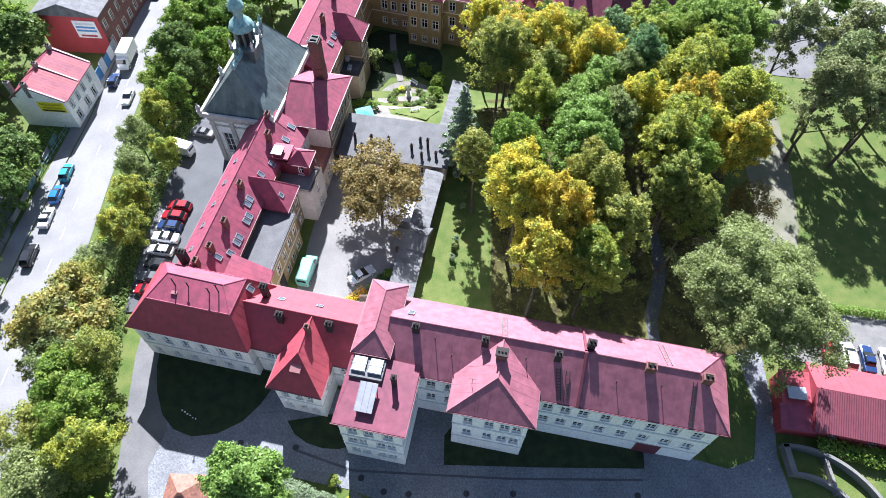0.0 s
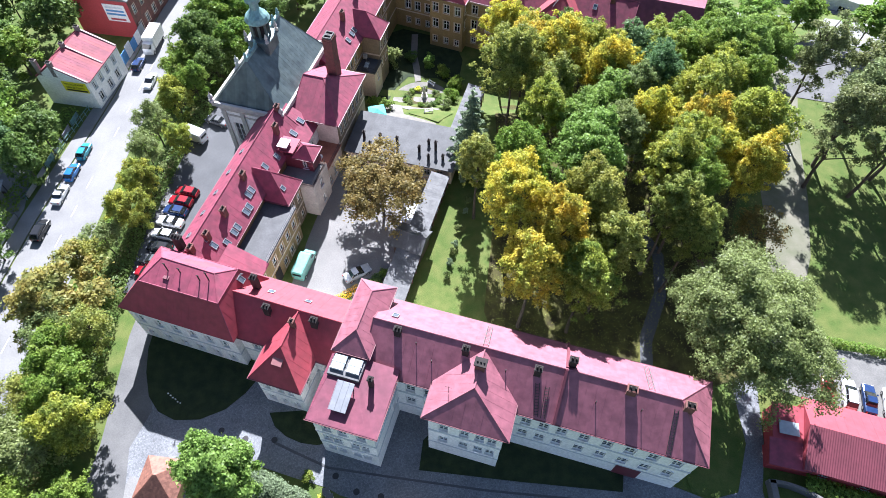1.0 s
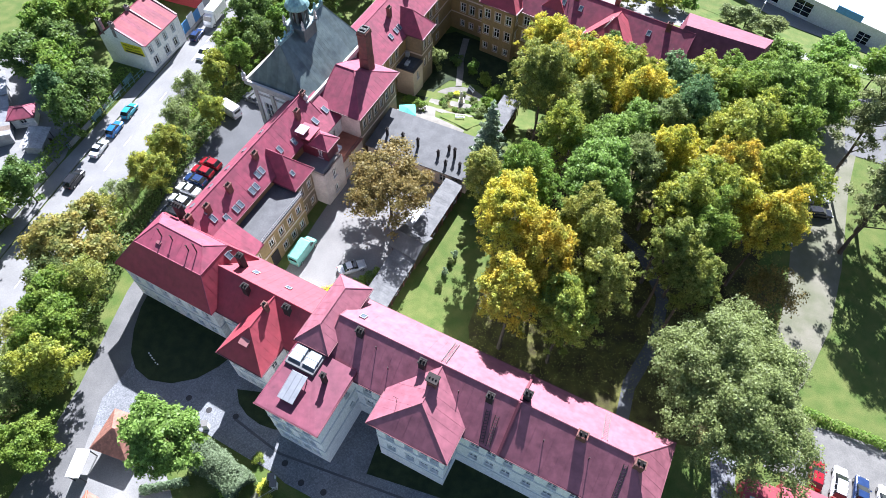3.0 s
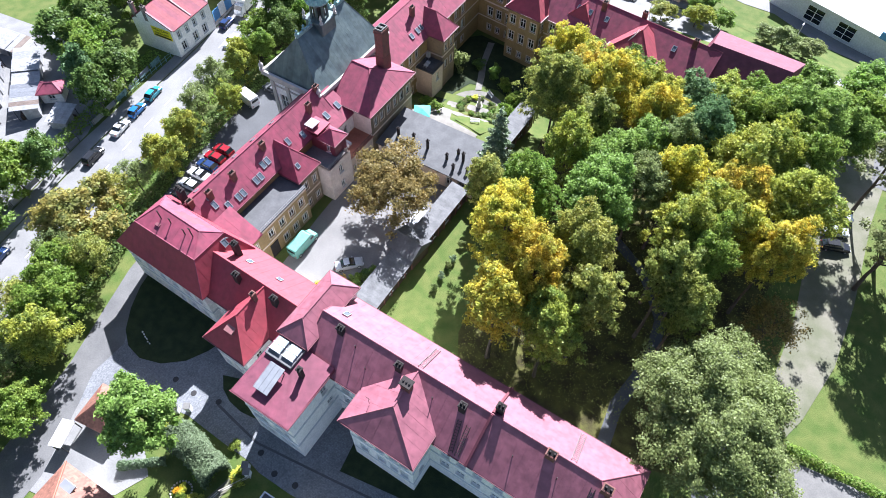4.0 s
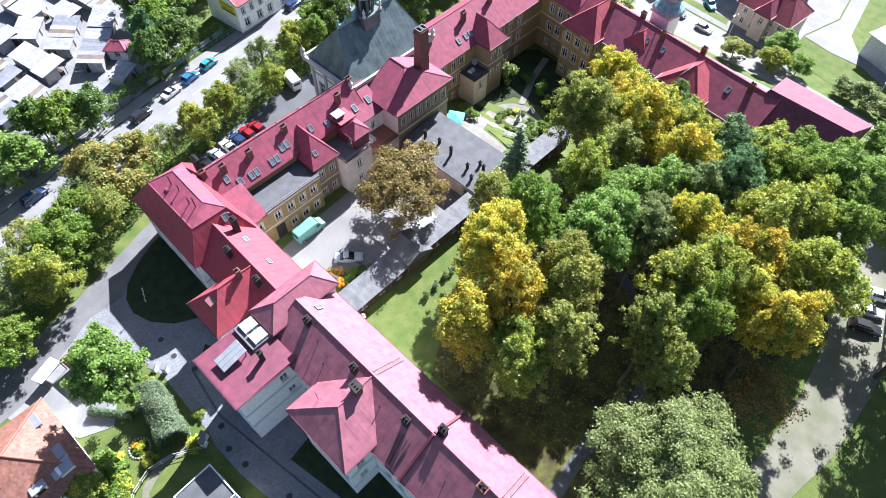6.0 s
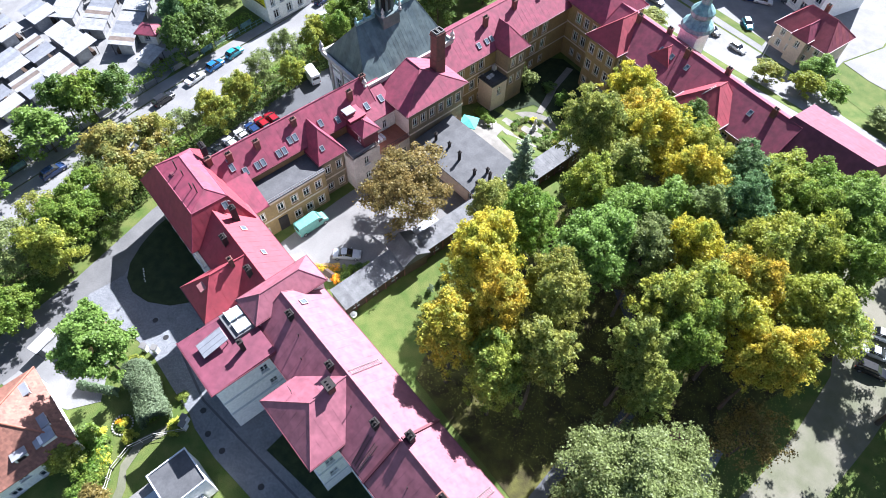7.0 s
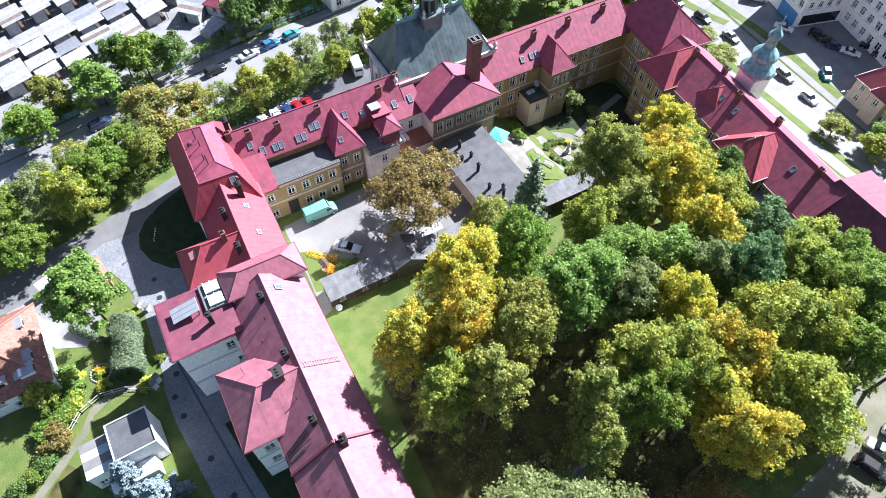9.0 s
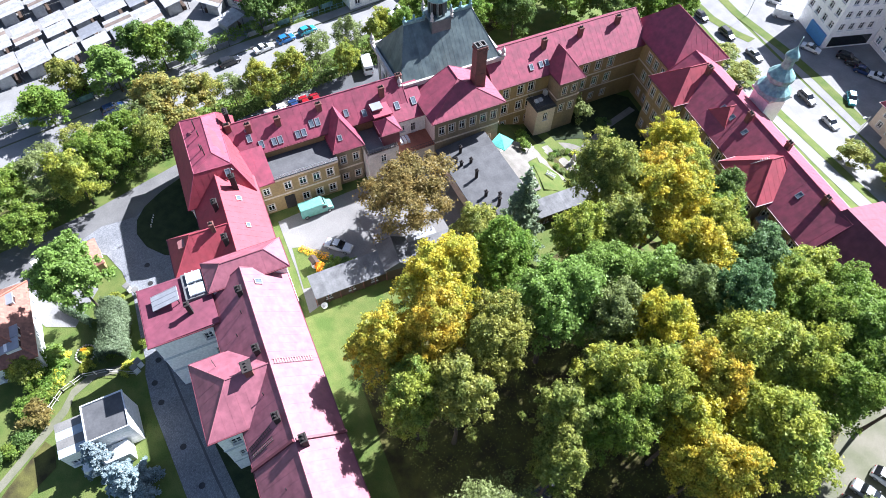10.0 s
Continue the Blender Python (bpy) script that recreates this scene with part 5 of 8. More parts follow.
def tree(kind, leaf, x, y, height, radius=None, label="", name="tree", group="", category="tree", turn=None, z=None):
    trunk, crown, h, r = kind
    s = height / h
    w = 1.02 * (s if radius is None else radius / r)
    rz = random.uniform(0, 360) if turn is None else turn
    z = ground_z(x, y) if z is None else z
    ob = thing(name, pose(x, y, z, 0, 0, rz) @ Matrix.Diagonal((w, w, s, 1)), label, category, group)
    shared("trunk", trunk, ob, Matrix())
    c = shared("crown", crown, ob, Matrix())
    c.material_slots[0].link = "OBJECT"
    c.material_slots[0].material = L[leaf]
    return ob


LOOKS = {"yellow": "tall park tree in golden autumn leaf", "lime": "tall park tree turning yellow green", "olive": "tall park tree with dull olive leaves",
         "green": "tall park tree with a full green crown", "bright": "tall park tree with fresh pale green leaves", "dark": "tall park tree with dark green leaves",
         "teal": "tall park tree with bluish green leaves", "grey": "tall park tree with soft grey-green leaves", "brown": "tall park tree with thin rusty leaves"}
PARK_TREES = """11.2 55.0 25.5 5.2 yellow; 16.8 50.0 25.5 4.4 yellow; 13.6 44.9 22.5 4.2 yellow; 21.6 55.2 26 4.5 olive; 21.4 64.6 25 5.8 bright; 21.8 72.6 22.5 5.0 bright; 9.0 101.6 21 4.6 yellow; 17.8 87.2 24.5 5.4 yellow;
20.2 100.2 19 3.4 dark; 25.3 90.2 21.5 4.4 lime; 38.6 71.6 24 4.4 yellow; 47.2 73.8 23.5 5.6 lime; 12.2 64.2 22.5 4.5 green; 20.8 44.6 22 4.4 lime; 24.0 48.2 24.5 3.8 olive; 32.8 56.0 24 3.5 olive; 35.6 66.4 24.5 4.6 lime;
41.0 98.0 18 4.6 green; 47.2 91.2 24 5.4 bright; 10.4 84.0 24.5 5.2 olive; 45.4 65.4 23 4.4 yellow; 35.6 53.0 22.5 3.3 olive; 39.6 78.2 25 5.6 lime; 32.6 62.2 26 3.8 lime; 36.2 60.4 24 4.3 green; 48.2 85.2 22.5 5.0 green; 33.4 83.0 23.5 4.3 teal;
35.6 97.6 17.5 4.2 lime; 5.8 64.6 19.5 3.4 olive; 26.6 68.8 23 4.4 grey; 31.0 72.4 23.5 4.4 yellow; 29.6 79.6 22 4.4 grey; 12.8 93.4 22 4.8 yellow; 14.6 97.8 21 4.2 lime; 23.2 94.6 20 3.6 green; 30.4 91.4 21 4.0 teal; 
26.2 84.6 23 4.6 yellow; 43.4 82.4 23.5 4.6 lime; 49.6 95.4 19.5 5.2 bright; 54.4 93.6 20 4.4 bright; 41.4 89.0 22 4.6 green; 25.8 77.2 22.5 4.2 bright; 15.4 75.0 22 4.4 lime; 45.6 98.6 18.5 4.4 green; 40.8 67.2 22 3.6 yellow; 
17.0 80.2 22 4.2 olive; 37.0 91.4 20.5 4.0 lime"""
for row in PARK_TREES.replace("\n", " ").split(";"):
    x, y, h, r, leaf = row.split()
    x, y, h, r = float(x), float(y), float(h), float(r)
    tree(random.choice(SLIM if r < 4.3 else PARK), leaf, x, y, h, 1.0 * r, LOOKS[leaf], "park_tree", "park trees")
tree(OAK, "grey", 41.4, 40.4, 21.6, 10.2, "broad pale green oak beside the east wing", "oak_tree")
for x, y, h in ((63.4, 77.0, 24), (70.6, 75.6, 23), (66.4, 82.4, 25), (75.6, 80, 23), (72, 90, 25), (80, 87, 24), (62.6, 92.6, 24), (82, 73, 22)):
    tree(random.choice(PINE), "pine", x, y, h, 4.8, "tall dark tree with a bare leaning trunk", "park_pine", "tall dark trees")
tree(BARE, "brown", 49.0, 60.0, 12, 4.6, "nearly leafless spreading tree by the path", "bare_tree")
tree(CHESTNUT, "brown", -9.2, 63.5, 13.0, 7.3, "rusty-leaved chestnut tree in the courtyard", "chestnut_tree")
tree(SPRUCE[0], "needle", 4.2, 75.0, 19, 4.4, "dark narrow spruce beside the garden walk", "spruce_tree")
tree(ROUND, "bright", -20.4, 17.4, 17.6, 4.4, "dense round bright green tree by the drive", "garden_tree")
STREET_TREES = """-53.2 78.1 12 3.8 grey; -51.0 70.2 12 3.6 grey; -49.2 57.6 11 3.8 lime; -53.4 41.6 13.5 7.2 amber; -53.4 48.6 12 3.6 olive; -51.4 35.6 11 4.2 grey; -49.0 31.6 11 4.4 green; -46.0 36.0 10 3.6 olive; -42.6 22.6 12.5 4.0 lime; -45.2 27.0 12 4.2 green;
-47.4 19.0 11 4.4 grey; -52 101.4 14 5.0 dark; -51.4 108.6 14 5.0 green; -39.6 13.6 9 3.8 green; -49.8 64.0 11 3.6 lime; -52.1 52.6 10 3.6 grey; -51.8 26.0 11 4.2 olive; -48 12.6 11 4.6 green; -51.0 84.6 11 3.8 lime; -48.4 88.0 11 3.4 green; -46.8 74.0 9 3.0 lime;
-47.2 95.6 13 4.6 dark; -46.6 7.0 11 4.8 green; -43.0 2.0 11 4.8 green; -51 116 14 5.0 dark; -47 112 13 5.0 green; -41.6 112 12 4.8 dark; -53.6 95 12 4.6 green; -38 -4 10 4.6 green; -45 118 13 5 green; -44.6 101.5 13 4.4 green"""
for row in STREET_TREES.replace("\n", " ").split(";"):
    x, y, h, r, leaf = row.split()
    x, y, h, r = float(x), float(y), float(h), float(r)
    kind = random.choice(THIN) if leaf in ("grey", "olive") else random.choice(STREET)
    h, r = (h, r * 0.95) if y < 46 else (h * 0.9, r * 0.9) if y < 96 else (h, r)
    tree(kind, leaf, x, y, h, r, "leafy street tree with %s leaves on the bank" % {"lime": "yellowing", "green": "green", "bright": "fresh green", "dark": "dark green", "grey": "thin grey-green", "olive": "thin olive", "amber": "orange and olive autumn"}[leaf], "street_tree", "street trees")
FAR_TREES = """-73.5 75.2 11 4.6 dark; -84.8 106 13 5.6 dark; -72.0 36.2 10 5.2 bright; -69.6 22.6 9 4.6 green; -75.4 28.4 9 3.6 olive; -77.2 43.4 10 3.8 dark; -73.2 46.2 11 4.4 green; -71.2 51.2 10 3.8 dark; -72.6 67.6 12 3.6 dark; -80.0 74.9 12 4.6 green; -90 78 12 5.0 dark; -86 84 11 4.8 dark; -92 98 12 5.0 dark; -88 110 12 5.0 green; -84 80 11 4.6 green; -97 112 13 5.0 dark;
-88 96 12 5.0 green; -78.6 72.0 12 4.0 teal; -92 88 13 5.0 green; -96 102 13 5 dark; -33 130 13 5.0 dark; -38 124 14 5.4 green; -30 140 12 5.0 green; -42 132 13 5.0 green; -47 126 13 5.0 dark; -26 146 11 4.6 green;
72 122 10 4.6 green; 64 126 9 4.4 bright; 84 118 11 5.0 green; 95 110 12 5.0 dark; 90 96 13 5.2 dark; 88 82 14 5.2 dark; 92 68 13 5.0 green; 23 144.0 5 3.4 olive; -5.6 147.0 3.4 3.6 olive; -12 149.4 3.4 3.6 olive; 31 151.0 7 3.8 bright; 30.8 145.2 6 3.4 lime; 36.4 147.2 5 3.0 green; 50.4 144.6 5 3.4 grey; 55 142.2 5 3.6 grey; 46.6 146.4 4 2.8 grey; 54 121 8 4.0 bright; 62 119 9 4.4 green; 60 110 12 5.0 green; -17.5 6 5 2.5 lime"""
for row in FAR_TREES.replace("\n", " ").split(";"):
    x, y, h, r, leaf = row.split()
    tree(random.choice(FAR), leaf, float(x), float(y), float(h), float(r), "broad %s tree beside the street" % {"dark": "dark green", "green": "green", "teal": "bluish green", "bright": "bright green", "olive": "yellowing low", "grey": "grey-green", "lime": "yellowing"}[leaf], "roadside_tree", "roadside trees")

# ---------------------------------------------------------------- roof fittings
PE = math.degrees(math.atan2(3.9, 5.3))
for u, v, h in ((4.0, -0.9, 1.5), (12.5, -1.0, 1.5), (21.2, -1.1, 1.5)):
    chimney(east, u, v, 14.6, 15.4 + h, 0.8, 0.7, M["soot"], 2)
chimney(east, 24.9, 0.9, 15.0, 17.4, 0.9, 0.7, M["soot"], 2)
for u, v in ((31.9, -0.5), (38.4, -0.6)):
    chimney(east, u, v, 15.2, 16.9, 1.1, 0.8, M["brick"], 2)
chimney(pav, 14.65, -2.5, 15.7, 17.3, 1.2, 0.9, M["brick"], 3)
bm = bmesh.new()
add_box(bm, 13.9, 15.4, -3.1, -1.9, 17.25, 17.4, bevel=0.03)
part("chimney_cap", bm, M["soot"], pav)
for a, b in (((21.5, -2.0, 14.85), (22.2, -5.1, 12.5)), ((22.7, -2.1, 14.75), (23.0, -5.1, 12.5)), ((37.2, -0.9, 15.5), (37.5, -5.2, 12.4))):
    ladder(east, a, b)
ladder(east, (14.6, 0.3, 16.05), (14.4, 4.6, 12.8), 0.6, M["steel_pale"])
ladder(east, (34.2, 0.3, 16.05), (34.0, 4.8, 12.7), 0.6, M["steel_pale"])
skylight(east, slope_frame(2.9, 1.9, 14.85, 90, PE), 0.8, 1.0)
for u, v in ((6.5, -1.5), (17.6, -1.8), (28.4, -2.4), (33.5, -2.0), (8.8, -2.8)):
    bm = bmesh.new()
    add_tube(bm, (u, v, 13.0), (u, v, 16.2 + v * 0.72 + 0.7), 0.06, seg=8)
    part("vent_pipe", bm, M["steel"], east)
bm = bmesh.new()
add_tube(bm, (11.8, -6.0, 14.5), (11.8, -6.0, 16.4), 0.03, seg=6)
add_tube(bm, (11.4, -6.0, 16.2), (12.2, -6.0, 16.2), 0.02, seg=5)
part("aerial", bm, M["steel"], pav)
chimney(mid, 4.2, -1.1, 10.6, 13.2, 0.85, 0.7, M["soot"], 2)
chimney(mid, 10.8, -1.0, 10.6, 13.2, 0.85, 0.7, M["soot"], 2)
chimney(mid, 0.8, 2.2, 10.0, 13.6, 0.8, 0.8, M["soot"], 2)
chimney(mp, 8.4, -2.2, 11.8, 13.7, 0.6, 0.6, M["brick"], 1)
bm = bmesh.new()
add_box(bm, 7.5, 8.9, -7.4, -5.9, -0.1, 0.28, bevel=0.03)
bmesh.ops.transform(bm, matrix=Matrix.Translation((8.2, -6.6, 10.9)) @ pose(0, 0, 0, 18) @ Matrix.Translation((-8.2, 6.6, 0)), verts=bm.verts[:])
part("roof_hatch", bm, M["hatch"], mp, "faded rose roof hatch")
PM = math.degrees(math.atan2(4.1, 5.3))
skylight(mid, slope_frame(2.9, 2.5, 10.45, 90, PM), 0.9, 0.9)
skylight(mid, slope_frame(8.2, 2.6, 10.4, 90, PM), 0.9, 0.7)
for u, v, h in ((-9.7, -0.7, 1.9), (-8.0, -0.5, 1.2), (-5.1, -0.7, 1.2), (-3.9, -0.4, 2.0)):
    bm = bmesh.new()
    add_tube(bm, (u, v, 13.4), (u, v, 14.2 + h), 0.08, seg=8)
    add_tube(bm, (u - 0.18, v, 14.1 + h), (u + 0.18, v, 14.1 + h), 0.07, seg=6)
    part("vent_pipe", bm, M["soot"], wb)
box("roof_hatch", -10.0, -9.2, -1.8, -1.2, 13.5, 14.05, M["roof_rust"], wb)
for u, v in ((-0.7, 1.9), (-1.6, 3.1)):
    skylight(wb, slope_frame(u, v, 12.9 - 1.72 * max(0, v - 2.5) - (0.9 if v < 2.5 else 0), 90 if v > 2.5 else 0, 50), 0.8, 1.1)
chimney(wb, -11.4, 4.2, 10.0, 14.8, 1.3, 0.7, M["soot"], 3)
# west range
PW = math.degrees(math.atan2(4.0, 3.9))
for u, v, z, h in ((-0.4, -0.3, 12.2, 1.7), (2.5, -1.0, 11.6, 1.9), (7.1, -1.2, 11.4, 1.9), (14.0, -0.9, 11.8, 1.6), (24.6, -1.4, 11.2, 2.2), (28.2, -0.2, 12.4, 1.5)):
    chimney(west, u, v, z, z + h, 0.9, 0.65, M["brick"], 2)
for u, v, z in ((2.1, -2.2, 10.75), (3.6, -3.2, 9.75), (5.6, -3.3, 9.65), (6.6, -3.3, 9.65), (9.5, -3.3, 9.65), (10.5, -3.3, 9.65), (12.1, -2.6, 10.35), (13.1, -2.6, 10.35), (18.0, -2.6, 10.35), (20.9, -3.2, 9.75)):
    skylight(west, slope_frame(u, v, z, -90, PW), 0.8, 1.2)
skylight(west, slope_frame(2.1, -1.1, 11.9, -90, PW), 0.6, 0.5)
PWW = math.degrees(math.atan2(4.0, 4.2))
for u in (2.6, 6.8, 10.8, 15.0, 19.5):
    skylight(west, slope_frame(u, 2.6, 10.95, 90, PWW), 0.8, 0.9)
for u in (26.6, 29.6):
    skylight(low, slope_frame(u, -3.6, 9.6, -90, 32), 0.85, 1.3)
for u in (52.8, 54.8, 56.0):
    skylight(nr, slope_frame(u, -3.2, 8.7, -90, 37), 0.8, 1.1)
skylight(bay, slope_frame(15.4, -6.4, 9.5, -90, 49), 0.7, 0.9)
for u, v in ((56.3, -0.6), (64.1, -0.4), (72.4, -0.2)):
    chimney(nr, u, v, 10.4, 12.6, 0.9, 0.7, M["brick"], 2)
for u, v in ((13.5, 7.2), (19.5, 8.8), (25.5, 7.0), (33.0, 8.9), (44.0, 7.2)):
    chimney(nt, u, v, 11.0, 13.0, 0.9, 0.7, M["brick"], 2)
for u in (21.0, 23.4, 27.0, 41.0):
    skylight(nt, slope_frame(u, 5.4, 10.05, -90, 37), 0.8, 1.1)
# railing with old ironwork along the flat roof's edge
bm = bmesh.new()
for zz in (7.75, 8.3):
    add_tube(bm, (3.5, -8.4, zz), (13.9, -8.4, zz), 0.035, seg=5)
for i in range(27):
    x = 3.5 + i * 0.4
    add_tube(bm, (x, -8.4, 7.6), (x, -8.4, 8.3), 0.022, seg=4)
    add_tube(bm, (x, -8.4, 7.75), (min(13.9, x + 0.4), -8.4, 8.3), 0.018, seg=4)
part("railing", bm, M["steel_pale"], flat, "light iron railing along the roof edge")
bm = bmesh.new()
for zz in (8.05, 8.75):
    add_tube(bm, (18.8, -9.25, zz - 0.6), (24.1, -9.25, zz - 0.6), 0.035, seg=5)
for i in range(14):
    add_tube(bm, (18.8 + i * 0.4, -9.25, 7.25), (18.8 + i * 0.4, -9.25, 8.15), 0.025, seg=4)
part("railing", bm, M["steel"], ter)
bm = bmesh.new()
for zz in (4.9, 5.6):
    add_tube(bm, (24.3, -9.0, zz), (30.9, -9.0, zz), 0.035, seg=5)
for i in range(18):
    add_tube(bm, (24.3 + i * 0.385, -9.0, 4.7), (24.3 + i * 0.385, -9.0, 5.6), 0.025, seg=4)
part("railing", bm, M["steel"], low)
# washing airer on the tiled terrace, parasol in the garden
air = thing("clothes_airer", WR @ pose(26.3, -6.6, 4.72), "clothes airer hung with pale blue sheets", "airer")
for i, c in enumerate((M["grey_trim"], M["frame"], M["grey_trim"])):
    bm = bmesh.new()
    add_box(bm, -0.9 + i * 0.6, -0.4 + i * 0.6, -0.7, 0.7, 0.85, 0.9, bevel=0.02)
    add_box(bm, -0.9 + i * 0.6, -0.4 + i * 0.6, -0.72, -0.68, 0.3, 0.88)
    part("sheet", bm, c, air)
bm = bmesh.new()
for x in (-0.9, 0.9):
    for y in (-0.6, 0.6):
        add_tube(bm, (x, y, 0.0), (x * 0.9, -y * 0.3, 0.9), 0.02, seg=5)
part("rack", bm, M["steel_pale"], air)
M["turquoise"] = material("turquoise_canvas", (0.09, 0.40, 0.35), 0.75, 0, (0.07, 0.32, 0.28), 0.6, 40)
par = thing("garden_parasol", pose(-13.6, 86.2, ground_z(-13.6, 86.2), 0, 0, 20), "square turquoise garden parasol on a pole", "parasol")
bm = bmesh.new()
apex = bm.verts.new((0, 0, 2.9))
low_ring = [bm.verts.new((x, y, 2.3)) for x, y in ((-1.5, -1.5), (0, -1.55), (1.5, -1.5), (1.55, 0), (1.5, 1.5), (0, 1.55), (-1.5, 1.5), (-1.55, 0))]
drop = [bm.verts.new((v.co.x, v.co.y, 2.12)) for v in low_ring]
for i in range(8):
    j = (i + 1) % 8
    bm.faces.new((low_ring[i], low_ring[j], apex))
    bm.faces.new((drop[i], drop[j], low_ring[j], low_ring[i]))
part("canopy", bm, M["turquoise"], par)
bm = bmesh.new()
add_tube(bm, (0, 0, 0), (0, 0, 2.85), 0.03, seg=6)
add_lathe(bm, [(0.35, 0.0), (0.33, 0.1), (0.05, 0.14)], 12)
part("pole", bm, M["steel_pale"], par)
# stone urns and gables round the church roof
for u, v in ((28.15, -0.75), (47.85, -0.75), (28.15, 11.75), (47.85, 11.75), (37.8, 11.8)):
    bm = bmesh.new()
    add_lathe(bm, [(0.45, 11.7), (0.45, 12.1), (0.22, 12.2), (0.42, 12.6), (0.36, 13.0), (0.12, 13.3), (0.05, 13.7)], 12, (u, v))
    part("urn", bm, M["stone"], ch)
for i in range(5):
    u = 30.4 + i * 3.75
    box("pilaster", u - 0.35, u + 0.35, 11.2, 11.45, -4.0, 9.7, M["stone"], ch)
for i in range(4):
    v = 0.5 + i * 3.35
    box("pilaster", 28.55, 28.8, v - 0.35, v + 0.35, -4.0, 9.7, M["stone"], ch)

# ---------------------------------------------------------------- vehicles
PAINTS = {}


def paint(name, colour):
    if name not in PAINTS:
        PAINTS[name] = material(name + "_car_paint", colour, 0.25, 0.15, [c * 0.85 for c in colour], 1.5, 20, 0.4, 0.0, spec=0.7)
    return PAINTS[name]


COLOURS = {"white": (0.75, 0.76, 0.77), "silver": (0.45, 0.47, 0.49), "black": (0.02, 0.021, 0.024), "navy": (0.02, 0.045, 0.13), "blue": (0.03, 0.17, 0.46), "teal": (0.04, 0.30, 0.38),
           "red": (0.30, 0.012, 0.022), "grey": (0.12, 0.125, 0.13), "mint": (0.17, 0.42, 0.36), "maroon": (0.16, 0.02, 0.03)}
M["lamp_red"] = material("red_lamp_glass", (0.45, 0.02, 0.02), 0.2, bump=0)
M["lamp_clear"] = material("clear_lamp_glass", (0.7, 0.72, 0.75), 0.1, bump=0)


def loft(bm, sections):
    """Joins closed sections of equal count, and caps the ends."""
    rings = [[bm.verts.new(p) for p in s] for s in sections]
    k = len(rings[0])
    for a, b in zip(rings, rings[1:]):
        for i in range(k):
            bm.faces.new((a[i], a[(i + 1) % k], b[(i + 1) % k], b[i]))
    bm.faces.new(rings[0][::-1])
    bm.faces.new(rings[-1])


def hull(bm, stations, w, z0):
    """Stations of (x, top height, half-width share): a body with rounded shoulders."""
    out = []
    for x, top, s in stations:
        h = w * s
        out.append([(x, -h * 0.94, z0), (x, -h, z0 + (top - z0) * 0.45), (x, -h * 0.93, top - 0.06), (x, -h * 0.78, top), (x, h * 0.78, top), (x, h * 0.93, top - 0.06), (x, h, z0 + (top - z0) * 0.45), (x, h * 0.94, z0)])
    loft(bm, out)


def wheel(parent, x, y, r):
    bm = bmesh.new()
    add_tube(bm, (x, y - 0.11, r), (x, y + 0.11, r), r, seg=16)
    ob = part("wheel", bm, M["rubber"], parent)
    bm = bmesh.new()
    add_tube(bm, (x, y - 0.125, r), (x, y + 0.125, r), r * 0.62, seg=10)
    part("rim", bm, M["steel_pale"], ob)


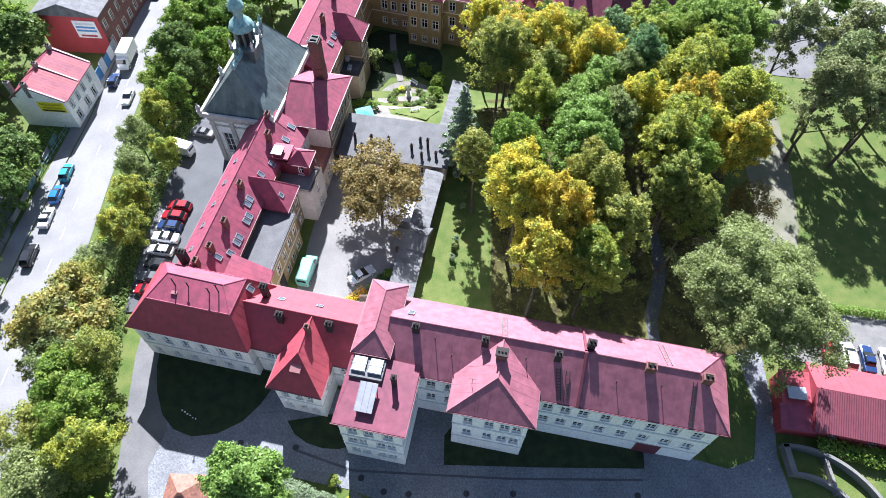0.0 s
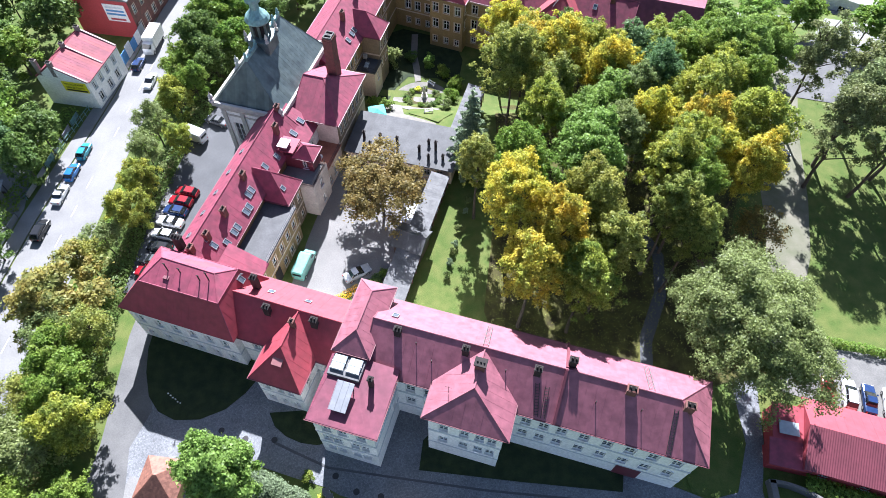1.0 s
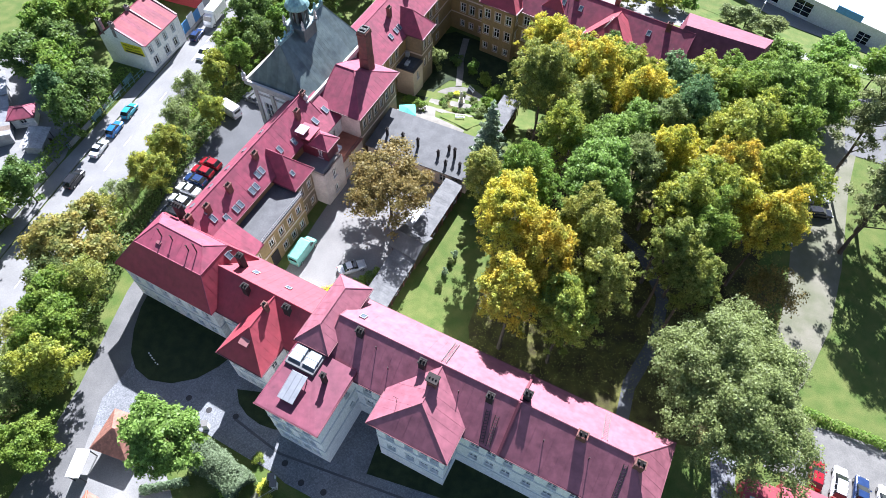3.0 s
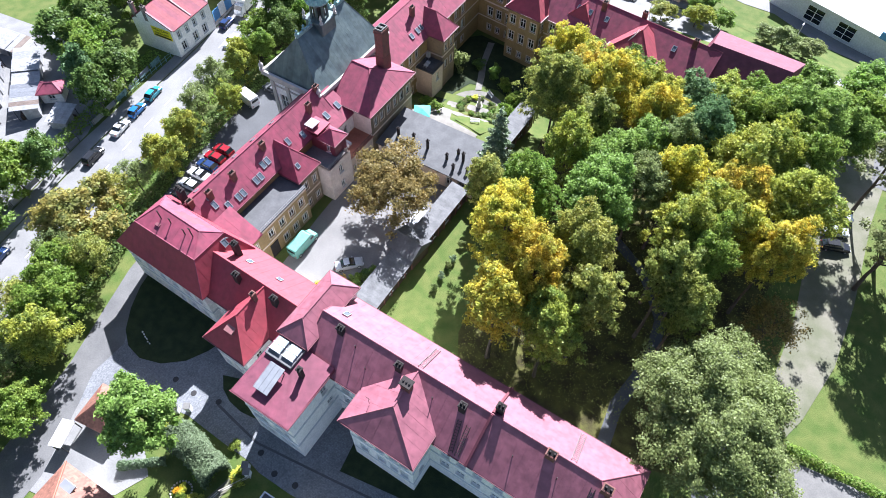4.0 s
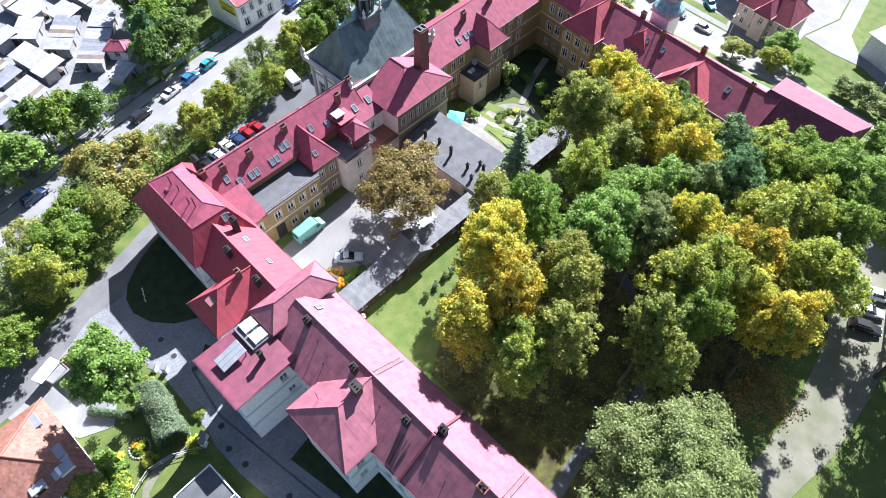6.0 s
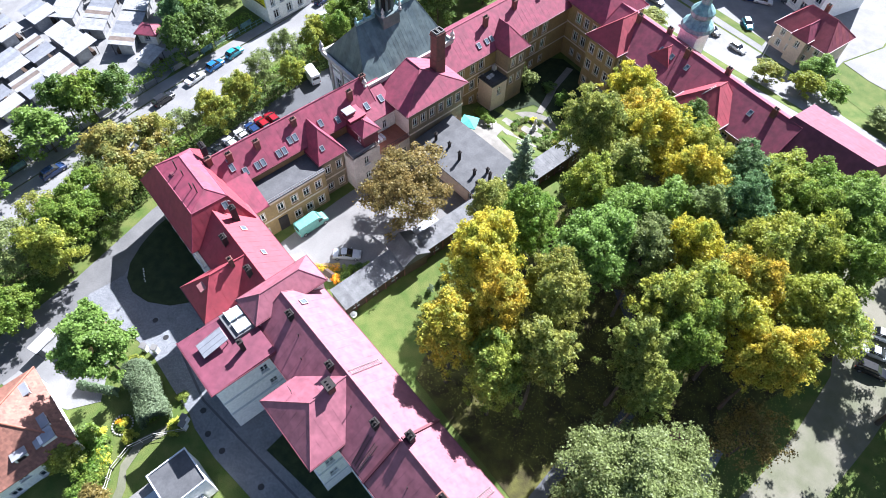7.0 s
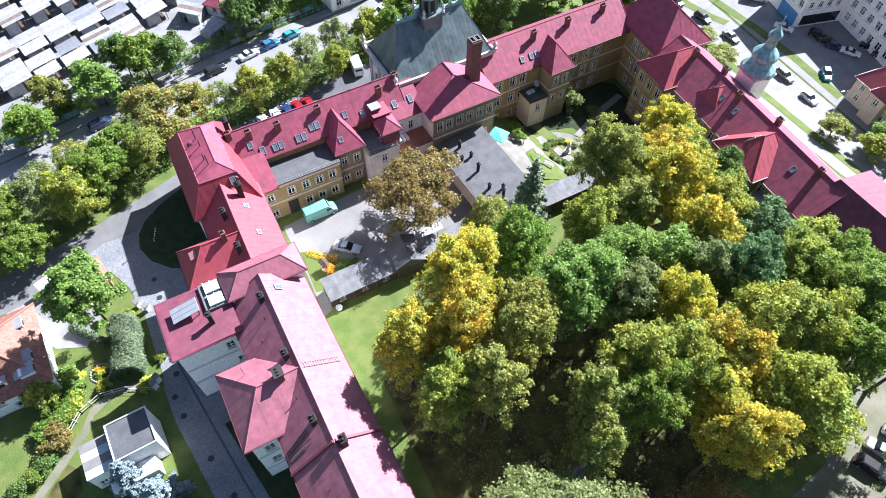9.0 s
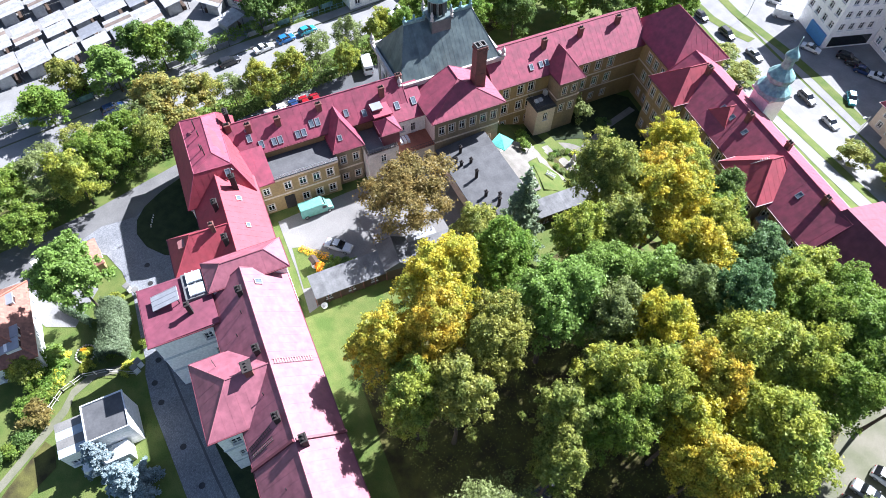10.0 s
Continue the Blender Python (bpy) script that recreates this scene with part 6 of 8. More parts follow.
def car(colour, x, y, turn, kind="hatch", z=None, where="parked by the kerb", group="parked cars"):
    mat = paint(colour, COLOURS[colour])
    z = ground_z(x, y) + 0.04 if z is None else z
    size = {"hatch": 4.1, "saloon": 4.5, "suv": 4.6, "van": 5.5}[kind]
    what = {"hatch": "hatchback car", "saloon": "saloon car", "suv": "estate car", "van": "panel van"}[kind]
    ob = thing("panel_van" if kind == "van" else "car", pose(x, y, z, 0, 0, turn), "%s %s %s" % (colour, what, where), "van" if kind == "van" else "car", group)
    h, w = size / 2, 0.88 if kind != "van" else 1.0
    if kind == "van":
        bm = bmesh.new()
        hull(bm, [(-h, 2.25, 0.9), (-h + 0.06, 2.4, 1.0), (h - 1.75, 2.42, 1.0), (h - 1.55, 2.36, 0.98)], w, 0.32)
        part("body", bm, mat, ob)
        bm = bmesh.new()
        hull(bm, [(h - 1.54, 2.3, 0.98), (h - 1.0, 1.65, 0.99), (h - 0.85, 1.28, 0.99), (h - 0.15, 1.02, 0.95), (h, 0.75, 0.86)], w, 0.32)
        part("cab", bm, mat, ob)
        glaz = [("windscreen", (h - 1.46, 2.2), (h - 0.96, 1.5), 0.84)]
    else:
        hood = {"hatch": 0.95, "saloon": 1.15, "suv": 1.05}[kind]
        tail = {"hatch": 0.15, "saloon": 0.95, "suv": 0.1}[kind]
        top = {"hatch": 1.46, "saloon": 1.42, "suv": 1.62}[kind]
        belt = 0.92 if kind != "suv" else 1.0
        bm = bmesh.new()
        hull(bm, [(-h, 0.72, 0.84), (-h + 0.12, belt, 0.95), (-h + 0.7, belt + 0.03, 1.0), (h - hood - 0.5, belt + 0.02, 1.0), (h - hood, belt - 0.02, 1.0), (h - 0.2, 0.76, 0.94), (h, 0.58, 0.82)], w, 0.24)
        part("body", bm, mat, ob)
        a, b = -h + tail, h - hood - 0.15
        bm = bmesh.new()
        hull(bm, [(a + 0.02, belt + 0.02, 0.9), (a + 0.42, top - 0.03, 0.83), (a + 0.6, top, 0.83), (b - 0.95, top, 0.83), (b - 0.8, top - 0.03, 0.83), (b, belt + 0.02, 0.9)], w, belt - 0.05)
        part("cabin", bm, M["black_glass"], ob, "dark glazed cabin")
        bm = bmesh.new()
        add_box(bm, a + 0.5, b - 0.85, -w * 0.70, w * 0.70, top - 0.03, top + 0.025, bevel=0.02)
        part("roof", bm, mat, ob)
        for s in (-1, 1):
            for xx in (a + 0.75, (a + b) / 2 - 0.1):
                bm = bmesh.new()
                add_tube(bm, (xx, s * w * 0.955, belt), (xx + 0.02, s * w * 0.80, top - 0.04), 0.045, seg=5)
                part("pillar", bm, mat, ob)
            bm = bmesh.new()
            add_box(bm, b - 0.35, b - 0.2, s * (w + 0.02), s * (w + 0.16), belt, belt + 0.13, bevel=0.02)
            part("wing_mirror", bm, mat, ob)
        glaz = []
    for name, p, q, s in glaz:
        bm = bmesh.new()
        d = 0.03
        vs = [(p[0] + d, -w * s * 0.86, p[1]), (q[0] + d, -w * s, q[1]), (q[0] + d, w * s, q[1]), (p[0] + d, w * s * 0.86, p[1])]
        lo_v, hi_v = [bm.verts.new((v[0] - 0.04, v[1], v[2] - 0.03)) for v in vs], [bm.verts.new((v[0], v[1], v[2] + 0.01)) for v in vs]
        bm.faces.new(hi_v)
        bm.faces.new(lo_v[::-1])
        for i in range(4):
            bm.faces.new((lo_v[i], lo_v[(i + 1) % 4], hi_v[(i + 1) % 4], hi_v[i]))
        part(name, bm, M["black_glass"], ob)
    if kind == "van":
        for s in (-1, 1):
            box("side_window", h - 1.9, h - 1.15, s * 0.97 - 0.03, s * 0.97 + 0.03, 1.35, 1.85, M["black_glass"], ob)
        box("rear_window", -h - 0.02, -h + 0.05, -0.7, 0.7, 1.45, 1.95, M["black_glass"], ob)
    r = 0.31 if kind != "van" else 0.35
    for xx in (-h + 0.8, h - 0.8):
        for s in (-1, 1):
            wheel(ob, xx, s * (w - 0.09), r)
    for s in (-1, 1):
        box("headlight", h - 0.14, h - 0.02, s * w * 0.62 - 0.16, s * w * 0.62 + 0.16, 0.58, 0.72, M["lamp_clear"], ob, bevel=0.02)
        box("tail_light", -h - 0.01, -h + 0.06, s * w * 0.70 - 0.1, s * w * 0.70 + 0.1, 0.62, 0.85, M["lamp_red"], ob, bevel=0.02)
    return ob


ROADCARS = "on the main road"
for c, x, y, t, k in (("black", -67.8, 57.4, 92, "suv"), ("white", -67.9, 65.3, 92, "saloon"), ("blue", -68.0, 70.6, 92, "hatch"), ("teal", -68.0, 75.8, 92, "hatch"), 
                      ("grey", -61.2, 47.5, 271, "suv"), ("navy", -67.6, 33.0, 92, "suv"), ("navy", -66.9, 101.0, 91, "hatch"), ("white", -62.6, 96.0, 270, "saloon"), ("grey", -63.6, 16.0, 270, "saloon"), ("black", -66.5, 132.0, 91, "hatch"), ("silver", -66.8, 140.0, 91, "suv")):
    car(c, x, y, t, k, where=ROADCARS, group="cars on the main road")
for c, x, y, k in (("red", -43.5, 65.1, "hatch"), ("red", -43.9, 63.0, "hatch"), ("navy", -44.1, 60.9, "hatch"), ("white", -44.2, 58.6, "saloon"), ("white", -44.3, 56.0, "hatch"), ("black", -44.2, 53.4, "hatch"), ("grey", -44.4, 50.9, "saloon"), ("red", -44.4, 48.6, "hatch")):
    car(c, x, y, 172, k, where="parked in a row by the range", group="cars parked by the range")
car("white", -46.6, 78.2, 160, "van", where="parked under the trees")
car("grey", -43.4, 82.4, 165, "saloon", where="parked beside the church")
car("mint", -20.3, 52.3, 80, "van", where="parked in the courtyard")
car("silver", -11.8, 51.6, 37, "saloon", where="parked in the courtyard")
for c, x, y, k in (("red", 57.4, 38.6, "hatch"), ("white", 60.2, 38.2, "suv"), ("navy", 62.8, 37.7, "saloon"), ("white", 65.6, 37.3, "saloon"), ("grey", 68.4, 36.8, "hatch"), ("white", 71.2, 36.2, "hatch")):
    car(c, x, y, 79, k, where="parked behind the red shed", group="cars behind the shed")
for c, x, y, t, k in (("black", 60.2, 84.2, 10, "suv"), ("silver", 60.0, 87.4, 12, "saloon"), ("white", 60.6, 91.0, 12, "suv")):
    car(c, x, y, t, k, where="parked on the gravel path")
for c, x, y, t, k in (("black", -25.6, 157.9, -10, "hatch"), ("black", -17.6, 157.6, -10, "suv"), ("grey", -9.0, 156.8, -12, "saloon"), ("grey", 6.6, 154.6, -15, "suv"), ("silver", 14.1, 152.2, -16, "hatch"), ("navy", 38.0, 139.0, 163, "saloon"), ("white", 55, 134.0, 165, "hatch")):
    car(c, x, y, t, k, where="driving along the north street", group="cars on the north street")
for c, x, y, t, k in (("white", -3.2, 169.6, 16, "saloon"), ("black", 3.6, 173.6, 20, "suv"), ("black", 6.0, 173.2, 20, "saloon"), ("navy", 8.4, 172.6, 20, "hatch"), ("white", 11.6, 173.6, 20, "saloon"), ("white", -14.2, 174.6, 30, "van"), ("teal", 12.2, 162.4, -50, "hatch"), ("black", 13.5, 179.0, 20, "saloon"), ("grey", 17.0, 178.0, 20, "suv"), ("white", -19.0, 178.0, 20, "hatch")):
    car(c, x, y, t, k, where="parked on the forecourt", group="cars on the forecourt")
lorry = thing("box_lorry", pose(-65.9, 107.6, ground_z(-66, 107) + 0.03, 0, 0, -90), "white box lorry parked in the street", "lorry")
box("cargo_box", -3.6, 1.6, -1.2, 1.2, 0.9, 3.5, M["frame"], lorry, bevel=0.04)
bm = bmesh.new()
hull(bm, [(1.75, 2.7, 0.98), (2.5, 2.65, 1.0), (3.15, 1.8, 1.0), (3.4, 1.2, 0.95)], 1.1, 0.5)
part("cab", bm, paint("white", COLOURS["white"]), lorry)
box("windscreen", -0.03, 0.03, -0.95, 0.95, -0.5, 0.45, M["black_glass"], lorry, m=pose(2.88, 0, 2.22, 0, -36, 0))
for x in (-2.6, 2.5):
    for s in (-1, 1):
        wheel(lorry, x, s * 1.0, 0.45)

# ---------------------------------------------------------------- houses round about
M["red_paint"] = material("red_painted_render", (0.40, 0.05, 0.055), 0.8, 0, (0.33, 0.045, 0.05), 3, 30, 0.7, 0.2)
M["sign_yellow"] = material("yellow_banner_vinyl", (0.80, 0.70, 0.02), 0.5, 0, (0.75, 0.66, 0.02), 2, 20, bump=0.03)
M["ink"] = material("black_print", (0.015, 0.015, 0.015), 0.5, bump=0)
M["sign_blue"] = material("blue_board", (0.08, 0.25, 0.50), 0.5, 0, (0.07, 0.22, 0.45), 1, 20, bump=0.05)
rh = thing("corner_house", pose(-80.0, 88.6, 0, 0, 0, -5), "white two-storey corner house with a red metal roof", "house")
block(rh, 0, 10.4, 0, 11.6, -4.2, 2.6, M["white"], sides="SENW", E=[(-2.9, 1.3, 2.0, [2.0, 5.6, 8.6]), (0.2, 0.9, 1.6, [1.6, 4.0, 6.4, 9.2])], surround=M["grey_trim"])
g = [(0, 2.6), (3.9, 5.6), (10.4, 2.6)]
for y0, nm in ((0.0, "gable"), (11.2, "gable")):
    link_mesh(nm, [(p[0], y0 + d, p[1]) for d in (0, 0.4) for p in g], [(0, 2, 1), (3, 4, 5), (0, 1, 4, 3), (1, 2, 5, 4), (2, 0, 3, 5)], M["white"], rh)
for a, b in (((0, 2.6), (3.9, 5.6)), ((3.9, 5.6), (10.4, 2.6))):
    q = [(a[0] - (0.3 if a[0] == 0 else 0), 0.3, a[1] + 0.06), (b[0] + (0.3 if b[0] > 10 else 0), 0.3, b[1] + 0.06), (b[0] + (0.3 if b[0] > 10 else 0), 11.3, b[1] + 0.06), (a[0] - (0.3 if a[0] == 0 else 0), 11.3, a[1] + 0.06)]
    roof(rh, q, [q], M["roof_matte"], width=0.7)
for y0 in (0.0, 5.9, 11.3):
    bm = bmesh.new()
    for a, b in (((0, 2.6), (3.9, 5.6)), ((3.9, 5.6), (10.4, 2.6))):
        d = Vector((b[0] - a[0], 0, b[1] - a[1]))
        add_box(bm, 0, d.length, 0, 0.35, 0.02, 0.32, Matrix.Translation((a[0], y0, a[1])) @ pose(0, 0, 0, 0, -math.degrees(math.atan2(d.z, d.x)), 0))
    part("coping", bm, M["roof_rust"], rh)
for u, v in ((1.2, 0.3), (4.3, 0.3), (3.7, 6.0), (3.9, 11.3)):
    chimney(rh, u, v, 3.2, 6.6, 0.9, 0.6, M["chim"], 2)
ban = box("advert_banner", 4.9, 9.9, -0.1, -0.03, 0.2, 2.5, M["sign_yellow"], rh, "yellow advertising banner with black lettering")
for k, (words, z, size) in enumerate((("WŁĄCZAMY", 1.75, 0.72), ("NISKIE CENY!", 0.98, 0.62))):
    cu = bpy.data.curves.new("banner_text", "FONT")
    cu.body, cu.size, cu.align_x, cu.extrude = words, size, "CENTER", 0.01
    cu.materials.append(M["ink"])
    to = new("lettering", cu)
    to.parent = ban
    to.matrix_basis = Matrix.Translation((7.4, -0.125, z)) @ pose(0, 0, 0, 90)
box("print_bar", 5.3, 9.6, -0.13, -0.1, 0.35, 0.72, M["ink"], ban)
rb2 = thing("brick_tenement", pose(-83.0, 111.0, 0, 0, 0, -4), "red brick tenement with a painted gable and dark roof", "house")
block(rb2, 0, 13.4, 0, 26, -4.2, 5.4, M["red_paint"], sides="SNW")
block(rb2, 0, 13.4, 0, 26, -4.2, 5.4, M["brick"], sides="E", E=[(-2.6, 1.3, 2.0, 8), (1.6, 1.1, 1.9, 8)], surround=M["pink"])
q = [(-0.4, -0.3, 5.4), (13.8, -0.3, 5.4), (13.8, 26.3, 5.4), (-0.4, 26.3, 5.4)]
rid = [(6.5, -0.3, 8.0), (6.5, 26.3, 8.0)]
roof(rb2, q, [(q[0], rid[0], rid[1], q[3]), (rid[0], q[1], q[2], rid[1]), (q[0], q[1], rid[0]), (q[2], q[3], rid[1])], M["felt_light"], width=1.6)
for v in (4, 6, 12):
    skylight(rb2, slope_frame(9.6, v, 7.05, 0, 19), 1.0, 1.4)
brd = box("sign_board", 7.6, 12.4, -0.12, -0.02, 0.2, 4.2, M["frame"], rb2, "white painted sign board with faded print")
for z, w, mt in ((3.5, 1.9, "grey_trim"), (2.7, 2.0, "sign_blue"), (1.9, 2.1, "sign_blue"), (0.7, 1.7, "red_paint")):
    box("print_bar", 10 - w, 10 + w, -0.15, -0.12, z - 0.2, z + 0.25, M[mt], brd)
for i, (mt, hgt) in enumerate((("sign_blue", 3.0), ("frame", 3.4), ("sign_blue", 2.8), ("frame", 3.0), ("zinc", 3.2))):
    y = 100.6 + i * 2.2
    b = thing("street_hoarding", pose(-69.6 + i * 0.08, y, ground_z(-70, y), 0, 0, 88), "%s advertising hoarding on steel posts" % {"sign_blue": "blue", "frame": "white", "zinc": "pale grey"}[mt], "hoarding", "street hoardings")
    box("board", 0, 2.1, -0.05, 0.05, 0.5, hgt, M[mt], b)
    for x in (0.15, 1.95):
        box("post", x - 0.05, x + 0.05, 0.05, 0.15, 0, hgt, M["steel"], b)
    box("print_bar", 0.3, 1.8, 0.05, 0.07, hgt * 0.55, hgt * 0.68, M["paint_line"], b)

# villa with clay tiles


def tiled(parent, poly, mat, du=0.3, dv=0.36):
    """Lays courses of clay tiles on one roof plane as a single mesh of tilted, cut tiles."""
    poly = [Vector(p) for p in poly]
    n = sum((a.cross(b) for a, b in zip(poly, poly[1:] + poly[:1])), Vector()).normalized()
    if n.z < 0:
        poly, n = poly[::-1], -n
    ax = n.cross(Vector((0, 0, 1))).normalized()
    up_v = n.cross(ax) * -1
    if up_v.z < 0:
        up_v = -up_v
    lo_a, hi_a = min(p.dot(ax) for p in poly), max(p.dot(ax) for p in poly)
    lo_u, hi_u = min(p.dot(up_v) for p in poly), max(p.dot(up_v) for p in poly)
    verts, faces = [], []
    r = 0
    u = lo_u
    while u < hi_u:
        row = clip(clip(poly, up_v * u, up_v), up_v * (u + dv), -up_v)
        a = lo_a - (r % 2) * du / 2
        while a < hi_a and len(row) > 2:
            t = clip(clip(row, ax * a, ax), ax * (a + du), -ax)
            if len(t) > 2:
                s = len(verts)
                for p in t:
                    f = 1 - (p.dot(up_v) - u) / dv
                    g2 = abs((p.dot(ax) - a) / du - 0.5)
                    verts.append(p + n * (0.02 + 0.03 * f + 0.02 * (0.5 - g2)))
                faces.append(tuple(range(s, s + len(t))))
            a += du
        u += dv
        r += 1
    return tagged(link_mesh("roof_tiles", verts, faces, mat, parent), kind="stuff")


M["tile_i"] = material("orange_clay_tile_mixed", (0.25, 0.112, 0.078), 0.7, 0, (0.18, 0.08, 0.057), 1.2, 40, 0.8, 0.2, 0.22, island=True)
VF = pose(-17.0, 8.4, 0, 0, 0, -9)
vil = thing("villa", VF, "white villa with an orange clay-tiled hipped roof", "house")
block(vil, -12.6, -0.5, -13.5, -0.5, -1.0, 3.9, M["white"], sides="ENW", E=[(0.1, 1.3, 1.5, [1.6, 4.6, 8.2, 11.2]), (2.2, 1.2, 1.3, [6.4, 9.6, 12.0])], N=[(0.6, 1.1, 1.6, 4)])
c = [(-13.2, -14, 3.9), (0, -14, 3.9), (0, 0, 3.9), (-13.2, 0, 3.9)]
ra, rb = (-6.6, -7.6, 8.6), (-6.6, -6.0, 8.6)
vp = [(c[0], c[1], ra), (c[1], c[2], rb, ra), (c[2], c[3], rb), (c[3], c[0], ra, rb)]
roof(vil, c, vp, M["tile"], sheets=False)
for p in vp:
    tiled(vil, p, M["tile_i"])
bm = bmesh.new()
for a, b in ((c[0], ra), (c[1], ra), (c[2], rb), (c[3], rb), (ra, rb)):
    add_tube(bm, Vector(a) + Vector((0, 0, 0.1)), Vector(b) + Vector((0, 0, 0.1)), 0.13, seg=6)
part("ridge_tiles", bm, M["tile"], vil)
for du, dv2, ang in ((-4.0, -1.3, 90), (-2.0, -1.4, 90), (-1.4, -5.6, 0), (-9.6, -1.4, 90)):
    m = Matrix.Translation((du, dv2, 4.5)) @ pose(0, 0, 0, 0, 0, ang - 90)
    bm = bmesh.new()
    add_box(bm, -0.75, 0.75, -1.8, 0.0, 0.0, 1.2)
    bmesh.ops.transform(bm, matrix=m, verts=bm.verts[:])
    dm = part("dormer", bm, M["frame"], vil, "white dormer with a grey zinc roof")
    bm = bmesh.new()
    add_box(bm, -0.95, 0.95, -2.3, 0.25, 1.2, 1.34, bevel=0.04)
    bmesh.ops.transform(bm, matrix=m @ pose(0, 0, 0, 6), verts=bm.verts[:])
    part("dormer_roof", bm, M["zinc"], dm)
    bm = bmesh.new()
    add_box(bm, -0.5, 0.5, 0.0, 0.04, 0.25, 1.0)
    bmesh.ops.transform(bm, matrix=m, verts=bm.verts[:])
    part("pane", bm, M["black_glass"], dm)
for u, v in ((-8.3, -6.4), (-4.6, -8.4)):
    chimney(vil, u, v, 6.0, 9.8, 0.9, 0.7, M["tile"], 2)
# little lodge
lf = pose(-33.35, 20.7, 0, 0, 0, -2)
lodge = thing("gate_lodge", lf, "small lodge with a pyramid roof of orange tiles", "house")
block(lodge, 0.3, 5.1, -5.2, -0.3, -0.3, 2.6, M["ochre"], N=[(0.9, 0.9, 1.1, [2.6])], S=[(0.9, 0.9, 1.1, [1.6, 4.0])])
c = [(0, -5.5, 2.6), (5.4, -5.5, 2.6), (5.4, 0, 2.6), (0, 0, 2.6)]
ra, rb = (2.5, -2.7, 4.9), (2.9, -2.7, 4.9)
vp = [(c[0], c[1], rb, ra), (c[1], c[2], rb), (c[2], c[3], ra, rb), (c[3], c[0], ra)]
roof(lodge, c, vp, M["tile"], sheets=False)
for p in vp:
    tiled(lodge, p, M["tile_i"])
cano = thing("flat_shelter", pose(-34.0, 13.2, 0, 0, 0, 100), "white flat-roofed shelter on posts by the drive", "shelter")
box("roof_slab", -1.8, 1.8, -0.9, 0.9, 2.3, 2.45, M["frame"], cano, bevel=0.03)
for x in (-1.65, 1.65):
    for y in (-0.75, 0.75):
        box("post", x - 0.06, x + 0.06, y - 0.06, y + 0.06, 0, 2.3, M["steel"], cano)
gar = thing("garden_house", pose(-5.6, 11.2, 0, 0, 0, -9), "white flat-roofed garden house with a dark felt roof", "house")
block(gar, 0, 5.0, 0, 5.0, -0.4, 5.3, M["white"], E=[(1.2, 0.9, 1.2, [2.6])], W=[(2.6, 0.9, 1.2, [2.6])])
for q in ((-0.1, 5.1, -0.1, 0.06), (-0.1, 5.1, 4.94, 5.1), (-0.1, 0.06, 0.06, 4.94), (4.94, 5.1, 0.06, 4.94)):
    box("parapet", *q, 5.3, 5.6, M["grey_trim"], gar, bevel=0.03)
box("felt_roof", 0.06, 4.94, 0.06, 4.94, 5.2, 5.38, M["felt"], gar)
block(gar, 0.1, 4.9, -3.8, -0.1, -0.4, 3.9, M["white"], sides="SEW", E=[(0.8, 1.0, 1.3, 2)])
for i in range(4):
    box("glazed_roof_panel", 0.1 + i * 1.21, 1.28 + i * 1.21, -3.9, -0.1, 3.9, 3.98, M["milk"] if i % 2 else M["concrete"], gar)
box("white_wing", 5.1, 7.2, -2.0, 3.6, -0.3, 2.4, M["frame"], gar, bevel=0.04)

# red sheds in the east
es = thing("red_shed", pose(51.4, 31.9, 0, 0, 0, -11.5), "long red corrugated-metal shed beside the car park", "shed")
block(es, 0.2, 31, -5.4, 3.9, -0.2, 3.0, M["red_paint"], S=[(0.9, 1.4, 1.0, 6)])


def corrugated(parent, a, b, c, d, mat, pitch=0.3, depth=0.06):
    """A ribbed sheet over the quad a b c d, ribs running from a-b to d-c."""
    a, b, c, d = (Vector(p) for p in (a, b, c, d))
    n = (b - a).cross(d - a).normalized()
    k = int((b - a).length / pitch) * 2
    verts, faces = [], []
    for i in range(k + 1):
        f = i / k
        h = n * (depth if i % 2 else 0.0)
        verts += [a.lerp(b, f) + h, d.lerp(c, f) + h]
    for i in range(k):
        faces.append((2 * i, 2 * i + 2, 2 * i + 3, 2 * i + 1))
    return link_mesh("corrugated_sheet", verts, faces, mat, parent)


q = [(-0.3, -5.8, 3.0), (31.3, -5.8, 3.0), (31.3, 4.3, 3.0), (-0.3, 4.3, 3.0)]
r0, r1 = (-0.3, -0.4, 5.0), (31.3, -0.4, 5.0)
roof(es, q, [(q[0], q[1], r1, r0), (q[1], q[2], r1), (q[2], q[3], r0, r1), (q[3], q[0], r0)], M["roof_new"], sheets=False)
corrugated(es, (-0.3, -5.8, 3.05), (31.3, -5.8, 3.05), (31.3, -0.4, 5.05), (-0.3, -0.4, 5.05), M["roof_rust"])
sheet_slope(es, (q[2], q[3], r0, r1), M["roof_new"], 1.2)
ls = thing("lean_to_shed", pose(46.2, 27.0, 0, 0, 0, -8), "small dark red lean-to shed with a pale skylight", "shed")
block(ls, 0.1, 4.9, 0.1, 3.0, -0.2, 2.4, M["red_paint"])
q = [(-0.2, -0.2, 2.4), (5.1, -0.2, 2.4), (5.1, 3.2, 3.1), (-0.2, 3.2, 3.1)]
roof(ls, q, [q], M["roof"], width=1.0)
block(ls, 0.4, 5.0, 3.3, 7.8, -0.2, 3.0, M["red_paint"])
q = [(0.2, 3.2, 3.1), (5.1, 3.2, 3.1), (5.1, 8.0, 3.5), (0.2, 8.0, 3.5)]
roof(ls, q, [q], M["roof_new"], width=1.0)
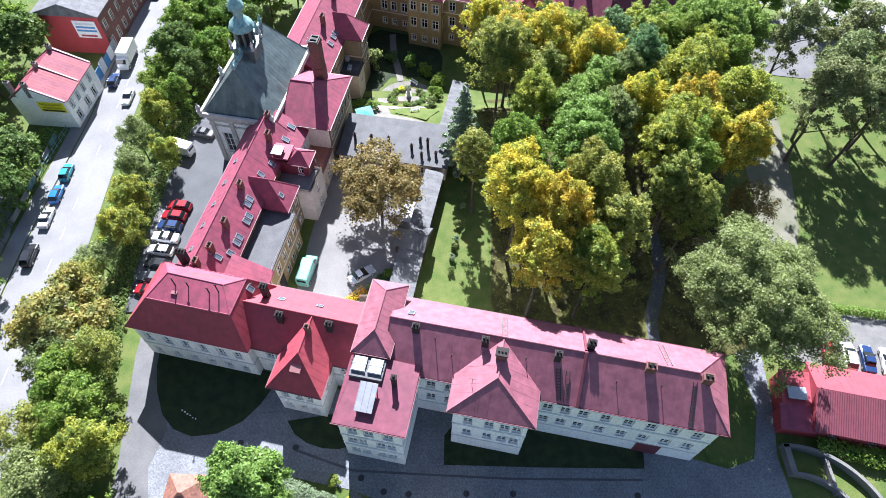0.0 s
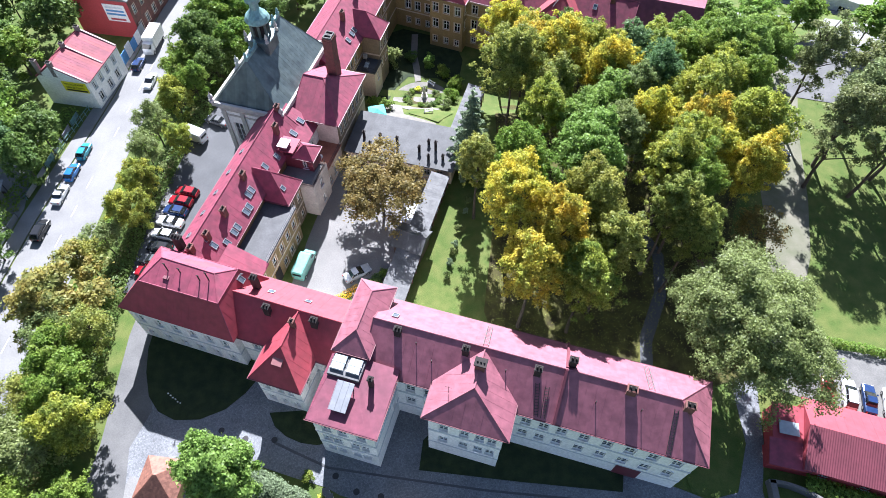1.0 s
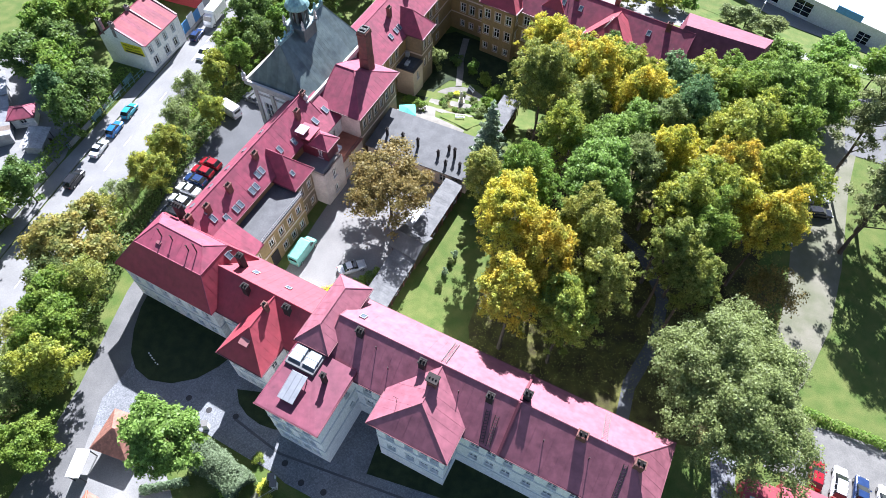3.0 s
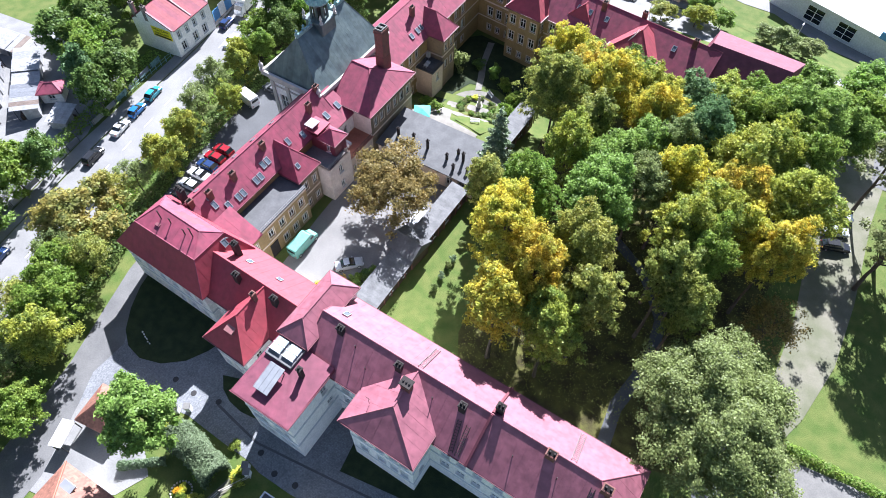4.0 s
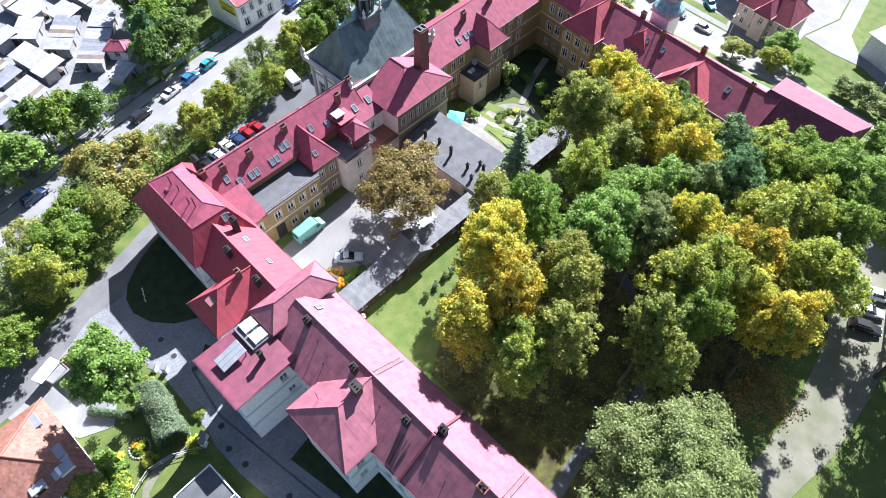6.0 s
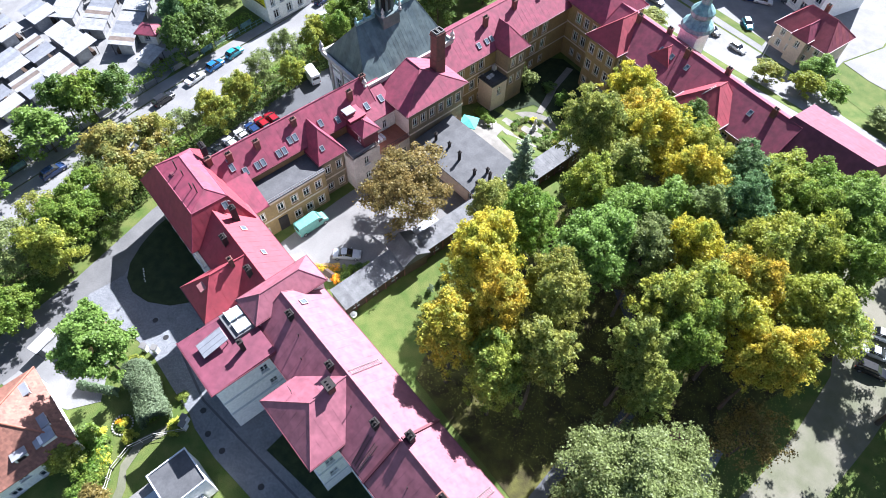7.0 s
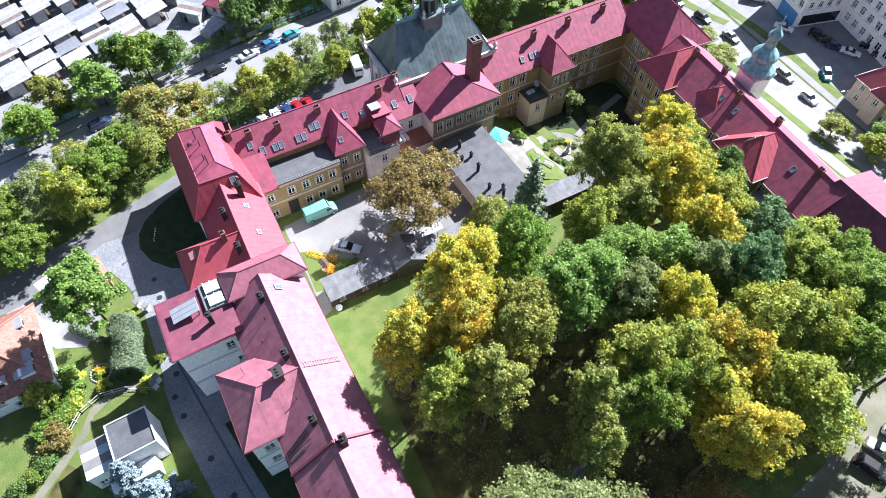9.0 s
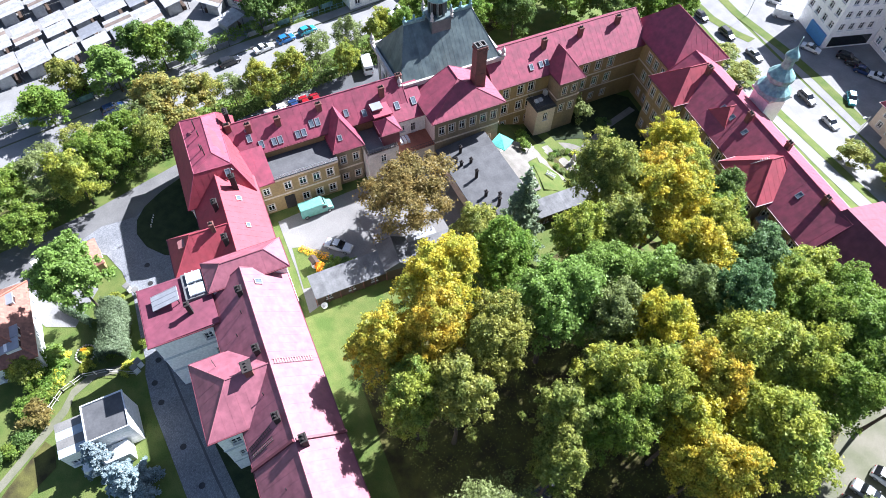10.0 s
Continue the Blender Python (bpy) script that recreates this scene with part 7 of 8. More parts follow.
box("skylight_panel", 0.9, 3.4, 3.8, 5.6, 3.5, 3.62, M["milk"], ls, "pale translucent roof panel")
ramp = thing("curved_ramp", pose(46.5, 14.0, 0), "curved pale concrete retaining walls with a planted bed", "retaining wall")
for r, h in ((7.4, 1.1), (11.0, 1.3)):
    bm = bmesh.new()
    rows_v = []
    for i in range(23):
        a0 = radians(8 + 84 * i / 22)
        rows_v.append([(rr * math.cos(a0), rr * math.sin(a0), zz) for rr, zz in ((r - 0.22, -0.2), (r - 0.22, h), (r + 0.22, h), (r + 0.22, -0.2))])
    loft(bm, rows_v)
    bmesh.ops.recalc_face_normals(bm, faces=bm.faces[:])
    part("curved_wall", bm, M["concrete"], ramp)
box("end_wall", -0.3, 0.5, 7.2, 11.2, -0.2, 1.3, M["concrete"], ramp, bevel=0.03)
box("cross_wall", 4.8, 5.2, 4.8, 9.6, -0.2, 1.0, M["concrete"], ramp, m=pose(0, 0, 0, 0, 0, 0))

# houses north of the street
nh = thing("north_house", pose(18.6, 159.2, -7.8, 0, 0, -17), "tan house with a red half-hipped roof across the street", "house")
block(nh, 0, 12.5, 0, 9.5, -0.3, 5.6, M["pink"], surround=M["frame"], S=[(0.9, 1.0, 1.5, [2, 4.6, 8.6, 10.8]), (3.6, 1.0, 1.4, [2, 4.6, 8.6, 10.8])], W=[(0.9, 1.0, 1.5, 3), (3.6, 1.0, 1.4, 3)])
hip(nh, -0.5, 13, -0.5, 10, 5.6, (3.0, 4.7, 10.0), (9.6, 4.7, 10.0), M["roof_matte"], 1.2)
block(nh, 5.0, 8.4, -1.6, 2.0, -0.3, 6.4, M["pink"], sides="SEW", S=[(3.9, 1.1, 1.5, [1.7])])
hip(nh, 4.6, 8.8, -2.0, 3.0, 6.4, (6.7, -0.4, 9.0), (6.7, 3.0, 9.2), M["roof"], 1.0)
chimney(nh, 6.0, 5.6, 9.0, 11.4, 0.9, 0.7, M["brick"], 2)
of = thing("office_block", pose(-11.9, 177.0, -7.8, 0, 0, -26), "pale five-storey office block with dark window bands", "office block")
block(of, 0, 11, 0, 14, -0.3, 14.5, M["white"], S=[(4.6, 1.4, 1.7, 4), (7.8, 1.4, 1.7, 4), (11.0, 1.4, 1.7, 4)], E=[(4.6, 1.3, 1.7, [2, 4.4, 6.8, 9.2]), (7.8, 1.3, 1.7, [2, 4.4, 6.8, 9.2]), (11.0, 1.3, 1.7, [2, 4.4, 6.8, 9.2])])
block(of, 11.1, 34, 12.2, 28, -0.3, 14.5, M["white"], S=[(1.2, 1.5, 1.9, 8), (4.6, 1.5, 1.9, 8), (7.8, 1.5, 1.9, 8), (11.0, 1.5, 1.9, 8)], sides="SEN")
box("shop_front", 11.02, 11.12, 1.0, 11.0, 0.5, 3.0, M["black_glass"], of, "dark shop window band")
box("shop_front", 4.4, 10.4, -0.5, -0.02, 0.3, 3.2, M["sign_blue"], of, "blue-green shop front")
box("flat_roof", -0.3, 11.0, -0.3, 14.3, 14.5, 14.8, M["concrete"], of)
box("flat_roof", 11.02, 34.3, 11.9, 28.3, 14.5, 14.8, M["concrete"], of)
hall = thing("grey_hall", pose(46.9, 164.0, -7.8, 0, 0, -30), "long pale grey industrial hall with a white roof", "hall")
block(hall, 0, 62, 0, 18, -0.3, 5.6, M["grey_trim"], S=[(0.6, 4.4, 3.6, [11.0, 19.0]), (0.6, 3.0, 2.8, [34, 50])], bars=2)
q = [(-0.5, -0.5, 5.6), (62.5, -0.5, 5.6), (62.5, 18.5, 6.6), (-0.5, 18.5, 6.6)]
roof(hall, q, [q], M["frame"], width=2.2)
box("sign_board", 26, 32, -0.7, -0.5, 5.4, 7.0, M["sign_blue"], hall, "blue shop sign board above the eaves")
for i in range(10):
    x, y = -60 + i * 34, 235 + 12 * math.sin(i * 2.2)
    hb = thing("town_house", pose(x, y, -8, 0, 0, -15 + 9 * math.sin(i)), "distant pale town house with a red roof", "house", "distant houses")
    block(hb, 0, 14, 0, 10, -0.3, 7, M["white"] if i % 2 else M["pink"], S=[(1, 1.1, 1.6, 4), (4, 1.1, 1.6, 4)], sides="SEW")
    hip(hb, -0.5, 14.5, -0.5, 10.5, 7, (4.5, 5, 11), (9.5, 5, 11), M["roof_matte"], 1.6)

# ---------------------------------------------------------------- the market
M["rust"] = material("weathered_brown_grey_sheet", (0.23, 0.18, 0.15), 0.75, 0.1, (0.16, 0.125, 0.105), 0.8, 40, 0.9, 0.3, 0.2)
M["sheet_white"] = material("white_painted_sheet", (0.37, 0.375, 0.38), 0.6, 0, (0.26, 0.26, 0.265), 0.9, 30, 0.8, 0.15, 0.12)


def stall(mat, label):
    ob = thing("market_stall", pose(-84, 0, -3.8), label, "stall", "market stalls")
    box("counter", -1.5, 1.5, 0.9, 1.5, 0, 0.9, M["timber"], ob)
    box("back_wall", -1.7, 1.7, -1.9, -1.8, 0, 2.2, M["sheet_white"], ob)
    for s in (-1, 1):
        box("side_wall", s * 1.7 - 0.05, s * 1.7 + 0.05, -1.8, 0.6, 0, 2.3, M["sheet_white"], ob)
        box("post", s * 1.7 - 0.05, s * 1.7 + 0.05, 1.8, 1.9, 0, 2.7, M["steel"], ob)
    for i in range(3):
        a = -2.05 + i * 1.37
        corrugated(ob, (a, -2.3, 2.25), (a + 1.35, -2.3, 2.25), (a + 1.35, 2.5, 2.85), (a, 2.5, 2.85), M["rust"] if mat == "mixed" and i == 1 else M["sheet_white"] if mat != "zinc" else M["zinc"], 0.22, 0.05)
    return ob


bases = [stall("white", "market stall with a white corrugated roof"), stall("mixed", "market stall with a patched brown and white roof"), stall("zinc", "market stall with a pale zinc roof")]
rows_of_stalls = []
for tier, (x0, k) in enumerate(((-91.0, 2), (-100.2, 2), (-111.6, 2), (-120.8, 2), (-132, 3))):
    for iy in range(9):
        y = 1.0 + iy * 5.95 + (tier % 2) * 0.6
        if tier == 0 and iy == 0:
            continue
        rows_of_stalls.append((x0 + (0.8 if iy == 5 else 0), y, 0, k, 0.9))
rows_of_stalls += [(-100.0, 55.6, 0, 3, 0.98), (-111.6, 56.4, 0, 2, 0.95), (-86.9, 62.4, 130.5, 5, 0.97), (-96.0, 61.6, 130.5, 3, 0.95), (-106.4, 69.4, 0, 2, 0.8), (-113.5, 76.6, -2, 4, 1.05), (-105, 60, 130.5, 2, 0.95), (-118, 66, 0, 3, 0.95), (-79.0, 63.0, 12, 1, 1.05), (-77.4, 29.4, -72, 1, 1.0)]
for n, (x, y, turn, k, sx) in enumerate(rows_of_stalls):
    a = radians(turn)
    for i in range(k):
        step = i * 4.12 * sx
        base = bases[(0, 0, 1, 0, 0, 2, 0, 1, 0, 0)[(n * 7 + i * 3) % 10]]
        m = pose(x + step * math.cos(a), y + step * math.sin(a), -3.8, 0, 0, turn + random.uniform(-1, 1)) @ Matrix.Diagonal((sx, (random.uniform(0.98, 1.24) if turn == 0 else 1.05), random.uniform(0.9, 1.12), 1))
        copy_thing(base, m)
for k, base in enumerate(bases):
    base.matrix_basis = pose(-95.5 + k * 4.1, 81.5, -3.8, 0, 0, 0)
kio = thing("red_kiosk", pose(-85.6, 68.0, -3.8, 0, 0, 30), "small red-roofed kiosk among the trees", "kiosk")
block(kio, -2, 2, -1.6, 1.6, 0, 2.6, M["white"], S=[(0.9, 1.2, 1.1, [2.0])])
hip(kio, -2.4, 2.4, -2, 2, 2.6, (-0.8, 0, 3.7), (0.8, 0, 3.7), M["roof"], 0.8)

# boards and fence along the street
for i in range(22):
    y = 8 + i * 3.6
    if i in (4, 9, 15):
        continue
    b = thing("roadside_board", pose(-73.1, y, -3.75, 0, 0, 90 + random.uniform(-3, 3)), "%s on posts along the pavement" % ("pale advertising board" if i % 3 else "green mesh fence panel"), "fence panel", "roadside boards")
    mt = M["sheet_white"] if i % 3 == 1 else M["zinc"] if i % 3 == 2 else M["patina"]
    box("panel", -1.5, 1.5, -0.04, 0.04, 0.35, 1.45, mt, b)
    for x in (-1.35, 1.35):
        box("post", x - 0.05, x + 0.05, -0.05, 0.05, 0, 1.6, M["steel"], b)


def street_lamp(x, y, turn, h=8.0):
    ob = thing("street_lamp", pose(x, y, ground_z(x, y), 0, 0, turn), "tall grey street lamp with one arm", "street lamp", "street lamps")
    bm = bmesh.new()
    add_tube(bm, (0, 0, 0), (0, 0, h), 0.09, 0.05, 8)
    add_tube(bm, (0, 0, h - 0.1), (1.5, 0, h + 0.35), 0.04, seg=6)
    part("pole", bm, M["steel_pale"], ob)
    box("lamp_head", 1.3, 2.1, -0.14, 0.14, h + 0.27, h + 0.42, M["zinc"], ob, bevel=0.03)


for x, y in ((-20, 168.5), (20, 149.4), (52, 143.5)):
    street_lamp(x, y, -105)

# ---------------------------------------------------------------- gardens and small things


def shrub(leaf, x, y, h, r, label, name="shrub", group=""):
    return tree(random.choice(BUSH), leaf, x, y, h, r, label, name, group, "shrub")


def leaf_band(name, pts, width, height, leaf, label, count, size=0.14, kind="", category="hedge"):
    """A clipped or wild hedge that follows a line."""
    rng = np.random.default_rng(len(pts) * 7 + count)
    seg = [(Vector(a), Vector(b)) for a, b in zip(pts, pts[1:])]
    tot = sum((b - a).length for a, b in seg)
    cs, ns = [], []
    for a, b in seg:
        k = int(count * (b - a).length / tot)
        d = (b - a).normalized()
        s = Vector((-d.y, d.x))
        for f, g1, g2, e in zip(rng.random(k), rng.random(k), rng.random(k), rng.normal(0, 1, k)):
            p = a + (b - a) * f
            ang = math.pi * g1
            wav = 1 + 0.10 * math.sin(p.x * 2.1 + 1.3 * p.y) * math.sin(ang * 3 + p.y) + 0.07 * math.sin(p.x * 0.9) + 0.11 * e
            off, z = math.cos(ang) * width / 2 * wav, (abs(math.sin(ang)) ** 0.5) * height * wav * (1 if g2 < 0.7 else g2)
            q = p + s * off
            cs.append((q.x, q.y, ground_z(q.x, q.y) + z))
            ns.append((s.x * math.cos(ang), s.y * math.cos(ang), math.sin(ang) + 0.3))
    me = leaf_mesh(name, np.array(cs), np.array(ns) + rng.normal(0, 0.45, (len(cs), 3)), rng.uniform(0.6, 1.3, len(cs)) * size, rng)
    me.materials[0] = L[leaf]
    return tagged(new(name, me), label, category, kind=kind)


leaf_band("thuja_hedge", [(-21.0, 18.8), (-17.0, 17.9), (-12.6, 16.0)], 3.3, 3.4, "hedge", "tall rough evergreen hedge between garden and drive", 34000, 0.10, kind="stuff")
leaf_band("yard_hedge", [(-25.5, 12.6), (-20.2, 15.4)], 1.0, 1.3, "hedge", "low clipped hedge beside the paved yard", 1800, 0.12)
leaf_band("villa_border", [(-19.4, 9.2), (-15.6, 9.6), (-13.4, 7.0), (-12.0, 3.0)], 2.4, 1.5, "green", "mixed leafy border along the villa", 3600, 0.13)
leaf_band("car_park_hedge", [(53.5, 47.6), (64, 45.6), (80, 43.2)], 1.2, 1.2, "green", "row of clipped shrubs edging the car park", 2600, 0.14)
leaf_band("shed_border", [(50.8, 25.4), (58, 23.6), (70, 21.0)], 2.4, 1.6, "green", "leafy shrubs along the shed wall", 3600, 0.15)
leaf_band("bank_growth", [(-55.5, 20), (-56, 45), (-56.5, 70), (-56.5, 95), (-55, 115)], 3.0, 1.6, "green", "rough undergrowth along the road bank", 9000, 0.16, category="undergrowth", kind="stuff")
leaf_band("bank_growth_upper", [(-46.6, 12), (-48.2, 30), (-50.2, 50), (-50, 75), (-47, 95)], 5.6, 1.6, "dark", "dark undergrowth below the street trees", 13000, 0.16, category="undergrowth", kind="stuff")
leaf_band("market_growth", [(-75.0, 14), (-75.4, 30), (-75.5, 50), (-75.5, 64), (-75, 86)], 2.6, 1.6, "green", "wild hedge between market and pavement", 6000, 0.16, category="undergrowth", kind="stuff")
tree(SPRUCE[1], "blue", 5.2, 12.4, 8.2, 3.5, "silver-blue spruce beside the garden house", "blue_spruce")
tree(SPRUCE[1], "blue", 0.4, 10.4, 7.8, 2.9, "silver-blue spruce by the garden house wall", "blue_spruce")
for x, y, leaf, h, r in ((-14.6, 16.0, "green", 2.2, 1.4), (-11.0, 17.4, "flower_y", 1.0, 0.8), (-10.4, 16.6, "lime", 1.2, 0.9), (-17.6, 10.4, "flower_y", 0.9, 0.8), (-10.6, 5.0, "brown", 2.4, 2.0), (-12.4, 4.2, "green", 1.8, 1.6), (-14.5, 8.7, "flower_y", 1.5, 1.2), (-13.2, 7.0, "lime", 1.6, 1.3), (-15.6, 6.2, "green", 2.2, 1.6), (-8.4, 2.6, "dark", 1.6, 1.3), (-7.6, 0.8, "green", 1.6, 1.2), (-7.4, -1.0, "dark", 1.7, 1.3), (-14.0, 12.6, "lime", 1.4, 1.0),
                         (-13.0, 20.4, "lime", 1.1, 0.8), (-22.4, 19.6, "lime", 1.4, 1.0)):
    shrub(leaf, x, y, h, r, "%s garden shrub" % {"green": "leafy green", "flower_y": "low yellow-flowering", "lime": "light yellow-green", "brown": "rusty autumn", "dark": "dark green"}[leaf], "garden_shrub", "garden shrubs")
bed = thing("flower_bed", pose(-16.4, 12.9, 0), "round stone-edged flower bed on the lawn", "flower bed")
for i in range(22):
    a = 2 * math.pi * i / 22
    bm = bmesh.new()
    bmesh.ops.create_icosphere(bm, subdivisions=1, radius=0.19, matrix=pose(1.35 * math.cos(a), 1.35 * math.sin(a), 0.08, 20 * i, 35 * i, 50 * i) @ Matrix.Diagonal((1, 0.8, 0.7, 1)))
    part("stone", bm, M["stone"], bed)
for i in range(7):
    a = i * 2.4
    c = shared("plant", BUSH[i % 3][1], bed, pose(0.25 * i ** 0.6 * math.cos(a), 0.25 * i ** 0.6 * math.sin(a), 0, 0, 0, 50 * i) @ Matrix.Diagonal((0.28, 0.28, 0.3, 1)))
    c.material_slots[0].link = "OBJECT"
    c.material_slots[0].material = L[("flower_y", "flower", "green")[i % 3]]
# flowers and small tree in the courtyard corner
leaf_band("marigold_bed", [(-15.2, 46.4), (-13.4, 47.4), (-12.0, 48.6), (-11.2, 49.4)], 1.2, 0.5, "flower", "bright orange marigold bed in the courtyard", 700, 0.07, category="flower bed")
patch("courtyard_lawn", [(-16.0, 45.4), (-8.2, 43.3), (-6.4, 48.6), (-9.5, 50.2), (-12.2, 48.6), (-15.4, 46.6)], M["grass"], "small lawn in the courtyard corner", "lawn", 0.06)
for x, y, leaf in ((-9.6, 49.6, "green"), (-8.4, 50.6, "dark"), (-9.0, 48.2, "bright"), (-7.4, 52.0, "green"), (-10.2, 47.2, "flower")):
    shrub(leaf, x, y, 1.2, 1.0, "courtyard shrub in the flower bed", "courtyard_shrub", "courtyard shrubs")
well = thing("garden_well", pose(-10.9, 46.8, 0.05), "small wooden wishing well with a shingled roof", "well")
bm = bmesh.new()
add_lathe(bm, [(0.55, 0), (0.6, 0.1), (0.55, 0.7), (0.45, 0.7), (0.45, 0.2)], 14)
part("basin", bm, M["stone"], well)
for s in (-1, 1):
    box("post", s * 0.5 - 0.05, s * 0.5 + 0.05, -0.05, 0.05, 0.6, 1.7, M["timber"], well)
    box("roof_board", -0.8, 0.8, -0.03, 0.75, -0.03, 0.03, M["timber"], well, m=Matrix.Translation((0, 0, 2.05)) @ pose(0, 0, 0, -38, 0, 0 if s > 0 else 180))
# long lawn: row of small evergreens
for i, (x, y) in enumerate(((4.7, 67.9), (4.3, 65.4), (3.4, 61.8), (3.1, 58.6), (2.8, 57.2), (2.5, 55.0), (5.2, 75.8), (5.6, 73.1), (2.3, 52.6))):
    shrub("needle" if i % 2 else "grey", x, y, 1.3, 0.55, "small young evergreen on the long lawn", "young_evergreen", "young evergreens")
# cloister garden
patch("garden_path", [(-16.8, 86.0), (-10, 84.6), (-3, 83.4), (-2.6, 86.4), (-9, 88.8), (-10.2, 93.5), (-12, 95), (-15, 90.5), (-16.8, 88.5)], M["pale_gravel"], "pale garden path", "path", 0.05)
patch("garden_lawn", [(-8.2, 89.4), (-2.2, 86.8), (0.4, 91.0), (-4.6, 92.6), (-8.2, 91.6)], M["grass"], "bright lawn in the cloister garden", "lawn", 0.05)
# corner lawn in the darkened grass, its shade painted into the colour
patch("garden_shade", [(-17.8, 95.5), (-13.4, 94.6), (-12.0, 100.0), (-10, 103.5), (-4, 103.6), (0.5, 101), (1.0, 110), (-1.2, 116.2), (-8, 118), (-13, 119.4), (-18, 116)], M["shade_lawn"], "lawn in the corner of the cloister garden, shade painted into its colour", "bed", 0.04)
patch("corner_path", [(-8.4, 102.0), (-9.2, 106.0), (-10.2, 110), (-10.9, 117.6), (-9.5, 117.8), (-8.9, 110.4), (-7.9, 106.6), (-7.2, 102.4)], M["pale_gravel"], "narrow grey path to the corner door", "path", 0.07)
patch("garden_bed_ring", ring(-6.2, 96.6, 4.2, 4.0, 30), M["soil"], "planted ring bed in the cloister garden", "bed", 0.05)
patch("garden_circle", ring(-6.0, 97.6, 2.6, 2.5, 24), M["pale_gravel"], "pale circle round the statue", "terrace", 0.07)
for i in range(16):
    a = 2 * math.pi * i / 16
    if i in (3, 11):
        continue
    shrub(("green", "grey", "dark", "green", "grey", "flower_y")[i % 6], -6.2 + 3.3 * math.cos(a), 96.6 + 3.1 * math.sin(a), 0.8, 0.7, "low rounded shrub in the ring bed", "bed_shrub", "ring bed shrubs")
for x, y, h, r, leaf in ((-14.4, 106.2, 5.0, 2.2, "grey"), (-6.0, 107.0, 3.2, 1.3, "bright"), (-2.6, 104.0, 3.0, 1.4, "green"), (-12.6, 90.8, 2.2, 1.2, "bright"), (-15.4, 93.0, 1.6, 1.2, "green"), (-1.4, 93.8, 2.0, 1.2, "grey"), (-0.6, 97.4, 2.4, 1.5, "green"), (0.2, 101.0, 2.6, 1.6, "green"), (-10, 109, 1.8, 1.4, "dark")):
    shrub(leaf, x, y, h, r, "leafy garden shrub beside the range", "cloister_shrub", "cloister shrubs")
st = thing("statue_plinth", pose(-6.0, 97.6, ground_z(-6.0, 97.6) + 0.07), "pale stone statue shape on a plinth", "statue")
bm = bmesh.new()
add_lathe(bm, [(0.7, 0), (0.7, 0.25), (0.45, 0.3), (0.42, 1.0), (0.5, 1.1), (0.28, 1.15), (0.34, 1.7), (0.28, 2.3), (0.12, 2.5), (0.17, 2.68), (0.08, 2.85)], 12)
part("figure", bm, M["stone"], st)


def bench(x, y, turn):
    ob = thing("garden_bench", pose(x, y, ground_z(x, y) + 0.05, 0, 0, turn), "pale slatted garden bench", "bench", "garden benches")
    for i in range(3):
        box("seat_slat", -0.9, 0.9, -0.2 + i * 0.15, -0.08 + i * 0.15, 0.42, 0.46, M["frame"], ob)
    for i in range(2):
        box("back_slat", -0.9, 0.9, 0.27, 0.30, 0.6 + i * 0.17, 0.72 + i * 0.17, M["frame"], ob)
    for s in (-1, 1):
        box("leg", s * 0.75 - 0.04, s * 0.75 + 0.04, -0.2, 0.3, 0.0, 0.42, M["stone"], ob)
        box("back_post", s * 0.75 - 0.03, s * 0.75 + 0.03, 0.25, 0.30, 0.4, 0.92, M["stone"], ob)


bench(-4.4, 90.2, 20)
bench(-11.6, 92.0, 120)
bench(-5.0, 101.4, -40)
# park shelter and bin stand
gz = thing("park_shelter", pose(43.0, 57.4, 0, 0, 0, 15), "small red-roofed wooden shelter under the trees", "shelter")
for x in (-1.1, 1.1):
    for y in (-0.8, 0.8):
        box("post", x - 0.06, x + 0.06, y - 0.06, y + 0.06, 0, 2.1, M["timber"], gz)
box("back_board", -1.1, 1.1, 0.76, 0.82, 0.3, 2.0, M["frame"], gz)
hip(gz, -1.5, 1.5, -1.1, 1.1, 2.1, (-1.4, 0, 2.7), (1.4, 0, 2.7), M["roof_rust"], 0.8, gutter=False)
# garden fence and pergola by the garden house


def fence(pts, h, label, mat, name="garden_fence", step=1.6):
    ob = thing(name, pose(*pts[0], ground_z(*pts[0])), label, "fence")
    o = Vector(pts[0])
    for a, b in zip(pts, pts[1:]):
        a, b = Vector(a) - o, Vector(b) - o
        k = max(1, round((b - a).length / step))
        for i in range(k + 1):
            p = a.lerp(b, i / k)
            box("post", p.x - 0.06, p.x + 0.06, p.y - 0.06, p.y + 0.06, -0.3, h, mat, ob)
        for z in (h * 0.35, h * 0.85):
            bm = bmesh.new()
            add_tube(bm, (a.x, a.y, z), (b.x, b.y, z), 0.045, seg=5)
            part("rail", bm, mat, ob)
    return ob


fence([(-9.2, 17.6), (-11.8, 14.6), (-13.0, 11.6), (-12.4, 8.6), (-10.9, 6.6)], 1.2, "weathered wooden rail fence between the gardens", M["stone"])
fence([(-73.6, 64), (-72.6, 78), (-71.8, 87)], 1.3, "green wire fence beside the pavement", M["patina"], "wire_fence")
patch("garden_walk", [(-10.2, 17.2), (-12.0, 13), (-11.0, 9.6), (-9.2, 8.2), (-4.1, -0.9), (-1, -7), (-2.2, -7.4), (-5.1, -1.4), (-10.2, 7.6), (-12.2, 9.6), (-13.2, 13), (-11.4, 17.4)], M["gravel"], "narrow gravel walk beside the fence", "path", 0.05)
patch("vegetable_plot", [(-7.0, 4.6), (-5.4, 5.4), (-2.8, 4.8), (-1.2, 1.0), (-0.6, -5.0), (-3.6, -1.0)], M["soil"], "bare dark vegetable plot", "plot", 0.03)
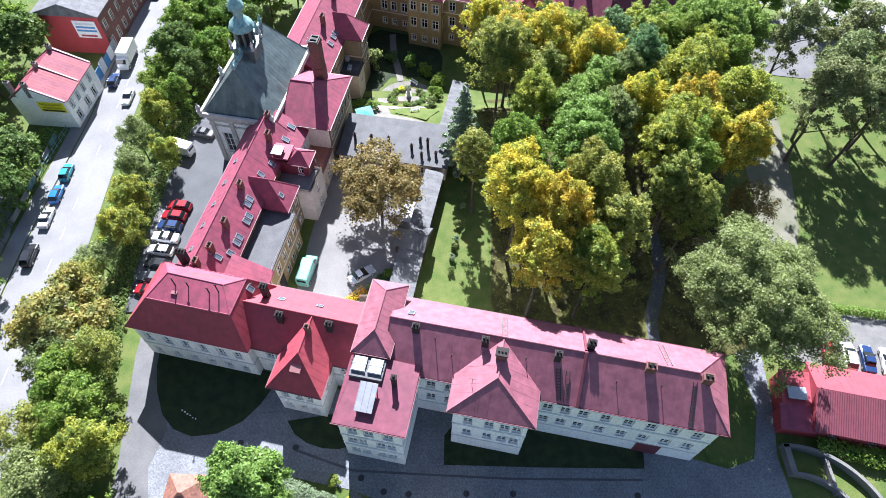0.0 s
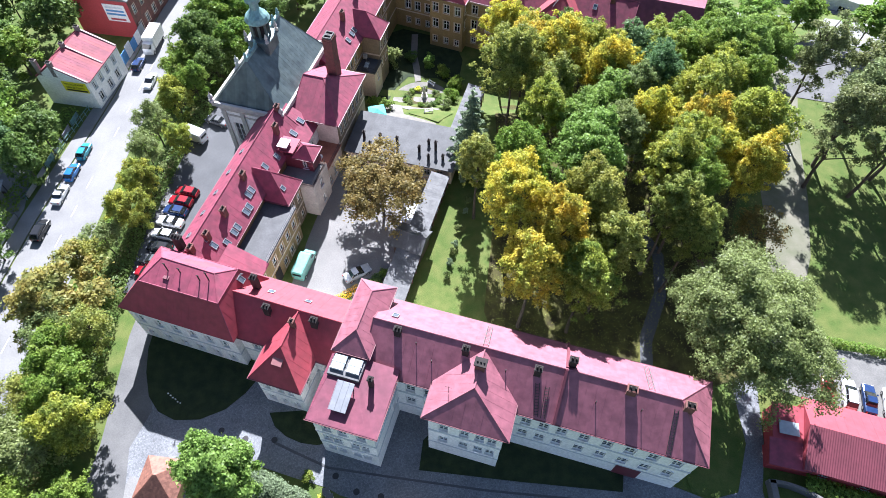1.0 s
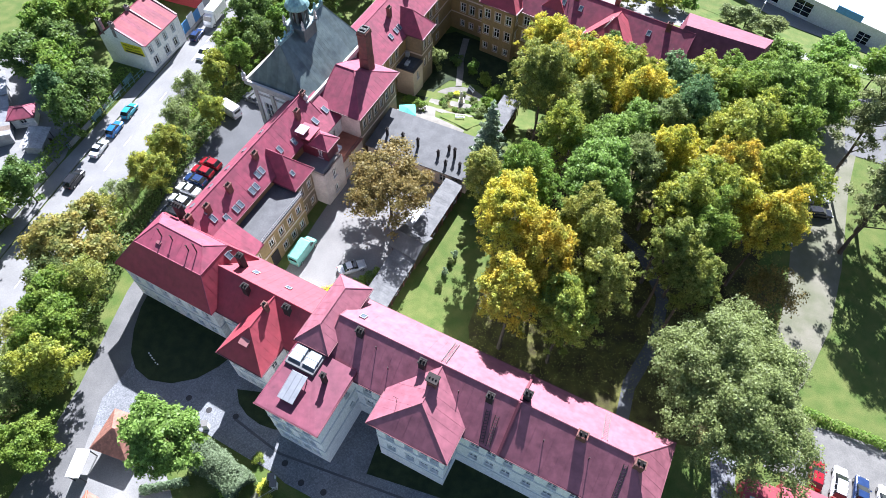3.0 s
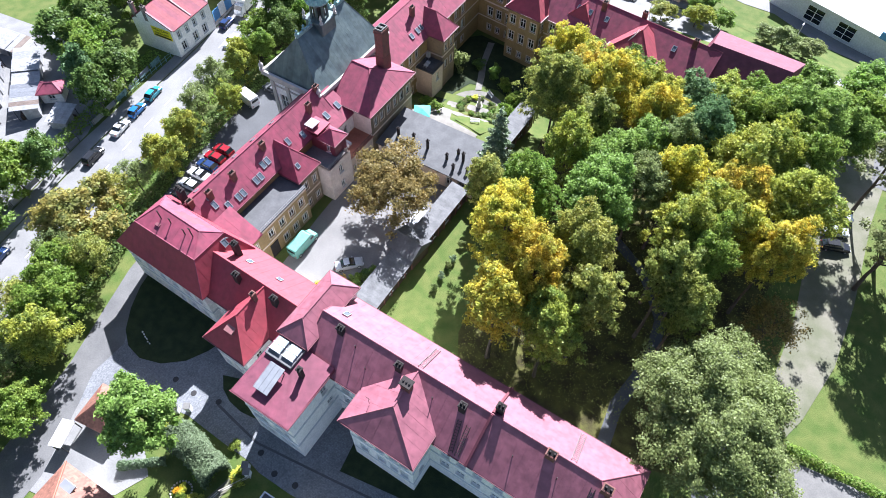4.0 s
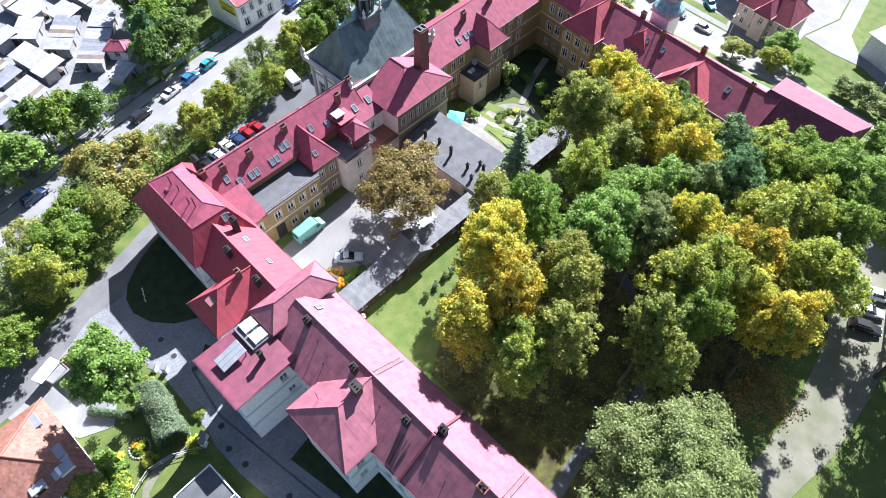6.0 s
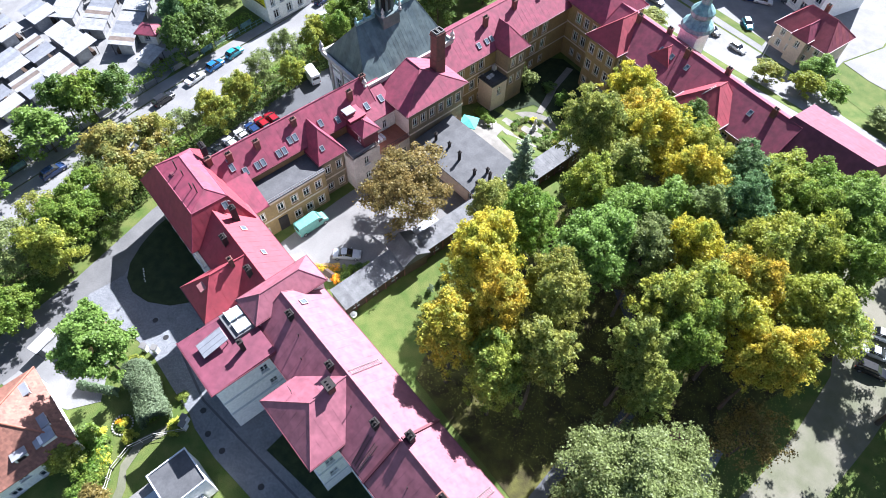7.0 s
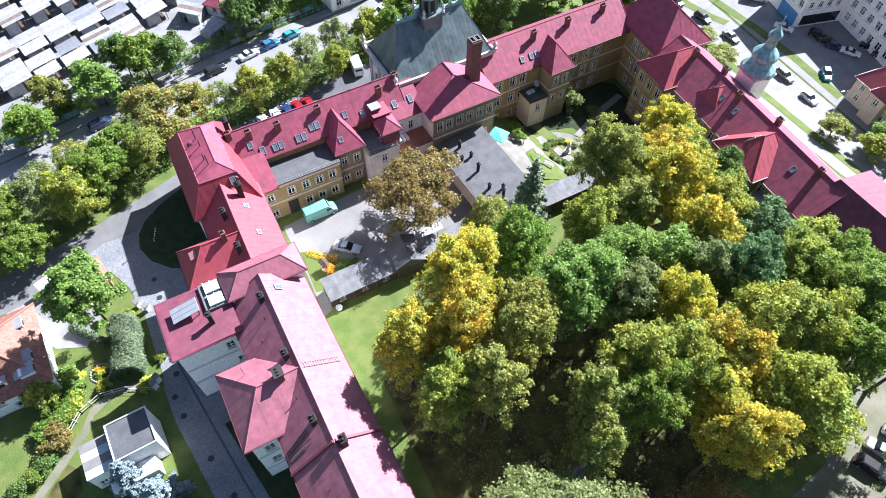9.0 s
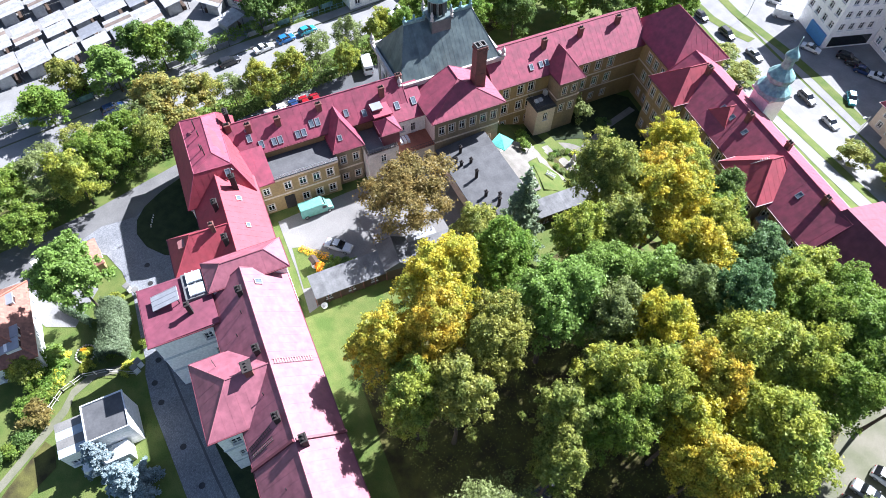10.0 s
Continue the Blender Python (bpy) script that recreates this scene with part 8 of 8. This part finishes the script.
# yard covers, white gate piers
for x, y in ((-23.0, 21.6), (-21.6, 22.4), (-10.2, 18.6), (-9.6, 17.9)):
    g2 = thing("gate_pier", pose(x, y, 0, 0, 0, 20), "white rendered garden gate pier", "gate pier", "gate piers")
    box("pier", -0.35, 0.35, -0.35, 0.35, 0, 1.5, M["white"], g2, bevel=0.02)
    box("cap", -0.45, 0.45, -0.45, 0.45, 1.5, 1.62, M["concrete"], g2, bevel=0.03)
for x, y in ((-22.5, 24.6), (-26.0, 25.4), (-18.6, 24.8), (-6.6, 19.2), (-3.4, 18.9), (4.0, 19.0), (-9.6, 20.9), (10.0, 19.0), (26, 18.8)):
    mh = thing("manhole_cover", pose(x, y, 0.03), "dark round iron manhole cover in the drive", "manhole", "manhole covers")
    bm = bmesh.new()
    add_lathe(bm, [(0.42, 0), (0.42, 0.02), (0.36, 0.025)], 16)
    part("lid", bm, M["steel"], mh)
# whitewashed kerb stones on the oval lawn
ks = thing("lawn_stones", pose(-33.2, 28.6, 0.06), "row of small white stones on the dark lawn", "stones")
for i in range(6):
    bm = bmesh.new()
    bmesh.ops.create_icosphere(bm, subdivisions=1, radius=0.15, matrix=pose(-1.6 + i * 0.42, 1.2 - i * 0.25 + 0.1 * math.sin(i * 3), 0.08, 30 * i, 20 * i, 0) @ Matrix.Diagonal((1, 0.9, 0.7, 1)))
    part("stone", bm, M["frame"], ks)
bins = thing("planter_tub", pose(-3.6, 44.4, 0.03), "white tub planter beside the wall", "planter")
bm = bmesh.new()
add_lathe(bm, [(0.35, 0), (0.5, 0.5), (0.52, 0.55), (0.44, 0.55), (0.3, 0.3)], 14)
part("tub", bm, M["frame"], bins)
# leaf litter and flowers strewn over the park floor
rng = np.random.default_rng(5)
k = 14000
xs, ys = rng.uniform(8, 54, k), rng.uniform(42, 100, k)
keep = (xs > 9) & ~((xs > 46) & (ys < 50))
xs, ys = xs[keep], ys[keep]
pos = np.stack([xs, ys, np.array([ground_z(a, b) for a, b in zip(xs, ys)]) + 0.06], 1)
lit = leaf_mesh("leaf_litter", pos, np.array([0, 0, 1.0]) + rng.normal(0, 0.25, (len(xs), 3)), rng.uniform(0.04, 0.11, len(xs)), rng)
lit.materials[0] = L["olive"]
tagged(new("leaf_litter", lit), "yellow fallen leaves strewn under the park trees", "leaves", kind="stuff")
